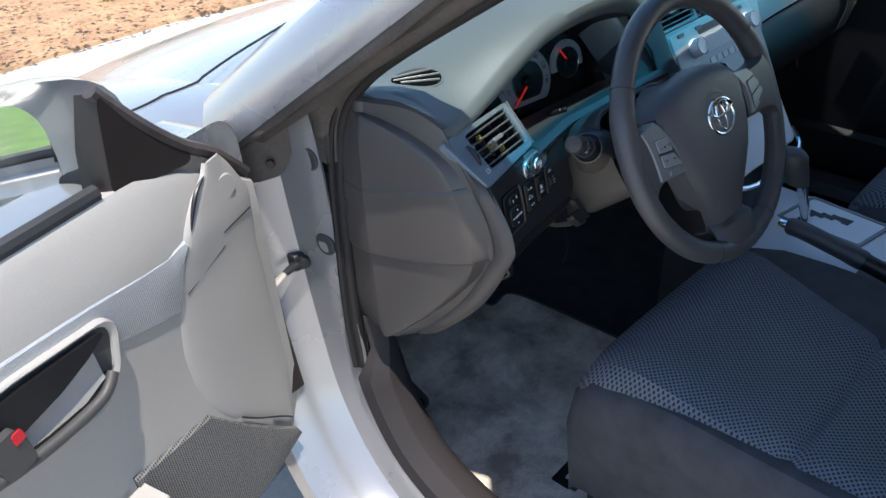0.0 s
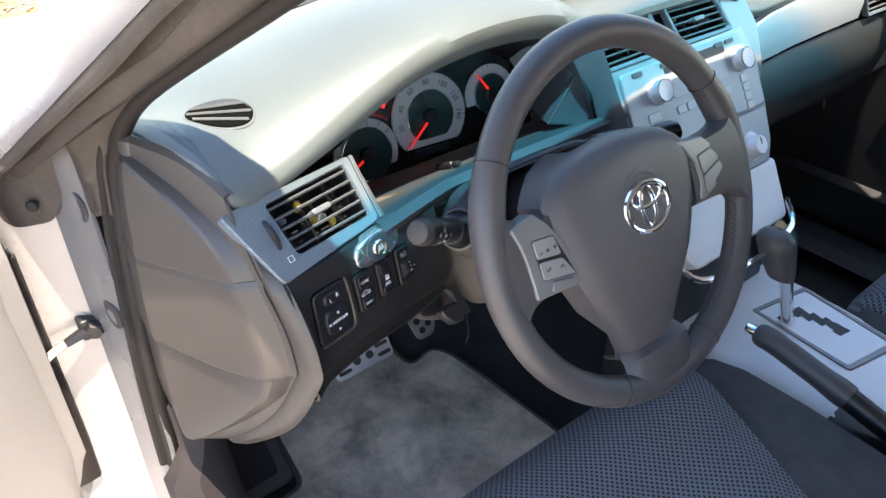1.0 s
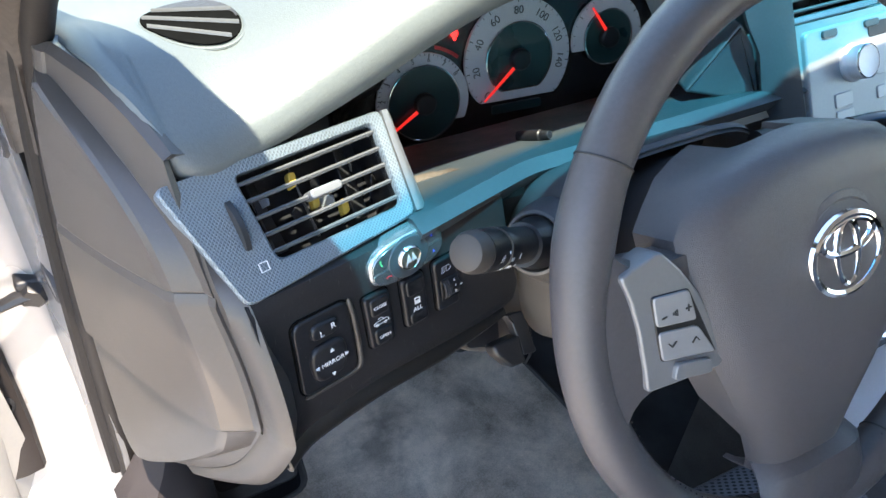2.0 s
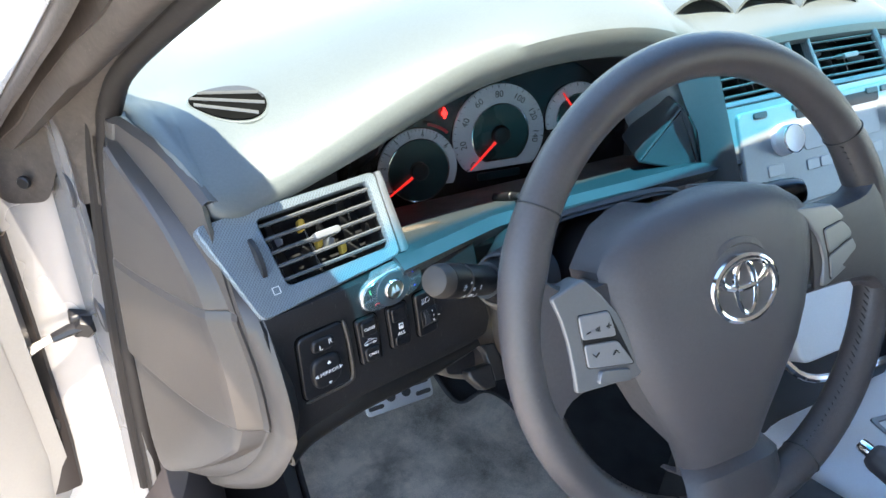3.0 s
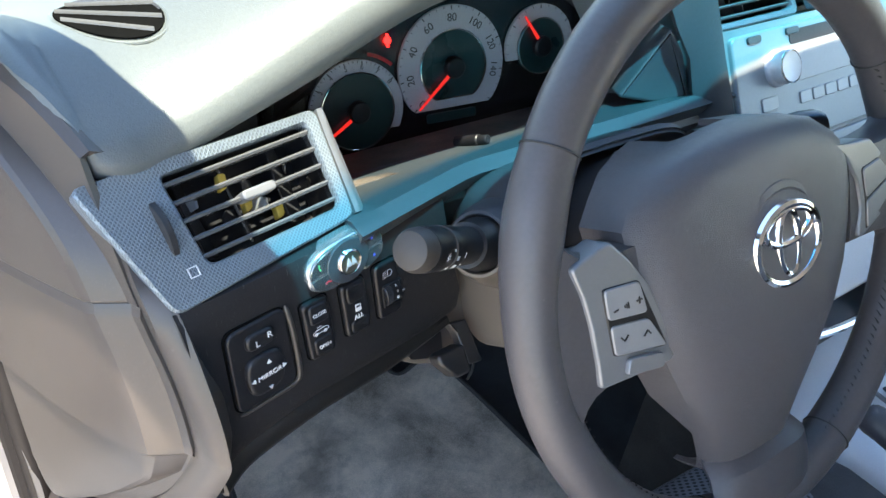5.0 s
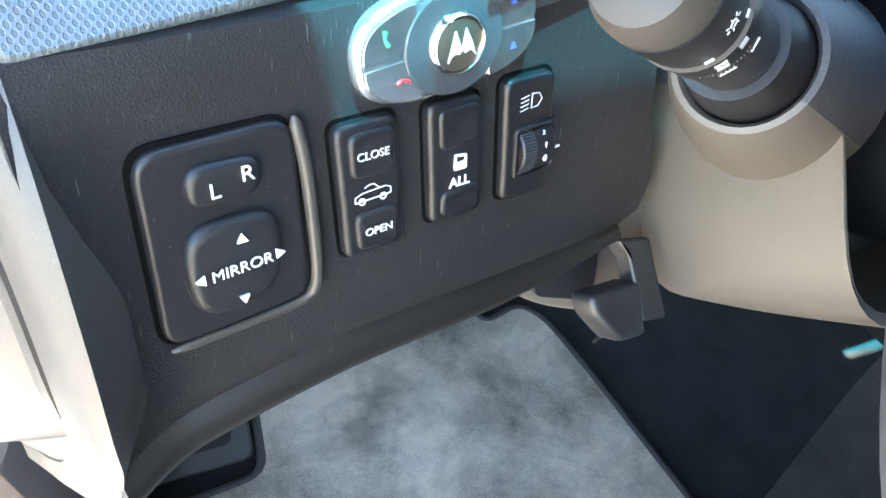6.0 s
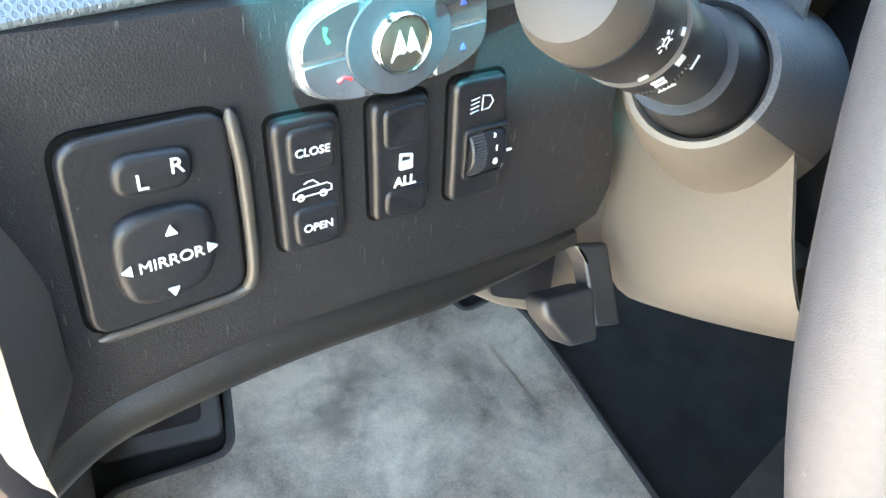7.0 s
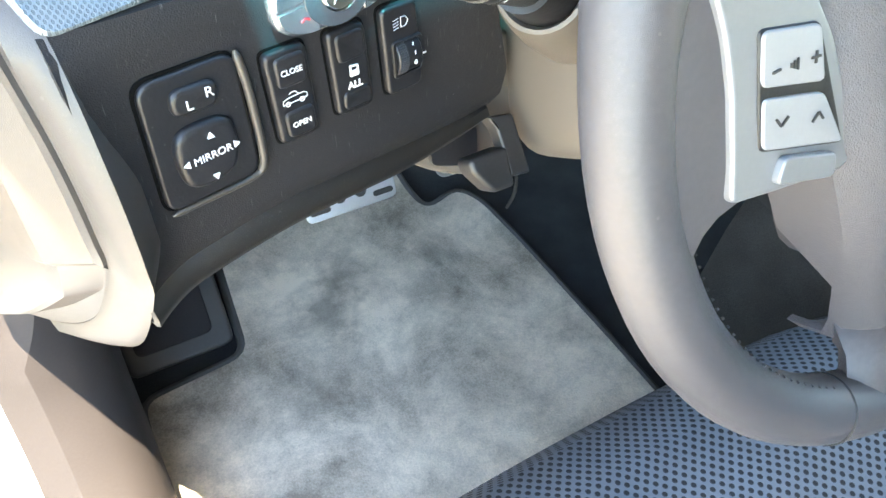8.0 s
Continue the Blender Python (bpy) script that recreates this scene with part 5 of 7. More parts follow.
part("emblem_seat", Shape().lathe(EB(0, 0, -0.001), EB.N, [(0.037, -0.003), (0.036, 0.0), (0.032, 0.0012), (0.030, 0.0), (0.0, 0.0)], 40), HUB, emb)
# spokes and switch pods
POD_L = [(-0.1370, 0.0394), (-0.1133, 0.0464), (-0.1015, 0.0337), (-0.0898, 0.0168), (-0.0803, -0.0039), (-0.0713, -0.0231), (-0.0773, -0.0290), (-0.1065, -0.0272), (-0.1250, -0.0262), (-0.1258, -0.0121), (-0.1280, 0.0081), (-0.1315, 0.0244)]
POD_R = [(0.0680, 0.0500), (0.1083, 0.0458), (0.1296, 0.0278), (0.1433, 0.0064), (0.1452, 0.0004), (0.0995, -0.0150), (0.0946, -0.0140), (0.0978, 0.0041), (0.0931, 0.0230), (0.0807, 0.0403)]


def pod_n(u, base):
    return base - 0.06 * max(0, abs(u) - 0.10)


pods = []
for outline, mid_v, half in ((POD_L, 0.007, 0.036), (POD_R, 0.017, 0.031)):
    pod = part("switch_pod", Shape().prism(soften([WK(u, v, pod_n(u, -0.0085)) for u, v in outline[::-1]], 0.003, 3), WP.N, 0.016, 0.0016), PODSILVER, wheel, "satin silver switch pod")
    pods.append(pod)
    sgn = -1 if outline is POD_L else 1
    arm = []
    for u, h, top in ((0.172, 0.066, 0.0105), (0.163, 0.056, 0.0125), (0.156, 0.048, 0.0130), (0.149, 0.043, 0.0135), (0.140, 0.040, 0.0140), (0.120, 0.037, 0.0140), (0.080, 0.036, 0.0130)):
        cross = ((1.0, top - 0.022), (1.0, top - 0.006), (0.93, top - 0.001), (0.6, top), (0.0, top), (-0.6, top), (-0.93, top - 0.001), (-1.0, top - 0.006), (-1.0, top - 0.022))
        upper = 0.60 if sgn > 0 else 0.85
        cross = [(h * c * (upper if c > 0 else 1.0), n) for c, n in cross]
        bend = [(math.sqrt(RW * RW - (mid_v + v) ** 2) - RW) * min(1.0, max(0.0, (u - 0.10) / 0.06)) for v, n in cross]
        arm.append([WP(sgn * (u + e), mid_v + v, n) for e, (v, n) in zip(bend, cross)])
    part("spoke", Shape().sheet(arm, 0.003), LEATHER, wheel, "leather-covered spoke flaring into the rim")


def key(name, outline, base, material, pod, label=""):
    return part(name, Shape().prism(soften([WK(u, v, pod_n(u, base)) for u, v in outline[::-1]], 0.0028), WP.N, 0.003, 0.0008), material, pod, label)


key("key_gap", [(-0.1206, 0.0246), (-0.0972, 0.0224), (-0.0800, -0.0190), (-0.1166, -0.0120)], -0.0080, BLACK, pods[0])
key("button", [(-0.1199, 0.0240), (-0.0977, 0.0218), (-0.0932, 0.0040), (-0.1184, 0.0078)], -0.0070, KEYGREY, pods[0], "pale grey volume button")
key("button", [(-0.1176, 0.0046), (-0.0930, 0.0008), (-0.0812, -0.0181), (-0.1160, -0.0114)], -0.0070, KEYGREY, pods[0], "pale grey seek button")
key("lower_button", [(-0.1082, -0.0150), (-0.0854, -0.0200), (-0.0854, -0.0283), (-0.1106, -0.0235)], -0.0055, PODSILVER, pods[0], "small grey button below")
key("key_gap", [(0.0968, 0.0296), (0.1178, 0.0320), (0.1275, 0.0236), (0.1350, 0.0062), (0.1030, -0.0118), (0.1014, 0.0078)], -0.0080, BLACK, pods[1])
key("button", [(0.0976, 0.0288), (0.1176, 0.0312), (0.1266, 0.0233), (0.1290, 0.0170), (0.1020, 0.0095)], -0.0070, PODSILVER, pods[1], "grey upper button")
key("button", [(0.1022, 0.0078), (0.1296, 0.0155), (0.1341, 0.0067), (0.1034, -0.0105)], -0.0070, PODSILVER, pods[1], "grey lower button")


def dash_mark(u, v, ln, wd, deg, pod):
    a = radians(deg)
    c, s_ = math.cos(a), math.sin(a)
    q = [(u + c * x - s_ * y, v + s_ * x + c * y) for x, y in ((-ln / 2, -wd / 2), (ln / 2, -wd / 2), (ln / 2, wd / 2), (-ln / 2, wd / 2))]
    part("button_mark", Shape().prism([WK(x, y, pod_n(x, -0.0065)) for x, y in q], WP.N, 0.0006), INK, pod)


dash_mark(-0.1140, 0.0118, 0.0030, 0.0007, 10, pods[0])
dash_mark(-0.0990, 0.0125, 0.0036, 0.0007, 0, pods[0])
dash_mark(-0.0990, 0.0125, 0.0036, 0.0007, 90, pods[0])
for k in range(3):
    dash_mark(-0.1085 + 0.0012 * k, 0.0122, 0.0014 + 0.0010 * k, 0.0005, 95, pods[0])
for du, dg in ((-0.0012, -50), (0.0012, 45)):
    dash_mark(-0.1100 + du, -0.0040, 0.0034, 0.0006, dg, pods[0])
    dash_mark(-0.0950 - du, -0.0062, 0.0034, 0.0006, dg, pods[0])
for k, ln in enumerate((0.010, 0.012)):
    part("airbag_mark", Shape().prism(WQ.pts(rrect(ln, 0.0022, 0.0006, 2), 0.004, -0.0700 - 0.0052 * k, 0.0086), WP.N, 0.001, 0.0002), HUB, hub, "small embossed marking")
low = []
for v, w, n in ((-0.1255, 0.033, -0.006), (-0.127, 0.034, -0.002), (-0.136, 0.034, -0.001), (-0.146, 0.037, -0.002), (-0.158, 0.050, -0.006)):
    low.append([WQ(w * s - 0.003, v - 0.004 * s * s, n - 0.010 * abs(s) ** 4) for s in [-1 + k / 6 for k in range(13)]])
part("lower_spoke", Shape().sheet(low, 0.018), LEATHER, wheel, "leather-wrapped lower spoke")
part("hub_back", Shape().prism(soften([WQ(u, v, -0.012) for u, v in ((-0.070, 0.05), (-0.070, 0.0), (-0.038, -0.10), (0.034, -0.10), (0.066, 0.0), (0.066, 0.05))], 0.03), WP.N, 0.035, 0.004), DARK, wheel)

# ---------- steering column and stalks ----------
col = thing("steering_column", (-0.364, 0.12, 0.82), "steering column shroud, black above and grey below", "steering column")


def shroud(lo, name, material, label):
    """One half of the column's cover, cut off square to the slanting column."""
    rows = []
    for k in range(9):
        d = 0.115 * k / 8
        w = 0.086 + 0.005 * math.sin(k / 8 * 3.0)
        split = 0.893 - 0.40 * d
        deep = 0.826 - 0.536 * d - split if lo else 0.040
        ring = []
        for q in range(21):
            a = math.pi * q / 20
            c, h = math.cos(a), math.sin(a)
            z = split + deep * abs(h) ** (0.40 if lo else 0.5)
            ring.append(V3(-0.364 + w * math.copysign(abs(c) ** 0.38, c), 0.104 + 0.64 * (z - 0.892) + d, z))
        rows.append(ring)
    rim = [p + (V3(-0.364, p.y, 0.88) - p) * 0.03 + V3(0, 0.004, 0) for p in rows[0]]
    part(name, Shape().sheet([rim] + rows, 0.003 if lo else -0.003), material, col, label)


shroud(False, "upper_shroud", DARK, "dark grey upper column shroud")
shroud(True, "lower_shroud", SHROUD, "grey lower column shroud")
part("column_neck", Shape().tube([V3(-0.354, 0.052, 0.896), V3(-0.362, 0.135, 0.862)], 0.056, 28), BLACK, col, "black neck between the wheel and the shroud")


def stalk(name, root, tip, r_tip, label, left):
    root, tip = Vector(root), Vector(tip)
    ax = (tip - root).normalized()
    ln = (tip - root).length
    t = thing(name, tuple(root), label, "control stalk", "stalks of the column")
    part("boss", Shape().lathe(root, ax, [(0.0168, -0.014), (0.0168, 0.003), (0.0162, 0.005), (0.0148, 0.012), (0.0138, 0.02), (0.0, 0.02)], 32), BLACK, t, "black round stalk boss")
    if left:
        e1 = ax.cross(V3(0, 1, 0)).normalized()
        e2 = ax.cross(e1)
        for lower in (True, False):
            fan = []
            for q in range(19):
                a = math.pi * q / 18 + (0.0 if (e1.z > 0) == (not lower) else math.pi) - math.pi / 2
                rad = e1 * math.cos(a) + e2 * math.sin(a)
                fan.append([root + rad * rr + ax * al for rr, al in ((0.0172, -0.002), (0.0174, 0.0008), (0.0186, 0.0026), (0.0204, 0.0022), (0.0222, -0.0015), (0.0245, -0.009), (0.0280, -0.022), (0.0320, -0.045))])
            part("boss_collar", Shape().sheet(fan, 0.002), SHROUD if lower else DARK, t, "moulded collar round the stalk's boss")
    prof = [(0.0112, 0.01), (0.0114, ln * 0.42), (0.0122, ln * 0.48), (0.0122, ln * 0.60), (0.0115, ln * 0.62), (r_tip, ln * 0.66), (r_tip * 1.03, ln * 0.80), (r_tip * 0.98, ln * 0.92), (r_tip * 0.8, ln * 0.985), (r_tip * 0.45, ln * 1.0), (0.0, ln * 1.004)]
    if left:
        prof[-4:] = [(r_tip * 1.01, ln * 0.86), (0.0, ln * 0.86)]
        part("tip", Shape().lathe(root, ax, [(r_tip * 0.99, ln * 0.862), (r_tip * 1.0, ln * 0.88), (r_tip * 0.97, ln * 0.93), (r_tip * 0.82, ln * 0.985), (r_tip * 0.5, ln * 1.0), (0.0, ln * 1.004)], 36), STALKTIP, t, "grey end of the twist knob")
    part("knob", Shape().lathe(root, ax, prof, 36), GLOSS if not left else BLACK, t, "black stalk with twist knob")
    view = V3(-0.15, -0.75, 0.6)
    view = (view - ax * view.dot(ax)).normalized()
    other = ax.cross(view)
    turned = -34 if left else 0

    def spot(al, an, du=0.0, dv=0.0):
        """A point just above the stalk's skin, du along it and dv round it."""
        rr = 0.0116 if al < 0.45 else 0.0124 if al < 0.62 else r_tip * 1.02
        g = radians(an + turned) + dv / rr
        return root + ax * (ln * al + du) + (view * math.cos(g) + other * math.sin(g)) * (rr + 0.0002)

    for al, an, du, dv in ((0.600, 2, 0.0012, 0.0012), (0.665, -30, 0.0004, 0.0010), (0.590, -26, 0.0005, 0.0014), (0.560, -27, 0.0004, 0.0013), (0.505, -28, 0.0004, 0.0020), (0.505, 8, 0.0002, 0.0016), (0.665, 24, 0.0004, 0.0008)):
        p = [spot(al, an, a * du, b * dv) for a, b in ((-1, -1), (1, -1), (1, 1), (-1, 1))]
        part("stalk_mark", Shape().prism(p, (p[1] - p[0]).cross(p[3] - p[0]) * -1, 0.0005), DIAL, t)
    part("lamp_mark", Shape().tube([spot(0.745, 8, 0.0010 * math.cos(a), 0.0010 * math.sin(a)) for a in [k * math.pi / 6 for k in range(12)]], 0.00016, 5, True), DIAL, t, "white lamp sign")
    for k in range(7):
        a = k * math.pi * 2 / 7
        part("lamp_ray", Shape().tube([spot(0.745, 8, f * math.cos(a), f * math.sin(a)) for f in (0.0016, 0.0024)], 0.00016, 5), DIAL, t)
    knurl = Shape()
    for k in range(14):
        knurl.tube([spot(0.535, -52 + 4.2 * k, 0.0010), spot(0.535, -52 + 4.2 * k, -0.0010)], 0.00022, 5)
    part("knurl", knurl, STALKTIP, t, "fine ribs round the stalk")
    part("ring_line", Shape().lathe(root + ax * ln * 0.63, ax, [(0.0118, -0.0004), (0.0127, -0.0003), (0.0127, 0.0003), (0.0118, 0.0004)], 36), STALKTIP, t, "thin grey ring")
    return t


stalk("turn_signal_stalk", (-0.478, 0.1165, 0.8995), (-0.551, 0.086, 0.942), 0.0122, "black light and turn signal stalk with white marks", True)
stalk("wiper_stalk", (-0.29, 0.10, 0.925), (-0.212, 0.072, 0.940), 0.0125, "black wiper stalk with white marks", False)

# ---------- fascia switches ----------
# Black plastic lightened to warm grey for the light caught by one edge.
LIT_RIDGE = mat("lit_rim_plastic", (0.060, 0.052, 0.045), 0.30, vary=0.08, coarse=12, fine=300, bump=0.0)
SMOKE = mat("smoked_plastic", (0.050, 0.058, 0.068), 0.14, vary=0.15, coarse=40, fine=500, bump=0.02, coat=0.5)
SIDEKEY = mat("dark_polished_key", (0.44, 0.445, 0.46), 0.16, 0.9, vary=0.08, coarse=30, fine=500, bump=0.02)
msw = thing("mirror_switch", tuple(FP(-0.036, -0.0285, 0)), "black mirror adjuster with white lettering, on the fascia", "switch")
part("frame_plate", Shape().prism(soften(FP.pts([(-0.0555, 0.0240), (-0.0568, -0.0297), (-0.0166, -0.0282), (-0.0178, 0.0246)], n=0.0042), 0.007, 6), FP.N, 0.006, 0.0016), BLACK, msw)
# A black plate under the frame paints the shadow groove round it.
part("gap", Shape().prism(soften(FP.pts([(-0.0567, 0.0252), (-0.0580, -0.0306), (-0.0164, -0.0290), (-0.0170, 0.0256)], n=0.0022), 0.0075, 6), FP.N, 0.004), SHADE_BLACK, msw, "black plate painted for the shaded gap round the switch plate")
part("raised_edge", Shape().tube(cr([FP(-0.0172, 0.0244, 0.0030), FP(-0.0158, 0.012, 0.0040), FP(-0.0152, 0.0, 0.0042), FP(-0.0148, -0.016, 0.0042), FP(-0.0156, -0.0250, 0.0042), FP(-0.0190, -0.0288, 0.0040), FP(-0.0265, -0.0297, 0.0040), FP(-0.040, -0.0303, 0.0036), FP(-0.0555, -0.0311, 0.0030)], 60), [0.0006, 0.0011] + [0.0017] * 32 + [0.0013] * 24 + [0.0010, 0.0005], 12), LIT_RIDGE, msw, "smooth raised edge, lightened where it catches light")
part("selector", Shape().prism(soften(FP.pts([(-0.0455, 0.0192), (-0.0462, 0.0085), (-0.0278, 0.0082), (-0.0270, 0.0185)], n=0.0068), 0.005, 6), FP.N, 0.006, 0.0021, 0.0004), BLACK, msw, "rocker marked L and R")
part("adjuster_pad", Shape().prism(soften(FP.pts([(-0.0478, 0.0042), (-0.0500, -0.009), (-0.0470, -0.0232), (-0.0270, -0.0215), (-0.0235, -0.008), (-0.0258, 0.0042)], n=0.0075), 0.009, 6), FP.N, 0.007, 0.0028, 0.0006), BLACK, msw, "raised four-way pad marked MIRROR")
lettering("L", 0.0056, FP(-0.0395, 0.0128, 0.0075), FP.U, FP.V, WHITE, msw)
lettering("R", 0.0056, FP(-0.0315, 0.0152, 0.0075), FP.U, FP.V, WHITE, msw)
lettering("MIRROR", 0.0043, FP(-0.0362, -0.0086, 0.0090), FP.U * 0.995 + FP.V * 0.04, FP.V, WHITE, msw)
for cu, cv, a in ((-0.0352, -0.0010, 90), (-0.0367, -0.0181, 270), (-0.0462, -0.0092, 180), (-0.0265, -0.0082, 0)):
    g = radians(a)
    part("arrow_mark", Shape().prism([FP(cu + 0.0016 * math.cos(g + t), cv + 0.0016 * math.sin(g + t), 0.0088) for t in (0, 2.09, 4.19)], FP.N, 0.0008), WHITE, msw)


def small_switch(name, cu, w, top, bot, label):
    t = thing(name, tuple(FP(cu, bot, 0)), label, "switch", "small switches of the fascia")
    part("body", Shape().prism(soften(FP.pts([(cu - w / 2 - 0.0008, top), (cu - w / 2 + 0.0012, bot), (cu + w / 2 + 0.0012, bot), (cu + w / 2 - 0.0008, top)], n=0.0055), 0.0036, 6), FP.N, 0.008, 0.0018), BLACK, t)
    # A slightly larger black plate paints the shadow groove round the body.
    part("gap", Shape().prism(soften(FP.pts([(cu - w / 2 - 0.0018, top + 0.0010), (cu - w / 2 + 0.0002, bot - 0.0010), (cu + w / 2 + 0.0022, bot - 0.0010), (cu + w / 2 + 0.0002, top + 0.0010)], n=0.0022), 0.0040, 6), FP.N, 0.004), SHADE_BLACK, t, "black plate painted for the shaded gap round the switch")
    return t


rs = small_switch("roof_switch", 0.0017, 0.0185, 0.0192, -0.0208, "black rocker switch marked CLOSE and OPEN for the roof")
part("rocker", Shape().prism(soften(FP.pts([(-0.0050, 0.0170), (-0.0045, 0.0040), (0.0088, 0.0040), (0.0085, 0.0172)], n=0.0067), 0.0032, 5), FP.N, 0.004, 0.0014, -0.0008), BLACK, rs)
part("rocker", Shape().prism(soften(FP.pts([(-0.0040, -0.0065), (-0.0032, -0.0185), (0.0100, -0.0185), (0.0095, -0.0062)], n=0.0067), 0.0032, 5), FP.N, 0.004, 0.0014, -0.0008), BLACK, rs)
lettering("CLOSE", 0.0032, FP(0.0018, 0.0105, 0.0069), FP.U, FP.V, WHITE, rs)
lettering("OPEN", 0.0033, FP(0.0030, -0.0125, 0.0069), FP.U, FP.V, WHITE, rs)
carline = [(-0.0034, -0.0030), (-0.0033, -0.0014), (-0.0012, -0.0006), (0.0012, -0.0004), (0.0060, -0.0002), (0.0074, -0.0010), (0.0074, -0.0026), (0.0060, -0.0028), (-0.0034, -0.0030)]
part("roof_symbol", Shape().tube(FP.pts(carline, n=0.0058), 0.00020, 5), WHITE, rs, "white outline of an open car")
part("roof_symbol", Shape().tube(FP.pts([(-0.0004, 0.0008), (0.0006, 0.0014), (0.0022, 0.0015), (0.0040, -0.0002)], n=0.0058), 0.00020, 5), WHITE, rs)
for cu in (-0.0014, 0.0050):
    part("wheel_symbol", Shape().tube([FP(cu + 0.0009 * math.cos(t), -0.0030 + 0.0009 * math.sin(t), 0.0059) for t in [k * math.pi / 6 for k in range(12)]], 0.00024, 5, True), WHITE, rs)
ws_ = small_switch("window_switch", 0.0290, 0.0180, 0.0188, -0.0190, "black window switch marked ALL")
part("rocker", Shape().prism(soften(FP.pts([(0.0222, 0.0170), (0.0230, 0.0045), (0.0362, 0.0052), (0.0358, 0.0172)], n=0.0064), 0.0030, 5), FP.N, 0.004, 0.0013, -0.0008), BLACK, ws_)
part("rocker", Shape().prism(soften(FP.pts([(0.0238, -0.0085), (0.0240, -0.0170), (0.0378, -0.0172), (0.0372, -0.0078)], n=0.0064), 0.0030, 5), FP.N, 0.004, 0.0013, -0.0008), BLACK, ws_)
lettering("ALL", 0.0043, FP(0.0300, -0.0062, 0.0060), FP.U, FP.V, WHITE, ws_, bold=0.00006)
part("window_symbol", Shape().rim(soften(FP.pts([(0.0280, 0.0028), (0.0280, -0.0024), (0.0322, -0.0024), (0.0322, 0.0022)], n=0.0062), 0.0006), soften(FP.pts([(0.0286, 0.0020), (0.0286, 0.0002), (0.0316, 0.0002), (0.0316, 0.0015)], n=0.0062), 0.0003), FP.N, 0.0006, 0.0001), WHITE, ws_)
hl = small_switch("headlight_leveller", 0.0550, 0.0185, 0.0200, -0.0195, "black headlight leveller with ribbed thumbwheel")
part("thumbwheel_frame", Shape().rim(soften(FP.pts([(0.0492, 0.0052), (0.0498, -0.0118), (0.0655, -0.0118), (0.0650, 0.0052)], n=0.0066), 0.002), soften(FP.pts([(0.0505, 0.0040), (0.0508, -0.0106), (0.0642, -0.0106), (0.0638, 0.0040)], n=0.0066), 0.002), FP.N, 0.002, 0.0003), BLACK, hl)
part("thumbwheel", Shape().lathe(FP(0.0572, -0.0035, 0.0005), FP.U, [(0.0080, -0.0062), (0.0086, -0.0056), (0.0086, 0.0056), (0.0080, 0.0062)], 36), BLACK, hl, "dark thumbwheel numbered 0 to 2")
ribs = Shape()
for k in range(26):
    a = radians(12 + 6.2 * k)
    c = FP(0.0545, -0.0035 + 0.0087 * math.cos(a), 0.0005 + 0.0087 * math.sin(a))
    ribs.tube([c - FP.U * 0.0032, c + FP.U * 0.0012], 0.0003, 5)
part("ribs", ribs, DARK, hl)
lettering("0", 0.0032, FP(0.0592, -0.0056, 0.0090), FP.U, FP.V, WHITE, hl)
lettering("1", 0.0026, FP(0.0592, -0.0012, 0.0090), FP.U, FP.V, WHITE, hl)
lettering("2", 0.0020, FP(0.0592, 0.0022, 0.0074), FP.U, FP.V, WHITE, hl)
part("pointer_mark", Shape().prism(FP.pts(rrect(0.0022, 0.0007, 0.0002, 2), 0.0655, -0.0042, 0.0071), FP.N, 0.0005), WHITE, hl)
part("lamp_symbol", Shape().tube(FP.pts([(0.0545, 0.0150), (0.0545, 0.0105), (0.0570, 0.0108), (0.0582, 0.0128), (0.0570, 0.0147), (0.0545, 0.0150)], n=0.0059), 0.0002, 5), DIAL, hl)
for k in range(4):
    part("lamp_ray", Shape().tube(FP.pts([(0.0505, 0.0102 + 0.0013 * k), (0.0533, 0.0108 + 0.0013 * k)], n=0.0059), 0.00018, 5), DIAL, hl)

# ---------- clip-on phone unit ----------
ph = thing("phone_speaker_unit", tuple(FP(0.026, 0.0325, 0)), "chrome-ended oval telephone control unit stuck on the fascia", "phone unit")
body_pts = [(0.0280 * math.copysign(abs(math.cos(a)) ** 0.75, math.cos(a)), 0.0142 * math.copysign(abs(math.sin(a)) ** 0.7, math.sin(a))) for a in [2 * math.pi * k / 48 for k in range(48)]]
PH = Plane(FP(0.0262, 0.0352, 0.0055), FP.U * 0.995 + FP.V * 0.09, FP.V)
part("shell", Shape().prism(PH.pts(body_pts, n=0.0), PH.N, 0.012, 0.0025), KEYCHROME, ph, "chrome oval shell")
for sgn, up in ((-1, 1), (-1, -1), (1, 1), (1, -1)):
    outer = [(u * 0.94, v * 0.91) for u, v in body_pts if u * sgn > 0.0105 and v * up > 0.0012]
    outer.sort(key=lambda q: abs(q[1]))
    outer = [(sgn * 0.0105, up * 0.0007), (outer[0][0], up * 0.0007)] + outer + [(sgn * 0.0105, outer[-1][1])]
    part("key", Shape().prism(PH.pts(outer if sgn * up > 0 else outer[::-1], n=0.0009), PH.N, 0.003, 0.0004), SIDEKEY, ph, "dark polished key")
part("centre_band", Shape().prism(PH.pts([(0.0150 * math.cos(a), 0.0138 * math.sin(a)) for a in [2 * math.pi * k / 40 for k in range(40)]], n=0.0014), PH.N, 0.006, 0.0005), SMOKE, ph, "smoked grey centre disc")
part("button_ring", Shape().lathe(PH(0, 0, 0.0014), PH.N, [(0.0082, -0.002), (0.0082, 0.0012), (0.0074, 0.0022), (0.0070, 0.0012), (0.0, 0.0012)], 36), CHROME, ph)
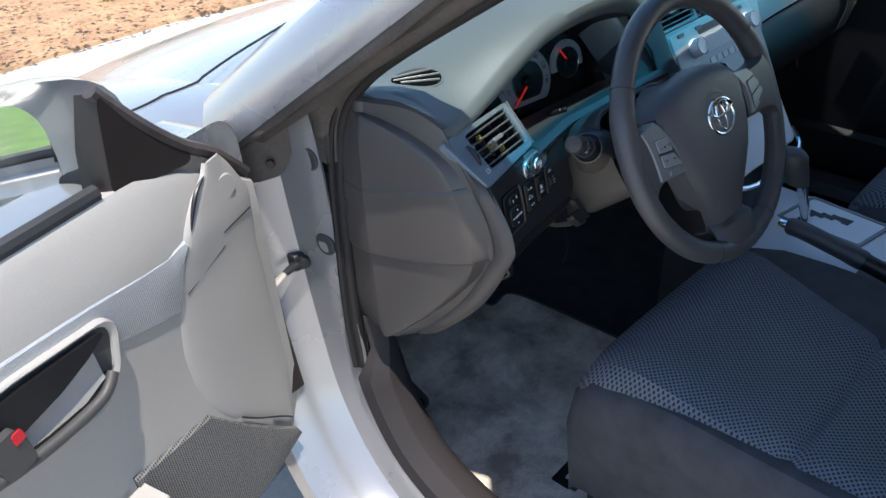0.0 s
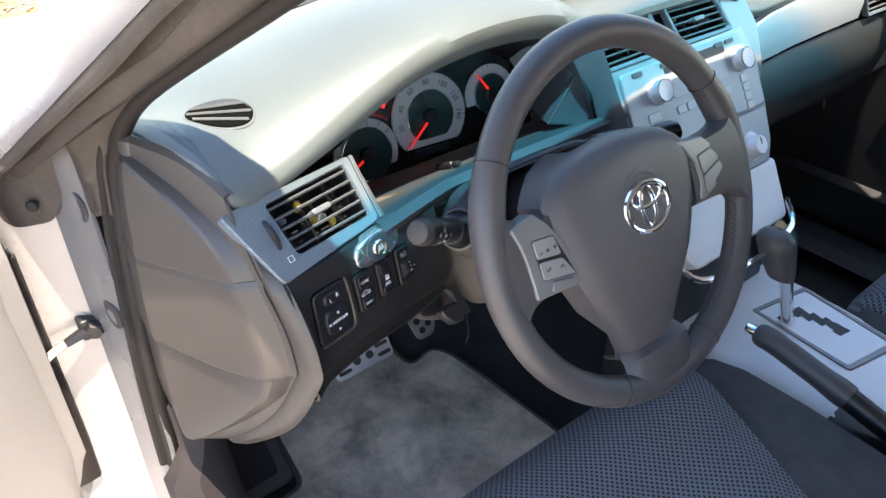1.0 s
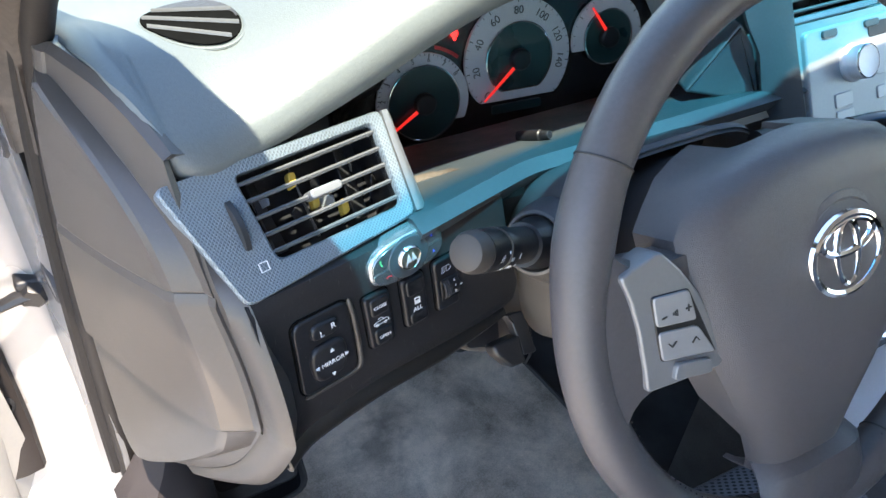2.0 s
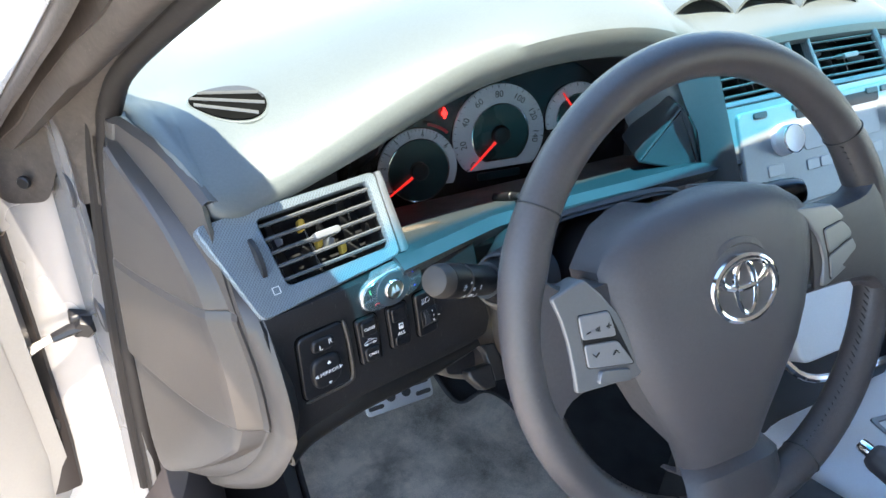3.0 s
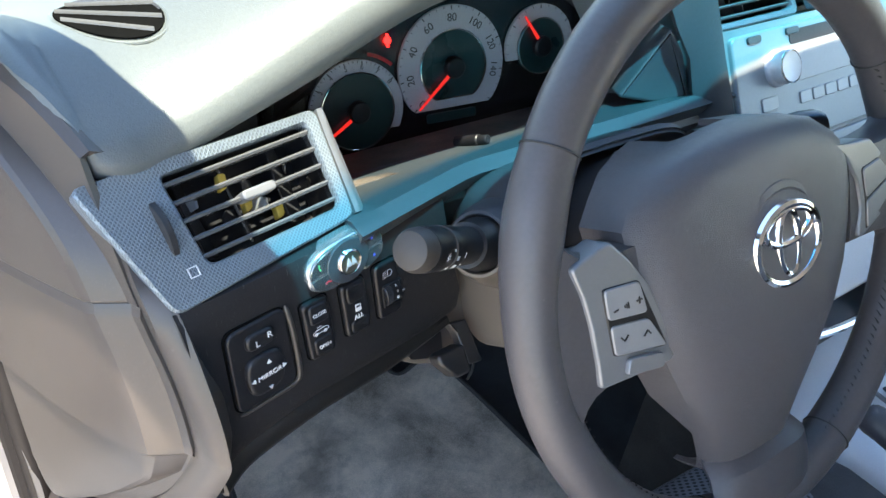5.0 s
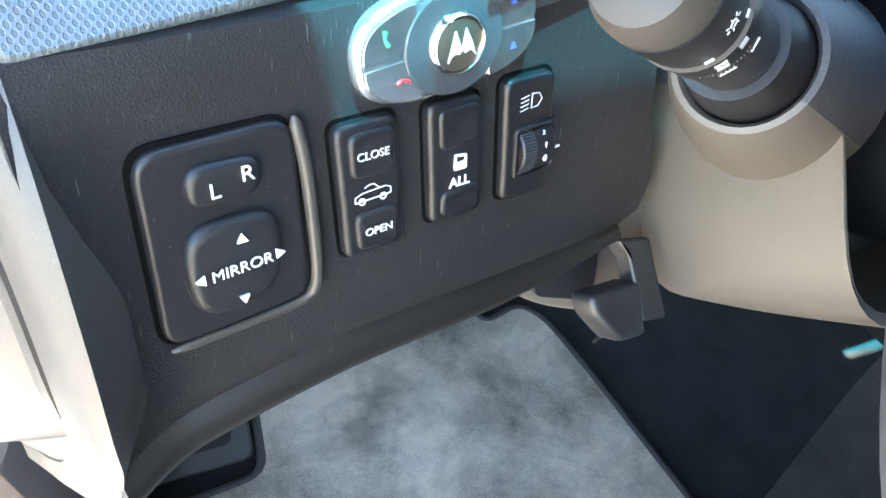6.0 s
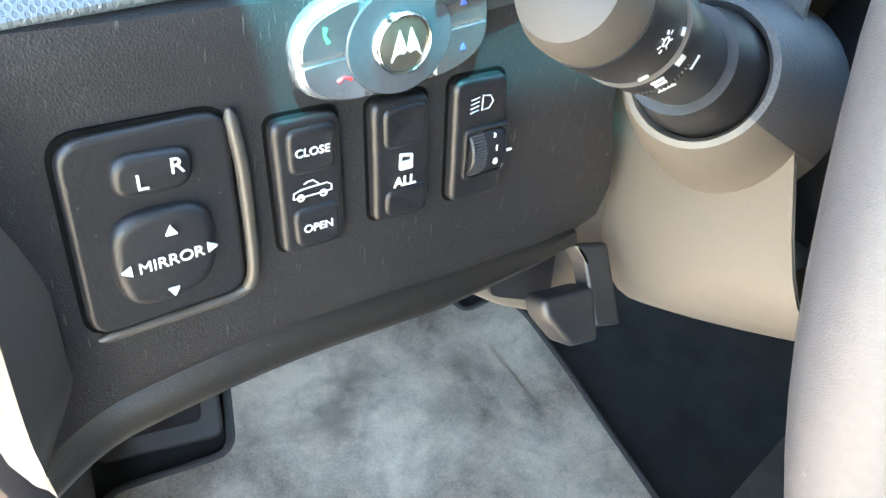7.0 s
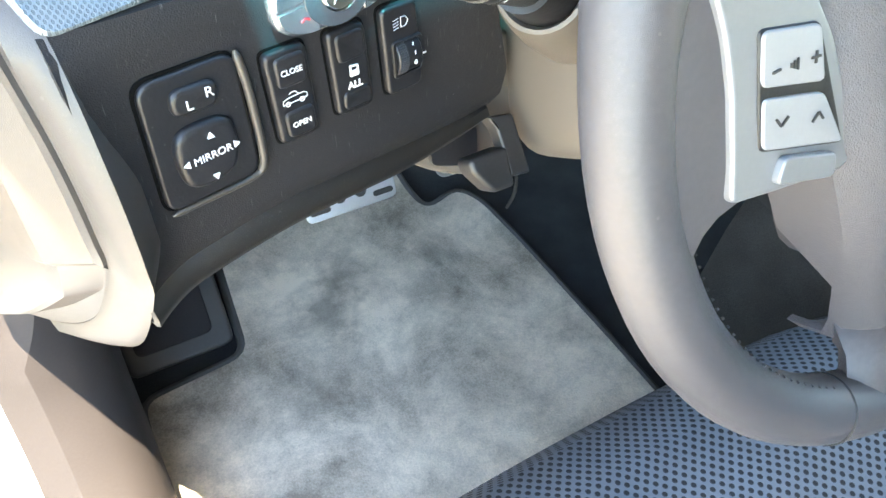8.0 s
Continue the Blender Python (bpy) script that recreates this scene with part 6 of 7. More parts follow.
part("call_button", Shape().lathe(PH(0, 0, 0.0024), PH.N, [(0.0069, -0.002), (0.0068, 0.0006), (0.0045, 0.0012), (0.0, 0.0014)], 36), BRONZE, ph, "round bronze-silver button with pale emblem")
for s in (-1, 1):
    fin = [(0.0, -0.0011), (0.0008, 0.0016), (0.0016, 0.0041), (0.0030, 0.0006), (0.0043, -0.0036), (0.0032, -0.0021), (0.0021, -0.0016), (0.0009, -0.0022)]
    part("button_emblem", Shape().prism([PH(s * u, v, 0.0041) for u, v in fin][::-s], PH.N, 0.0006), DIAL, ph, "pale two-peaked emblem")
part("key_mark", Shape().tube(PH.pts([(-0.0196, 0.0078), (-0.0200, 0.0060), (-0.0192, 0.0042)], n=0.0011), [0.0006, 0.00035, 0.0006], 6), GREENPRINT, ph, "green call sign")
part("key_mark", Shape().tube(PH.pts([(-0.0178, -0.0062), (-0.0160, -0.0053), (-0.0142, -0.0062)], n=0.0011), [0.0006, 0.00035, 0.0006], 6), REDPRINT, ph, "red hang-up sign")
for v in (0.006, -0.006):
    part("key_mark", Shape().prism(PH.pts([(0.0178, v - 0.0008), (0.0196, v - 0.0008), (0.0187, v + 0.001)], n=0.0012), PH.N, 0.0006), BLUEPRINT, ph)

# ---------- bonnet release under the fascia ----------
LEVER = mat("scuffed_dark_plastic", (0.020, 0.019, 0.020), 0.38, vary=0.3, coarse=60, fine=600, bump=0.15)
rel = thing("bonnet_release_lever", (-0.478, 0.125, 0.78), "grey bonnet release lever under the fascia", "lever")
part("arm", Shape().prism(soften([V3(-0.4725, 0.1435, 0.8085), V3(-0.4685, 0.139, 0.803), V3(-0.4670, 0.122, 0.7835), V3(-0.4545, 0.1222, 0.7815), V3(-0.4568, 0.1435, 0.8065)], 0.002), (0.1, -0.75, 0.66), 0.008, 0.0015), LEVER, rel)
part("pull", Shape().prism(soften([V3(-0.4900, 0.1300, 0.7970), V3(-0.4895, 0.1255, 0.7915), V3(-0.4798, 0.1175, 0.7805), V3(-0.4660, 0.1185, 0.7795), V3(-0.4655, 0.1320, 0.7960)], 0.003), (0.1, -0.80, 0.60), 0.012, 0.0025), LEVER, rel, "scuffed grey pull")
part("bracket", Shape().prism(soften([V3(-0.53, 0.165, 0.790), V3(-0.49, 0.155, 0.765), V3(-0.452, 0.150, 0.752), V3(-0.445, 0.155, 0.80), V3(-0.445, 0.165, 0.84), V3(-0.53, 0.170, 0.84)], 0.01), (0, -0.98, 0.2), 0.03, 0.003), SHROUD, rel, "grey lower dash panel behind the lever")
part("lever_recess", Shape().prism(soften([V3(-0.500, 0.1535, 0.792), V3(-0.498, 0.151, 0.778), V3(-0.470, 0.148, 0.770), V3(-0.472, 0.152, 0.797)], 0.004), (0, -0.98, 0.2), 0.003, 0.0005), BLACK, rel, "dark recess behind the pull")

# ---------- pedals, mat, footrest ----------
mat_poly = [(-0.69, 0.10), (-0.69, 0.27), (-0.683, 0.375), (-0.565, 0.385), (-0.553, 0.50), (-0.545, 0.585), (-0.42, 0.60), (-0.30, 0.585), (-0.288, 0.51), (-0.275, 0.487), (-0.225, 0.500), (-0.198, 0.475), (-0.188, 0.40), (-0.176, 0.22), (-0.168, 0.05), (-0.20, -0.02), (-0.64, -0.02)]
fm = thing("floor_mat", (-0.42, 0.25, 0.305), "worn grey carpet floor mat with dark stains", "floor mat")
outline = soften([V3(x, y, 0.318 + max(0, y - 0.47) * 0.45) for x, y in reversed(mat_poly)], 0.02, 4)
mp_ = Shape()
mp_.prism(outline, (0, 0, 1), 0.012, 0.004)
part("carpet_top", mp_, MAT, fm, "grey stained carpet pile")
edge = [p + V3(0, 0, -0.004) for p in outline]
part("binding", Shape().tube(edge, 0.0055, 8, True), mat("grey_binding", (0.09, 0.087, 0.085), 0.9, vary=0.2, coarse=30, fine=500, bump=0.5), fm, "grey stitched edge binding")
tag_p = Plane((-0.487, 0.090, 0.3195), (0.97, 0.05, 0), (0, 1, 0))
tagob = part("label_patch", Shape().prism(tag_p.pts(rrect(0.13, 0.036, 0.003, 2)), (0, 0, 1), 0.002, 0.0006), BLACK, fm, "black woven label with a pale mark")
for k, (u, w, h) in enumerate(((-0.042, 0.014, 0.020), (-0.022, 0.013, 0.013), (-0.006, 0.005, 0.020), (0.010, 0.014, 0.013), (0.028, 0.010, 0.013), (0.044, 0.013, 0.013))):
    part("label_bar", Shape().prism(tag_p.pts(rrect(w, h * 0.28, 0.001, 2), u, -0.002, 0.0012), (0, 0, 1), 0.001), WHITE, tagob)
fr = thing("footrest", (-0.62, 0.45, 0.30), "black moulded footrest pad beside the mat", "footrest")
part("pad", Shape().prism(soften([V3(-0.685, 0.40, 0.325), V3(-0.570, 0.40, 0.325), V3(-0.562, 0.56, 0.43), V3(-0.685, 0.56, 0.43)], 0.012), (0, -0.54, 0.84), 0.02, 0.004), DOORDARK, fr)
part("tread", Shape().prism(soften([V3(-0.672, 0.415, 0.3365), V3(-0.588, 0.415, 0.3365), V3(-0.582, 0.545, 0.4235), V3(-0.672, 0.545, 0.4235)], 0.010), (0, -0.54, 0.84), 0.004, 0.0015), KICK, fr, "worn grey tread of the footrest")


def pedal(name, P, outline_uv, slots, holes, label, armto):
    t = thing(name, tuple(P(0, 0, -0.02)), label, "pedal", "pedals")
    o = soften([P(u, v) for u, v in outline_uv], 0.008)
    part("plate", Shape().prism(o, P.N, 0.006, 0.0015), ALU, t, "drilled aluminium pedal plate")
    for u, v, r in holes:
        part("stud", Shape().lathe(P(u, v, 0.0), P.N, [(r, -0.002), (r, 0.0006), (r * 0.75, 0.0009), (0, 0.0004)], 16), RUBBER, t, "black rubber stud")
    for u, v, w in slots:
        part("slot", Shape().prism(P.pts(rrect(w, 0.006, 0.0028, 3), u, v, 0.0008), P.N, 0.002, 0.0003), RUBBER, t)
    part("arm", Shape().tube([P(0, 0.01, -0.012), Vector(armto)], 0.008, 8), BLACK, t)
    return t


BP = Plane((-0.428, 0.405, 0.498), (0.985, -0.10, 0.12), (0, 0.55, 0.83))
pedal("brake_pedal", BP, [(-0.050, -0.022), (0.048, -0.022), (0.050, 0.022), (-0.048, 0.022)], [(-0.034, -0.012, 0.022), (-0.034, 0.003, 0.022), (0.034, -0.012, 0.022), (0.034, 0.003, 0.022), (0.034, 0.017, 0.022), (-0.034, 0.017, 0.022)], [(-0.011, -0.004, 0.0065), (0.011, -0.004, 0.0065), (0.0, 0.015, 0.006)], "aluminium brake pedal with black slots and studs", (-0.42, 0.5, 0.78))
AP = Plane((-0.274, 0.46, 0.455), (0.99, -0.05, 0.08), (0.05, 0.5, 0.86))
pedal("accelerator_pedal", AP, [(-0.018, -0.034), (0.010, -0.036), (0.022, -0.022), (0.026, 0.05), (-0.026, 0.05), (-0.024, 0.0)], [], [(-0.006, -0.020, 0.006), (0.009, -0.013, 0.006), (-0.010, -0.002, 0.006), (0.007, 0.006, 0.006), (-0.012, 0.016, 0.006), (0.008, 0.025, 0.006)], "aluminium accelerator pedal with round holes", (-0.28, 0.58, 0.75))
part("dangling_wire", Shape().tube(cr([(-0.39, 0.24, 0.75), (-0.375, 0.22, 0.66), (-0.36, 0.24, 0.60)], 12), 0.0015, 5), BLACK, dash, "thin black wire under the dash")

# ---------- centre stack ----------
SP = Plane((-0.036, 0.172, 0.916), (1, 0, 0), (0, 0.51, 0.86))
stack = thing("centre_stack", (-0.036, 0.15, 0.77), "silver-blue centre stack with radio and heater controls", "centre stack")
prof = [(0.118, -0.175, 0.100, -0.045), (0.108, -0.172, 0.098, -0.045), (0.0485, -0.152, 0.120, -0.045), (0.0465, -0.152, 0.120, 0.0), (0.0, -0.146, 0.134, 0.0), (-0.06, -0.142, 0.130, 0.0), (-0.12, -0.132, 0.117, 0.0), (-0.140, -0.122, 0.105, 0.0)]
part("housing", Shape().sheet([[SP(l - 0.014, v, -0.12), SP(l - 0.010, v, -0.02 + d), SP(l - 0.004, v, -0.003 + d), SP(l, v, d), SP(l * 0.5 + r * 0.5, v, 0.001 + d), SP(r, v, d), SP(r + 0.004, v, -0.003 + d), SP(r + 0.010, v, -0.02 + d), SP(r + 0.014, v, -0.12)] for v, l, r, d in prof], -0.004), STACK, stack, "blue-grey stack housing")
RADIOKEY = mat("radio_key_plastic", (0.34, 0.375, 0.395), 0.34, 0.25, vary=0.05, coarse=12, fine=500, bump=0.04)
radio = thing("radio", tuple(SP(0, -0.062, 0)), "silver car radio with two round knobs and a display", "radio")
part("faceplate", Shape().prism(soften(SP.pts([(-0.137, 0.040), (-0.139, -0.062), (0.124, -0.062), (0.124, -0.02), (0.104, 0.042)], n=0.0045), 0.008), SP.N, 0.008, 0.002), STACK, radio, "blue-silver faceplate")
for u in (-0.083, 0.090):
    kn = part("knob", Shape().lathe(SP(u, 0.006, 0.004), SP.N, [(0.0160, -0.002), (0.0160, 0.003), (0.0142, 0.005), (0.0142, 0.013), (0.0130, 0.016), (0.0110, 0.0155), (0.0, 0.0152)], 36), SMOOTH_SILVER, radio, "round silver knob")
    part("knob_ring", Shape().tube([SP(u + 0.0136 * math.cos(a), 0.006 + 0.0136 * math.sin(a), 0.0192) for a in [2 * math.pi * k / 36 for k in range(36)]], 0.0008, 6, True), CHROME, kn)
part("disc_slot", Shape().prism(SP.pts(rrect(0.125, 0.012, 0.003, 3), 0.003, 0.029, 0.0052), SP.N, 0.002, 0.0004), BLACK, radio, "black disc slot")
part("display", Shape().prism(SP.pts(rrect(0.115, 0.028, 0.004, 3), 0.003, 0.004, 0.0056), SP.N, 0.003, 0.0006), mat("display_grey", (0.42, 0.46, 0.46), 0.15, vary=0.05, coarse=20, fine=300, bump=0.0), radio, "pale grey display")
for k in range(6):
    part("preset_button", Shape().prism(SP.pts(rrect(0.0175, 0.011, 0.002, 3), -0.046 + 0.0195 * k, -0.025, 0.0058), SP.N, 0.004, 0.0008), RADIOKEY, radio)
for k in range(4):
    part("side_button", Shape().prism(SP.pts(rrect(0.014, 0.011, 0.002, 3), 0.090, -0.018 - 0.0125 * k, 0.0058), SP.N, 0.004, 0.0008), RADIOKEY, radio)
for k in range(3):
    part("side_button", Shape().prism(SP.pts(rrect(0.022, 0.012, 0.002, 3), -0.098, -0.022 - 0.0145 * k, 0.0058), SP.N, 0.004, 0.0008), RADIOKEY, radio)
for k, u in enumerate((-0.118, -0.060, 0.060, 0.085)):
    part("top_button", Shape().prism(SP.pts(rrect(0.018, 0.006, 0.002, 3), u * 0.92, 0.0345, 0.0065), SP.N, 0.003, 0.0006), TEAL, radio)
heat = thing("heater_panel", tuple(SP(0, -0.135, 0)), "silver heater panel with round knobs", "heater controls")
part("panel", Shape().prism(soften(SP.pts([(-0.138, -0.065), (-0.118, -0.138), (0.096, -0.138), (0.116, -0.115), (0.123, -0.065)], n=0.004), 0.01), SP.N, 0.008, 0.002), STACK, heat)
for u in (-0.088, -0.004, 0.072):
    kn = part("knob", Shape().lathe(SP(u, -0.110, 0.003), SP.N, [(0.020, -0.002), (0.020, 0.001), (0.016, 0.002), (0.0145, 0.004), (0.0135, 0.014), (0.0115, 0.016), (0.0, 0.016)], 32), SMOOTH_SILVER, heat, "round silver heater knob")
    part("knob_mark", Shape().prism(SP.pts(rrect(0.0016, 0.009, 0.0006, 2), u, -0.104, 0.0196), SP.N, 0.0008), INK, kn)
air_vent("air_vent", SP, [(-0.168, 0.101), (-0.050, 0.104), (-0.036, 0.048), (-0.150, 0.047)], [(-0.161, 0.096), (-0.056, 0.0985), (-0.043, 0.0535), (-0.147, 0.0525)], "dark centre air vent with silver surround", 5, None, 6)
air_vent("air_vent", SP, [(-0.026, 0.104), (0.082, 0.101), (0.101, 0.047), (-0.010, 0.048)], [(-0.020, 0.0985), (0.076, 0.0965), (0.095, 0.0525), (-0.003, 0.0535)], "dark centre air vent with silver surround", 5, None, 6)
tray = thing("ashtray_panel", (-0.03, 0.08, 0.74), "pale panel with chrome lip under the heater controls", "ashtray")
part("door", Shape().prism(soften([V3(-0.15, 0.105, 0.795), V3(-0.135, 0.055, 0.725), V3(0.075, 0.055, 0.725), V3(0.09, 0.105, 0.795)], 0.012), (0, -0.82, 0.57), 0.02, 0.004), CONSOLE, tray, "pale silver ashtray door")
part("chrome_lip", Shape().tube(cr([(-0.158, 0.075, 0.735), (-0.13, 0.045, 0.714), (-0.03, 0.035, 0.708), (0.07, 0.045, 0.714), (0.098, 0.075, 0.735)], 24), 0.0045, 8), CHROME, tray, "chrome lip")
part("recess", Shape().box((-0.15, 0.075, 0.60), (0.09, 0.20, 0.72), 0.01), BLACK, tray, "black storage recess")

# hooded gauge pods on the pad
for k, (x, y) in enumerate(((-0.172, 0.266), (-0.086, 0.264), (0.0, 0.258))):
    pod = thing("dash_pod", (x, y, 1.005), "small hooded pod with dark face on the dash top", "dash pod", "pods on the dash top")
    rows = []
    for i in range(9):
        s = i / 8
        r = 0.048 * (1 - 0.35 * s * s)
        rows.append([V3(x + r * math.cos(math.pi * j / 14) * (1 - 0.25 * s), y - 0.012 + 0.085 * s + 0.012 * math.sin(math.pi * j / 14) * (1 - s), 1.004 + 0.036 * math.sin(math.pi * j / 14) * math.sqrt(max(0.0, 1 - s ** 2.2)) - 0.004 * s) for j in range(15)])
    part("hood", Shape().sheet(rows, 0.003), PAD, pod, "grey hood")
    part("face", Shape().prism([V3(x + 0.0425 * math.cos(math.pi * j / 12), y + 0.030 + 0.006 * math.sin(math.pi * j / 12), 1.005 + 0.029 * math.sin(math.pi * j / 12)) for j in range(13)], (0, -0.95, 0.3), 0.004), GLOSS, pod, "dark glossy face")

# passenger side of the dash
for nm, rows, material, lab in (
    ("passenger_trim", [[V3(x, 0.232 + d, z) for z, d in ((zt, 0.006), (zt - 0.004, -0.004), ((zt + zb) / 2, -0.010), (zb + 0.004, -0.008), (zb, 0.004))] for x, zt, zb in ((0.155, 0.905, 0.868), (0.175, 0.928, 0.860), (0.22, 0.940, 0.863), (0.30, 0.946, 0.868), (0.40, 0.943, 0.870), (0.48, 0.936, 0.870), (0.505, 0.932, 0.870))], SMOOTH_SILVER, "silver trim panel"),
    ("glovebox_face", [[V3(x, 0.228 + d, z) for z, d in ((zb - 0.003, 0.0), (zb - 0.02, -0.010), (0.80, -0.016), (0.745, -0.004), (0.70, 0.03), (0.685, 0.09))] for x, zb in ((0.105, 0.868), (0.155, 0.866), (0.22, 0.862), (0.30, 0.867), (0.40, 0.869), (0.50, 0.869), (0.64, 0.862))], GLOVE, "dark grey glovebox face"),
    ("dash_end_strip", [[V3(x, 0.226 + d, z) for z, d in ((0.938, 0.0), (0.89, -0.008), (0.80, -0.016), (0.745, -0.002), (0.71, 0.03))] for x in (0.645, 0.66, 0.685, 0.70)], BEIGE, "pale end strip of the dash"),
    ("pad_cheek", [[V3(x, y, z) for z, y in ((0.995 - 0.25 * max(0, x - 0.07), 0.228), (0.95, 0.200), (0.90, 0.178), (0.84, 0.17), (0.78, 0.18))] for x in (0.065, 0.085, 0.10, 0.115, 0.13)], STACK, "blue-grey cheek beside the stack")):
    part(nm, Shape().sheet(rows, 0.004), material, dash, lab)
PV = Plane((0.56, 0.226, 0.897), (0.99, 0.05, 0), (0, 0.2, 0.97))
air_vent("air_vent", PV, [(-0.055, 0.038), (0.060, 0.036), (0.082, -0.030), (-0.030, -0.026)], [(-0.047, 0.033), (0.053, 0.031), (0.072, -0.025), (-0.024, -0.021)], "silver-framed passenger air vent with dark slats", 5, None, 3)

# ---------- console ----------
con = thing("centre_console", (-0.01, -0.15, 0.31), "pale silver centre console between the seats", "console")
crow = []
for y, z in ((0.17, 0.612), (0.10, 0.608), (0.05, 0.606), (-0.05, 0.603), (-0.14, 0.600), (-0.25, 0.598), (-0.45, 0.600), (-0.75, 0.600)):
    crow.append([V3(-0.138, y, 0.33), V3(-0.132, y, z - 0.06), V3(-0.124, y, z - 0.02), V3(-0.112, y, z - 0.003), V3(-0.10, y, z), V3(0.0, y, z), V3(0.094, y, z), V3(0.106, y, z - 0.004), V3(0.112, y, z - 0.03), V3(0.115, y, 0.33)])
part("body", Shape().sheet(crow, 0.004).prism([p for p in crow[0]], (0, 1, 0), 0.002), CONSOLE, con, "pale silver console body")
part("side_panel", Shape().sheet([[V3(-0.142, y, 0.33), V3(-0.138, y, z - 0.07), V3(-0.131, y, z - 0.022)] for y, z in ((0.17, 0.61), (0.0, 0.603), (-0.4, 0.6), (-0.75, 0.6))], 0.003), CARPET, con, "black carpeted side panel")
CP = Plane((0.040, -0.055, 0.6045), (0.985, -0.17, 0), (0.17, 0.985, 0.02))
gp = part("gear_plate", Shape().rim(CP.pts(soften([Vector(p) for p in ((-0.060, 0.078), (0.050, 0.078), (0.060, -0.070), (-0.040, -0.070))], 0.006), n=0.005), CP.pts(soften([Vector(p) for p in ((-0.053, 0.071), (0.044, 0.071), (0.053, -0.063), (-0.034, -0.063))], 0.005), n=0.005), CP.N, 0.008, 0.001), PODSILVER, con, "grey frame of the gear plate")
part("gate_panel", Shape().prism(soften(CP.pts([(-0.052, 0.070), (-0.034, -0.062), (0.052, -0.062), (0.043, 0.070)], n=0.0038), 0.004), CP.N, 0.006, 0.0008), CONSOLE, gp, "pale silver gate panel")
zig = [(-0.010, 0.052), (0.012, 0.052), (0.012, 0.030), (0.020, 0.030), (0.020, 0.012), (0.028, 0.012), (0.028, -0.004), (0.030, -0.004), (0.034, -0.030), (0.012, -0.030), (0.010, -0.016), (0.014, -0.016), (0.014, 0.000), (0.006, 0.000), (0.006, 0.018), (-0.002, 0.018), (-0.002, 0.034), (-0.010, 0.034)]
gate = Shape()
zig = [(u * 0.95 - 0.006, v * 0.85 + 0.006) for u, v in zig]
g0 = gate.add(CP.pts(zig[::-1], n=0.0046))
gate.f.append(list(range(g0, g0 + len(zig))))
g1 = gate.add(CP.pts(zig[::-1], n=0.0040))
gate.f.append(list(reversed(range(g1, g1 + len(zig)))))
for k in range(len(zig)):
    gate.f.append([g0 + k, g0 + (k + 1) % len(zig), g1 + (k + 1) % len(zig), g1 + k])
part("gate_slot", gate, BLACK, gp, "black stepped gate slot")
part("release_button", Shape().prism(CP.pts(rrect(0.014, 0.008, 0.002, 3), -0.034, 0.045, 0.0055), CP.N, 0.003, 0.0008), TEAL, gp)
part("cup_holder", Shape().prism(soften([V3(0.045, -0.15, 0.6035), V3(0.045, -0.42, 0.6035), V3(0.095, -0.42, 0.6035), V3(0.095, -0.15, 0.6035)], 0.012), (0, 0, 1), 0.003, 0.0008), BLACK, con, "black open storage tray")
part("tray_lid_edge", Shape().prism(soften([V3(0.012, -0.155, 0.618), V3(0.012, -0.44, 0.618), V3(0.040, -0.44, 0.618), V3(0.040, -0.155, 0.618)], 0.003), (0, 0, 1), 0.018, 0.002), BEIGE, con, "tan-grey folded tray lid")
part("brake_well", Shape().prism(soften([V3(-0.122, -0.14, 0.6035), V3(-0.122, -0.40, 0.6045), V3(-0.062, -0.40, 0.6045), V3(-0.062, -0.14, 0.6045)], 0.015), (0, 0, 1), 0.004, 0.0008), BLACK, con, "black handbrake well")
gl = thing("gear_lever", (0.012, -0.012, 0.605), "automatic gear lever with black leather knob on a chrome stem", "gear lever")
part("stem", Shape().tube([(0.014, -0.016, 0.600), (0.008, -0.004, 0.65), (0.004, 0.006, 0.69)], [0.010, 0.0085, 0.0095], 14), CHROME, gl, "chrome stem")
ax = V3(-0.03, 0.30, 0.95).normalized()
base = V3(0.003, 0.008, 0.678)
kn = Shape().grid([[base + ax * h + V3(w * math.cos(t), d * math.sin(t) + off, 0) for t in [2 * math.pi * k / 24 for k in range(24)]] for h, w, d, off in ((0.0, 0.006, 0.008, 0.002), (0.001, 0.0155, 0.019, 0.002), (0.010, 0.0175, 0.022, 0.003), (0.028, 0.0195, 0.026, 0.005), (0.045, 0.0205, 0.0285, 0.006), (0.056, 0.0195, 0.027, 0.004), (0.064, 0.015, 0.021, 0.002), (0.068, 0.008, 0.011, 0.001), (0.069, 0.001, 0.001, 0.0))], False, True)
part("knob", kn, LEATHER, gl, "black leather knob")
hb = thing("handbrake", (-0.09, -0.19, 0.61), "black handbrake lever with chrome release button", "handbrake")
part("grip", Shape().tube(cr([(-0.093, -0.022, 0.652), (-0.092, -0.05, 0.651), (-0.091, -0.10, 0.642), (-0.090, -0.15, 0.633)], 16), [0.0115, 0.014] + [0.0152] * 10 + [0.0158, 0.0168, 0.0168, 0.016], 18), LEATHER, hb, "black ribbed grip")
part("lever_base", Shape().tube(cr([(-0.090, -0.148, 0.633), (-0.089, -0.20, 0.622), (-0.088, -0.30, 0.605)], 10), 0.0145, 14), BLACK, hb)
part("release_button", Shape().lathe((-0.0935, -0.020, 0.6525), (-0.05, 0.98, 0.1), [(0.0075, -0.004), (0.0075, 0.008), (0.0065, 0.012), (0.0, 0.013)], 20), CHROME, hb, "chrome release button")


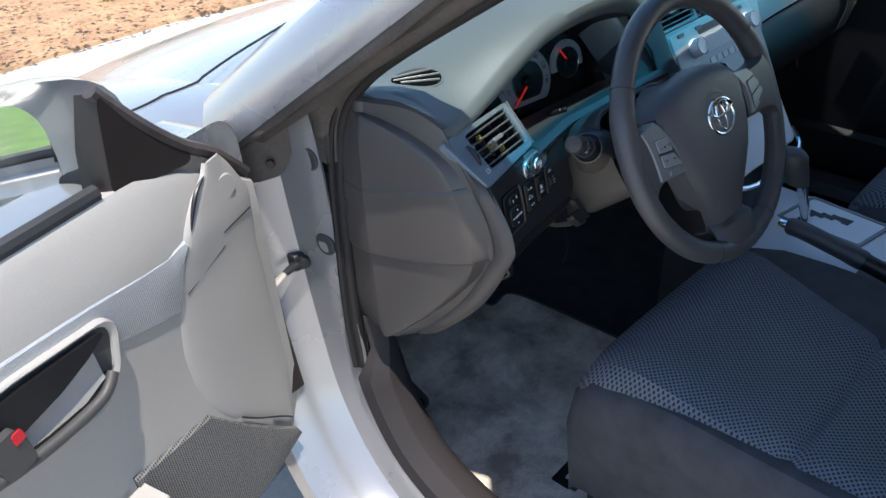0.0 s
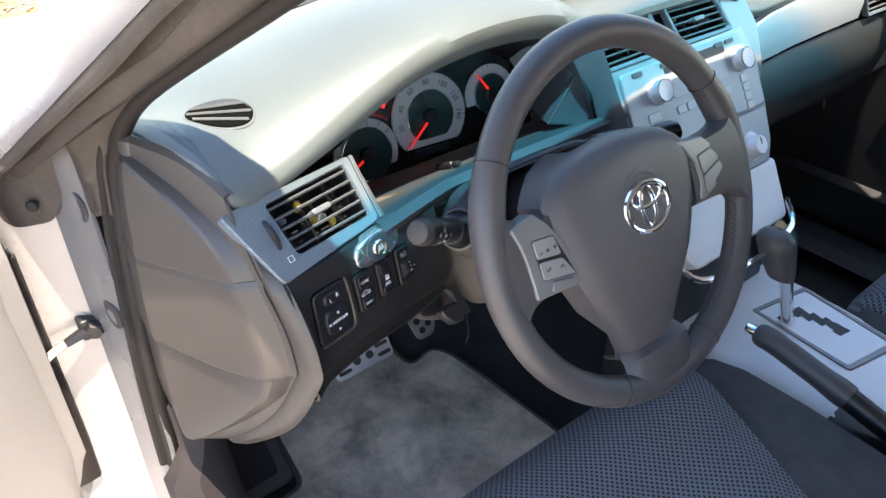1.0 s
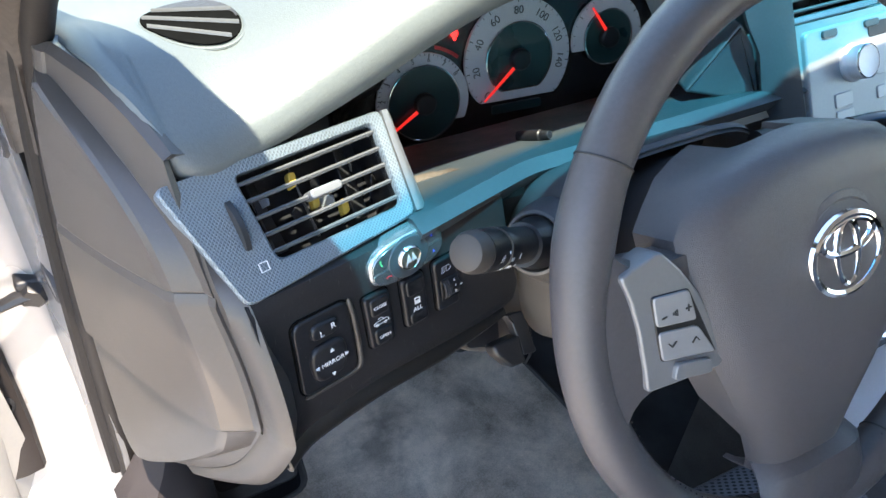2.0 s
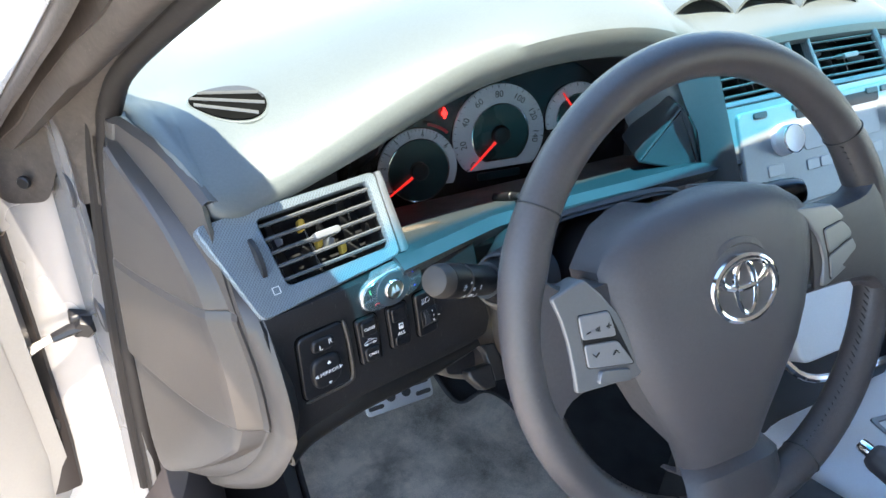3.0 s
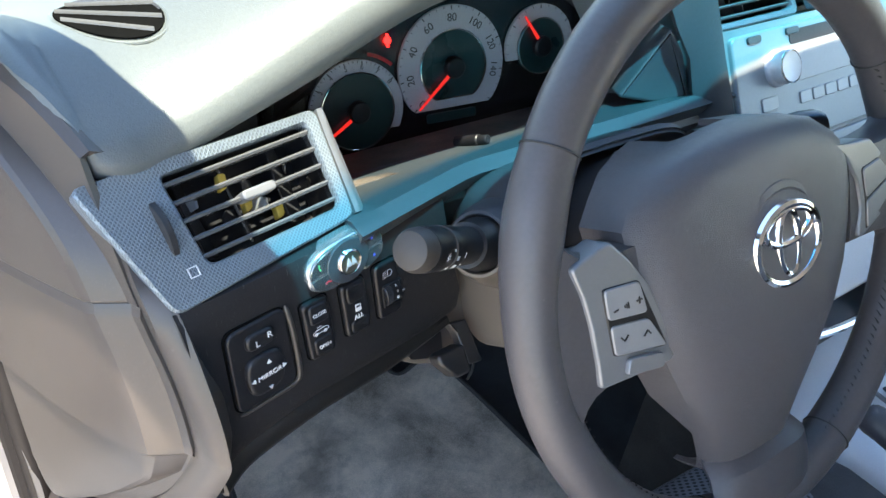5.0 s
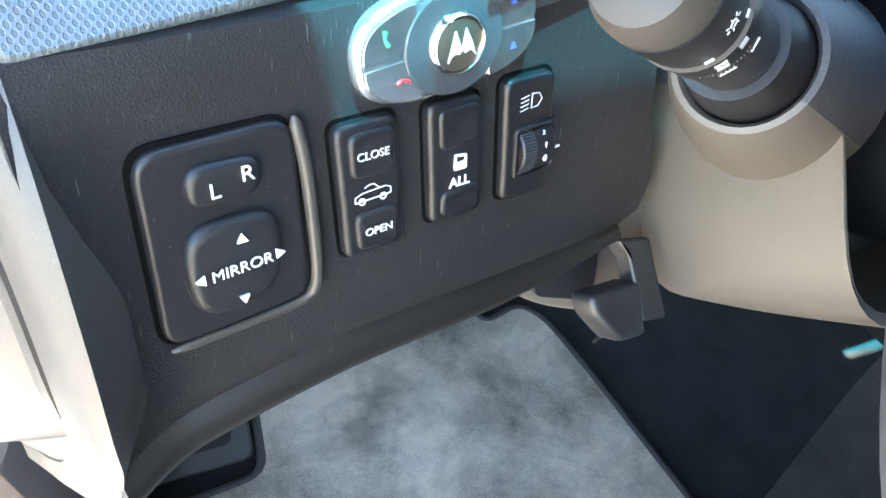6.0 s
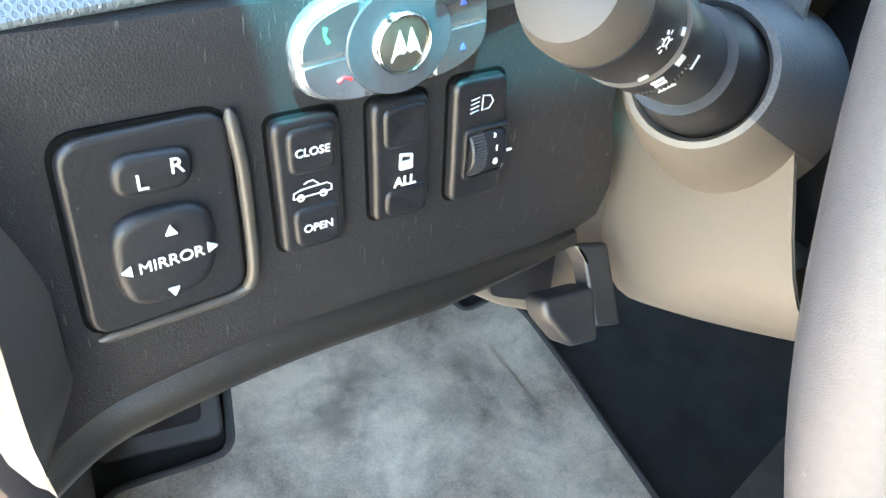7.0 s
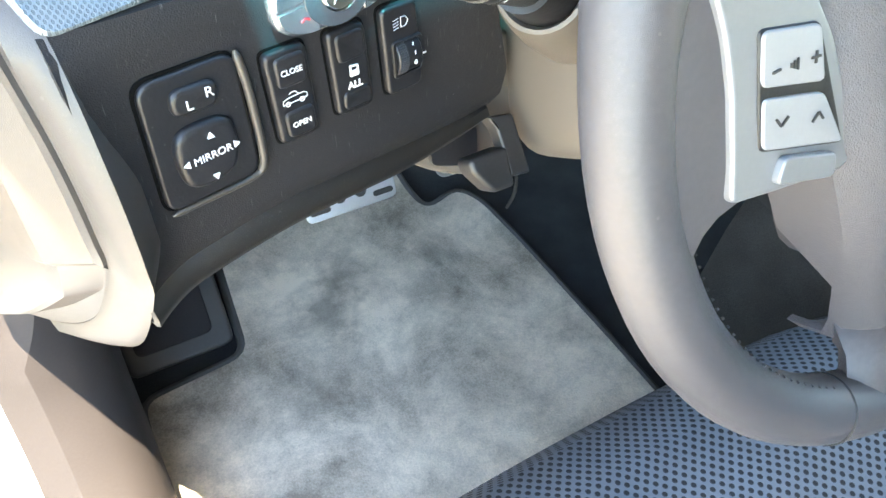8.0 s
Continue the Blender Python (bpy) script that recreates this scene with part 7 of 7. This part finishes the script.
# ---------- seats ----------
def seat(name, x0, x1, y_front, z_top, label, bol, drop=0.0, taper=0.0):
    t = thing(name, ((x0 + x1) / 2, y_front - 0.27, 0.30), label, "car seat", "front seats")
    prof = [(0.030, -0.15), (0.040, -0.10), (0.036, -0.055), (0.022, -0.022), (-0.002, -0.004), (-0.04, 0.002), (-0.10, -0.002), (-0.16, -0.006), (-0.225, -0.009), (-0.240, -0.013), (-0.252, -0.009), (-0.30, -0.012), (-0.42, -0.022), (-0.50, -0.03)]
    rows = []

    def inner(dy):
        return x1 - taper * max(0.0, min(-dy, 0.28))

    for dy, dz in prof:
        rows.append([V3(x0 + (inner(dy) - x0) * s, y_front + dy - 0.008 * (2 * s - 1) ** 2 * (dy > -0.03), z_top + dz - 0.010 * math.sin(math.pi * s) - (0.004 if abs(dy + 0.240) < 0.001 else 0) - 0.006 * (abs(2 * s - 1) > 0.99)) for s in [k / 14 for k in range(15)]])
        rows[-1] = [rows[-1][0] + V3(-0.012, 0, -0.035), rows[-1][0] + V3(-0.008, 0, -0.012)] + rows[-1] + [rows[-1][-1] + V3(0.006, 0, -0.02), rows[-1][-1] + V3(0.016, 0, -0.07)]
    part("cushion", Shape().sheet(rows, 0.02), FABRIC, t, "blue-black mesh cloth cushion")
    for side, w in ((-1, bol[0]), (1, bol[1])):
        br = []
        for dy, h in ((0.045, -0.16), (0.050, -0.09), (0.040, -0.035), (0.015, 0.000), (-0.04, 0.014), (-0.12, 0.022), (-0.25, 0.026), (-0.40, 0.03), (-0.52, 0.02)):
            zz = z_top + h - (0.034 if side < 0 else drop)
            xa, wide = (x0, w) if side < 0 else (inner(dy), w + x1 - inner(dy))
            br.append([V3(xa + side * wide * u, y_front + dy - 0.02 * u * u * (dy > 0), zz * k + (1 - k) * 0.40) for u, k in ((-0.02, 0.955 if dy < 0.02 else 1.0), (0.12, 0.985), (0.35, 1.0), (0.62, 1.0), (0.85, 0.97), (0.98, 0.86), (1.02, 0.6), (1.0, 0.2))])
        part("bolster", Shape().sheet(br, 0.01 * side), BOLSTER, t, "black woven side bolster")
    part("valance", Shape().box((x0 - bol[0] * 0.95, y_front - 0.50, 0.335), (x1 + bol[1] * 0.95, y_front + 0.018, z_top - 0.15), 0.03), DARK, t, "dark grey plastic seat valance")
    back = []
    for h, dy in ((0.0, -0.50), (0.12, -0.54), (0.30, -0.585), (0.45, -0.62), (0.52, -0.645)):
        back.append([V3(x0 - bol[0] + (x1 - x0 + bol[0] + bol[1]) * s, y_front + dy + 0.05 * abs(2 * s - 1) ** 3, z_top - 0.03 + h) for s in [k / 12 for k in range(13)]])
    part("backrest", Shape().sheet(back, 0.10), FABRIC, t)
    return t


seat("driver_seat", -0.575, -0.238, -0.010, 0.662, "blue-black cloth driver seat with dotted mesh centre", (0.036, 0.088), 0.030, 0.33)
seat("passenger_seat", 0.150, 0.44, -0.085, 0.635, "blue-black cloth passenger seat with dotted mesh centre", (0.05, 0.055))
bk = thing("seat_belt_buckle", (-0.13, -0.33, 0.60), "black seat belt buckle with red press button", "buckle")
part("case", Shape().box((-0.150, -0.36, 0.60), (-0.110, -0.325, 0.672), 0.006), BLACK, bk)
part("press_button", Shape().box((-0.146, -0.354, 0.668), (-0.114, -0.330, 0.678), 0.003), REDPRINT, bk, "red press button")

# ---------- passenger door ----------
pd = thing("door_2", (0.70, -0.25, 0.38), "closed passenger door with black inner card", "door", kind=WALLS)
part("card", Shape().sheet([[V3(x, y, z) for z, x in ((0.955, 0.715), (0.93, 0.695), (0.88, 0.690), (0.80, 0.695), (0.70, 0.690), (0.55, 0.682), (0.42, 0.680), (0.30, 0.69))] for y in (0.44, 0.3, 0.1, -0.2, -0.6, -1.0)], 0.03), BLACK, pd, "black door card")
# Plate added to catch sun, in place of a sunlit strip by the console.
part("sun_strip_plate", Shape().sheet([[V3(0.60, y, 0.345), V3(0.615, y, 0.368), V3(0.668, y, 0.372), V3(0.676, y, 0.36)] for y in (0.45, 0.3, 0.1, -0.3, -0.9)], 0.004), DARK, pd, "dark plate added on the sill for a sunlit strip")
part("door_skin", Shape().box((0.745, -1.0, 0.36), (0.80, 0.44, 0.95), 0.02), PAINT, pd)
part("armrest", Shape().tube(cr([(0.668, 0.085, 0.758), (0.658, 0.03, 0.752), (0.652, -0.06, 0.734), (0.650, -0.3, 0.722), (0.65, -0.6, 0.720)], 20), [0.008] + [0.018] * 18 + [0.014], 14, False, 0.8), BEIGE, pd, "pale grey door armrest")
part("door_pocket", Shape().sheet([[V3(x, y, z) for z, x in ((0.50, 0.672), (0.49, 0.652), (0.44, 0.645), (0.40, 0.655))] for y in (0.37, 0.30, 0.1, -0.2, -0.6)], 0.01), BLACK, pd, "black door pocket")
part("handle_bezel", Shape().prism(soften([V3(0.685, 0.16, 0.925), V3(0.685, 0.02, 0.915), V3(0.685, 0.02, 0.865), V3(0.685, 0.14, 0.870)], 0.01), (-1, 0, 0), 0.01, 0.003), GLOSS, pd, "black inner handle bezel")
part("inner_handle", Shape().tube([(0.672, 0.13, 0.895), (0.668, 0.06, 0.893)], 0.008, 10), DARK, pd)
part("door_trim", Shape().sheet([[V3(0.688, y, z0), V3(0.682, y, z0 - 0.02), V3(0.688, y, z0 - 0.05)] for y, z0 in ((0.30, 0.945), (0.2, 0.942), (0.1, 0.94), (0.03, 0.938))], 0.004), SMOOTH_SILVER, pd, "silver door trim")
g2 = part("window_2", Shape().grid([[V3(0.70, y, 0.945), V3(0.675, y, 1.1), V3(0.62, y, 1.33)] for y in (0.35, 0.0, -0.4, -0.9)]), GLASS)
g2.visible_shadow = False
tagged(g2, "closed passenger side window", "window", kind=WALLS)

# ---------- driver's door, standing open ----------
HA = radians(70)
DP = Plane((-0.871, 0.356, 0.923), (-math.sin(HA), -math.cos(HA), 0), (0, 0, 1))
DN = V3(math.cos(HA), -math.sin(HA), 0)


def D(d, h, n=0.0):
    return DP.o + DP.U * d + V3(0, 0, h) + DN * n


door = thing("door_1", tuple(D(0.5, -0.50, -0.05)), "open driver's door with grey moulded card and silver trim", "door", kind=WALLS)
rows = []
for d in [-0.052 + 0.06 * k for k in range(20)]:
    f = max(0.0, 1 - (d + 0.052) / 0.16)
    belt = 0.070 + 0.010 * min(1, max(0, (d - 0.05) / 0.1)) - 0.085 * f ** 1.3
    low = -0.47 + 0.03 * f
    prof = [(belt, -0.03), (belt - 0.004, -0.006), (belt - 0.02, 0.004), (-0.02 - 0.03 * f, 0.014), (-0.06 - 0.02 * f, 0.012), (-0.12, 0.010), (-0.20, 0.008), (-0.26, 0.010), (-0.36, 0.016), (low + 0.03, 0.010), (low, -0.01)]
    rows.append([D(d, h, n * (1 - 0.9 * f) - 0.012 * f) for h, n in prof])


def card_n(d, h):
    """How far the card stands out at d, h."""
    f = max(0.0, 1 - (d + 0.052) / 0.16)
    n = 0.008 + 0.006 * max(0.0, 1 - abs(h + 0.02) / 0.06)
    return n * (1 - 0.9 * f) - 0.012 * f + 0.001


part("door_card", Shape().sheet(rows, -0.01), DOORGREY, door, "grey moulded plastic door card")
part("door_shell", Shape().prism(soften([D(-0.05, 0.06, -0.03), D(-0.05, -0.50, -0.03), D(1.1, -0.52, -0.03), D(1.1, 0.07, -0.03)], 0.03), DN, 0.09, 0.01), PAINT, door, "silver painted door shell")
tr = [[D(d, h, n) for h, n in ((t, 0.006), (t - 0.1 * (t - b), 0.0145), ((t + b) / 2, 0.018), (b + 0.1 * (t - b), 0.0145), (b, 0.004))] for d, t, b in ((0.101, -0.012, -0.018), (0.118, -0.011, -0.056), (0.134, -0.010, -0.094), (0.17, -0.008, -0.086), (0.235, -0.002, -0.067), (0.30, 0.002, -0.052), (0.36, 0.004, -0.034), (0.5, 0.006, -0.02), (0.8, 0.0, -0.02))]
part("trim_panel", Shape().sheet(tr, -0.006), DOORSILVER, door, "stamped silver trim panel")
hbz = [(0.232, -0.020), (0.222, -0.034), (0.234, -0.082), (0.264, -0.114), (0.362, -0.108), (0.48, -0.09), (0.50, -0.03), (0.44, -0.012), (0.335, -0.012)]
hin = [(0.241, -0.024), (0.230, -0.037), (0.241, -0.080), (0.268, -0.107), (0.362, -0.101), (0.475, -0.084), (0.491, -0.034), (0.44, -0.018), (0.335, -0.018)]
part("handle_bezel", Shape().rim(soften([D(u, v, 0.026) for u, v in hbz], 0.010), soften([D(u, v, 0.024) for u, v in hin], 0.010), DN, 0.02, 0.002), DOORGREY, door, "grey handle surround")
part("handle_recess", Shape().prism(soften([D(u, v, 0.019) for u, v in hin], 0.010), DN, 0.008), DOORDARK, door, "dark grey handle cup")
part("cup_wall", Shape().sheet([[D(d, h, n) for h, n in ((-0.036, 0.0195), (-0.055, 0.0215), (-0.075, 0.0235), (b, 0.0255))] for d, b in ((0.256, -0.078), (0.285, -0.088), (0.33, -0.088), (0.39, -0.082), (0.46, -0.074))], -0.002), DOORGREY, door, "pale grey inside of the cup")
part("inner_handle", Shape().prism(soften([D(u, v, 0.030) for u, v in ((0.245, -0.028), (0.268, -0.040), (0.305, -0.052), (0.350, -0.060), (0.462, -0.066), (0.47, -0.030), (0.34, -0.023))], 0.004), DN, 0.008, 0.002), BLACK, door, "black inner handle")
part("door_pull", Shape().tube(cr([D(0.246, -0.080, 0.024), D(0.275, -0.094, 0.030), D(0.36, -0.092, 0.032), D(0.46, -0.076, 0.026)], 18), 0.0065, 10), DOORDARK, door, "dark grey door pull")
lk = part("lock_knob", Shape().prism(soften([D(0.357, -0.082, 0.044), D(0.386, -0.084, 0.044), D(0.390, -0.046, 0.044), D(0.361, -0.042, 0.044)], 0.006), DN, 0.012, 0.002), DOORDARK, door, "grey lock lever")
part("lock_mark", Shape().prism(soften([D(0.357, -0.054, 0.0452), D(0.369, -0.056, 0.0452), D(0.369, -0.044, 0.0452), D(0.359, -0.042, 0.0452)], 0.003), DN, 0.002), REDPRINT, lk, "red lock mark")
part("screw_cap", Shape().lathe(D(0.010, 0.008, card_n(0.010, 0.008) + 0.0026), DN, [(0.0165, -0.004), (0.0165, 0.0), (0.0150, 0.0014), (0.0, 0.0014)], 32), DOORGREY, door, "round grey screw cap")
part("card_groove", Shape().tube([D(d, -0.042, card_n(d, -0.042) + 0.0032) for d in (-0.028, -0.01, 0.01, 0.034)], 0.0009, 6), BLACK, door)
part("card_groove", Shape().tube([D(d, -0.052 - 0.19 * d, card_n(d, -0.06 - 0.23 * d) + 0.0036) for d in (0.037, 0.06, 0.09, 0.118)], 0.0009, 6), BLACK, door)
column = []
for k in range(34):
    h = 0.050 - 0.452 * k / 33
    near = ramp(-h, [(-0.06, 0.014), (-0.03, -0.010), (0.0, -0.026), (0.02, -0.037), (0.10, -0.030), (0.32, -0.036), (0.405, -0.024)])
    far = ramp(-h, [(-0.055, 0.030), (-0.037, 0.042), (-0.021, 0.070), (0.0, 0.092), (0.039, 0.123), (0.102, 0.146), (0.149, 0.152), (0.196, 0.147), (0.243, 0.136), (0.286, 0.113), (0.352, 0.057), (0.405, -0.004)])
    column.append([D(near + (far - near) * s, h, card_n(near + (far - near) * s, h) + n) for s, n in ((0.0, 0.000), (0.04, 0.002), (0.25, 0.003), (0.5, 0.0035), (0.75, 0.0035), (0.90, 0.0030), (0.96, 0.0015), (1.0, -0.003))])
part("column_panel", Shape().sheet(column, 0.003), DOORGREY, door, "smooth grey panel along the hinge side")
slit = cr([D(d, h, card_n(d, h) + 0.0035) for d, h in ((0.041, 0.039), (0.060, 0.030), (0.076, 0.014), (0.090, -0.006))], 14)
part("panel_slit", Shape().tube(slit, [0.0003 + 0.0026 * math.sin(math.pi * k / 13) for k in range(14)], 8), BLACK, door, "narrow dark slit beside the panel")
part("speaker_grille", Shape().sheet([[D(d, h, n) for h, n in ((t, 0.010), (t - 0.004, 0.015), ((t + b) / 2, 0.020), (b, 0.012))] for d, t, b in ((-0.004, -0.409, -0.428), (0.04, -0.366, -0.442), (0.084, -0.318, -0.45), (0.115, -0.28, -0.453), (0.141, -0.247, -0.455), (0.2, -0.24, -0.46), (0.262, -0.232, -0.46))], -0.006), GRILLE, door, "grey speaker mesh")
part("pocket", Shape().sheet([[D(d, h, n) for h, n in ((-0.245, 0.014), (-0.25, 0.05), (-0.32, 0.07), (-0.44, 0.06), (-0.47, 0.01))] for d in (0.255, 0.30, 0.5, 0.9)], -0.008), DOORGREY, door, "grey map pocket")
part("grille_lip", Shape().tube(cr([D(0.090, -0.300, 0.0115), D(0.06, -0.330, 0.011), D(0.02, -0.366, 0.008), D(-0.008, -0.395, 0.004)], 12), 0.0014, 6), BLACK, door)
part("belt_seal", Shape().tube([D(0.17, 0.082, -0.012), D(1.1, 0.082, -0.012)], 0.009, 8), RUBBER, door, "black belt seal")
sail = [(0.045, 0.062), (0.150, 0.074), (0.138, 0.150), (0.134, 0.168), (0.10, 0.120), (0.07, 0.088)]
part("sail_panel", Shape().prism(soften([D(u, v, -0.006) for u, v in sail], 0.008), DN, 0.02, 0.005), SAIL, door, "dark brown mirror sail panel")
part("sail_fold", Shape().sheet([[D(0.149, 0.074, -0.006), D(0.142, 0.12, -0.006), D(0.135, 0.168, -0.006)], [D(0.160, 0.074, -0.014), D(0.152, 0.122, -0.014), D(0.140, 0.174, -0.014)], [D(0.168, 0.074, -0.034), D(0.160, 0.12, -0.034), D(0.144, 0.172, -0.030)]], 0.003), SAIL, door, "folded outer edge of the sail panel")
part("sail_edge", Shape().tube(cr([D(-0.05, -0.005, -0.02), D(0.0, 0.045, -0.016), D(0.05, 0.080, -0.012), D(0.095, 0.124, -0.012), D(0.138, 0.176, -0.014)], 24), 0.0085, 8), WEATHER, door, "weathered rubber edge strip")
dg = part("door_glass", Shape().grid([[D(d, 0.08, -0.02), D(d, top, -0.035)] for d, top in ((0.15, 0.185), (0.20, 0.225), (0.30, 0.30), (0.5, 0.38), (0.8, 0.40), (1.1, 0.39))]), GLASS, door, "raised side window glass")
dg.visible_shadow = False
MP = Plane(D(0.172, 0.092, -0.110), (0.9905, -0.1364, 0), (0.016, 0.118, 0.993))
mh = []
for s in [k / 10 for k in range(11)]:
    mh.append([MP(0.118 * math.copysign(abs(math.cos(t)) ** 0.6, math.cos(t)) * (1 - 0.5 * s ** 3), 0.082 * math.copysign(abs(math.sin(t)) ** 0.6, math.sin(t)) * (1 - 0.5 * s ** 3), -0.11 * s) for t in [2 * math.pi * k / 28 for k in range(28)]])
MH = part("mirror_housing", Shape().grid(mh, False, True).prism(mh[-1], MP.N * -1, 0.002), PAINT, door, "silver wing mirror housing")
mpane = [MP(-0.040 + 0.076 * math.copysign(abs(math.cos(t)) ** 0.6, math.cos(t)), 0.070 * math.copysign(abs(math.sin(t)) ** 0.6, math.sin(t)), -0.010) for t in [2 * math.pi * k / 28 for k in range(28)]]
part("mirror_rim", Shape().grid([mh[0], [p + MP.N * 0.004 for p in mh[0]], [p.lerp(q, 0.5) + MP.N * 0.004 for p, q in zip(mh[0], mpane)], mpane], False, True), PAINT, MH, "silver mirror surround")
part("mirror_pane", Shape().prism([p - MP.N * 0.001 for p in mpane], MP.N, 0.003), MIRROR, MH, "wing mirror glass")
part("mirror_foot", Shape().tube([D(0.12, 0.070, -0.025), D(0.125, 0.060, -0.09), D(0.14, 0.06, -0.13)], 0.013, 12), BLACK, MH, "black mirror foot")
strap = thing("door_check_strap", (-0.80, 0.42, 0.72), "dark metal door check strap bolted to the jamb", "door strap")
part("bolt", Shape().lathe((-0.772, 0.394, 0.747), (-0.35, -0.93, 0), [(0.012, -0.008), (0.012, 0.004), (0.009, 0.009), (0.0, 0.009)], 6), BLACK, strap)
part("bracket", Shape().box((-0.786, 0.394, 0.735), (-0.764, 0.424, 0.760), 0.004), BLACK, strap)
part("link", Shape().tube([(-0.772, 0.393, 0.748), (-0.788, 0.394, 0.7465), (-0.804, 0.394, 0.742)], [0.007, 0.0075, 0.006], 8, False, 0.7), BLACK, strap, "black greased link")
part("arm", Shape().tube([(-0.800, 0.395, 0.743), (-0.8186, 0.393, 0.7375), (-0.838, 0.391, 0.7295), (-0.862, 0.394, 0.722)], [0.005, 0.0065, 0.007, 0.008], 8, False, 0.5), BEIGE, strap, "bent grey metal arm")
spring = [V3(-0.866 + 0.008 * math.cos(k * 0.9), 0.405 + 0.008 * math.sin(k * 0.9), 0.690 - 0.0011 * k) for k in range(60)]
part("spring", Shape().tube(spring, 0.0016, 5), ALU, strap, "coiled grey spring")
for k in range(2):
    hz = 0.80 - 0.28 * k
    hg = body
    part("grommet", Shape().lathe((-0.8335, 0.402 - 0.012 * k, 0.665 - 0.032 * k), (0.1, -1, 0.1), [(0.012, -0.01), (0.012, 0.0), (0.009, 0.002), (0.008, -0.003), (0.0, -0.003)], 20), RUBBER, body, "black rubber grommet")
    part("hinge_leaf", Shape().box((-0.845, 0.425, hz - 0.03), (-0.80, 0.452, hz + 0.03), 0.004), PAINT, hg)
    part("hinge_pin", Shape().tube([(-0.848, 0.428, hz - 0.036), (-0.848, 0.428, hz + 0.036)], 0.007, 10), BLACK, hg)
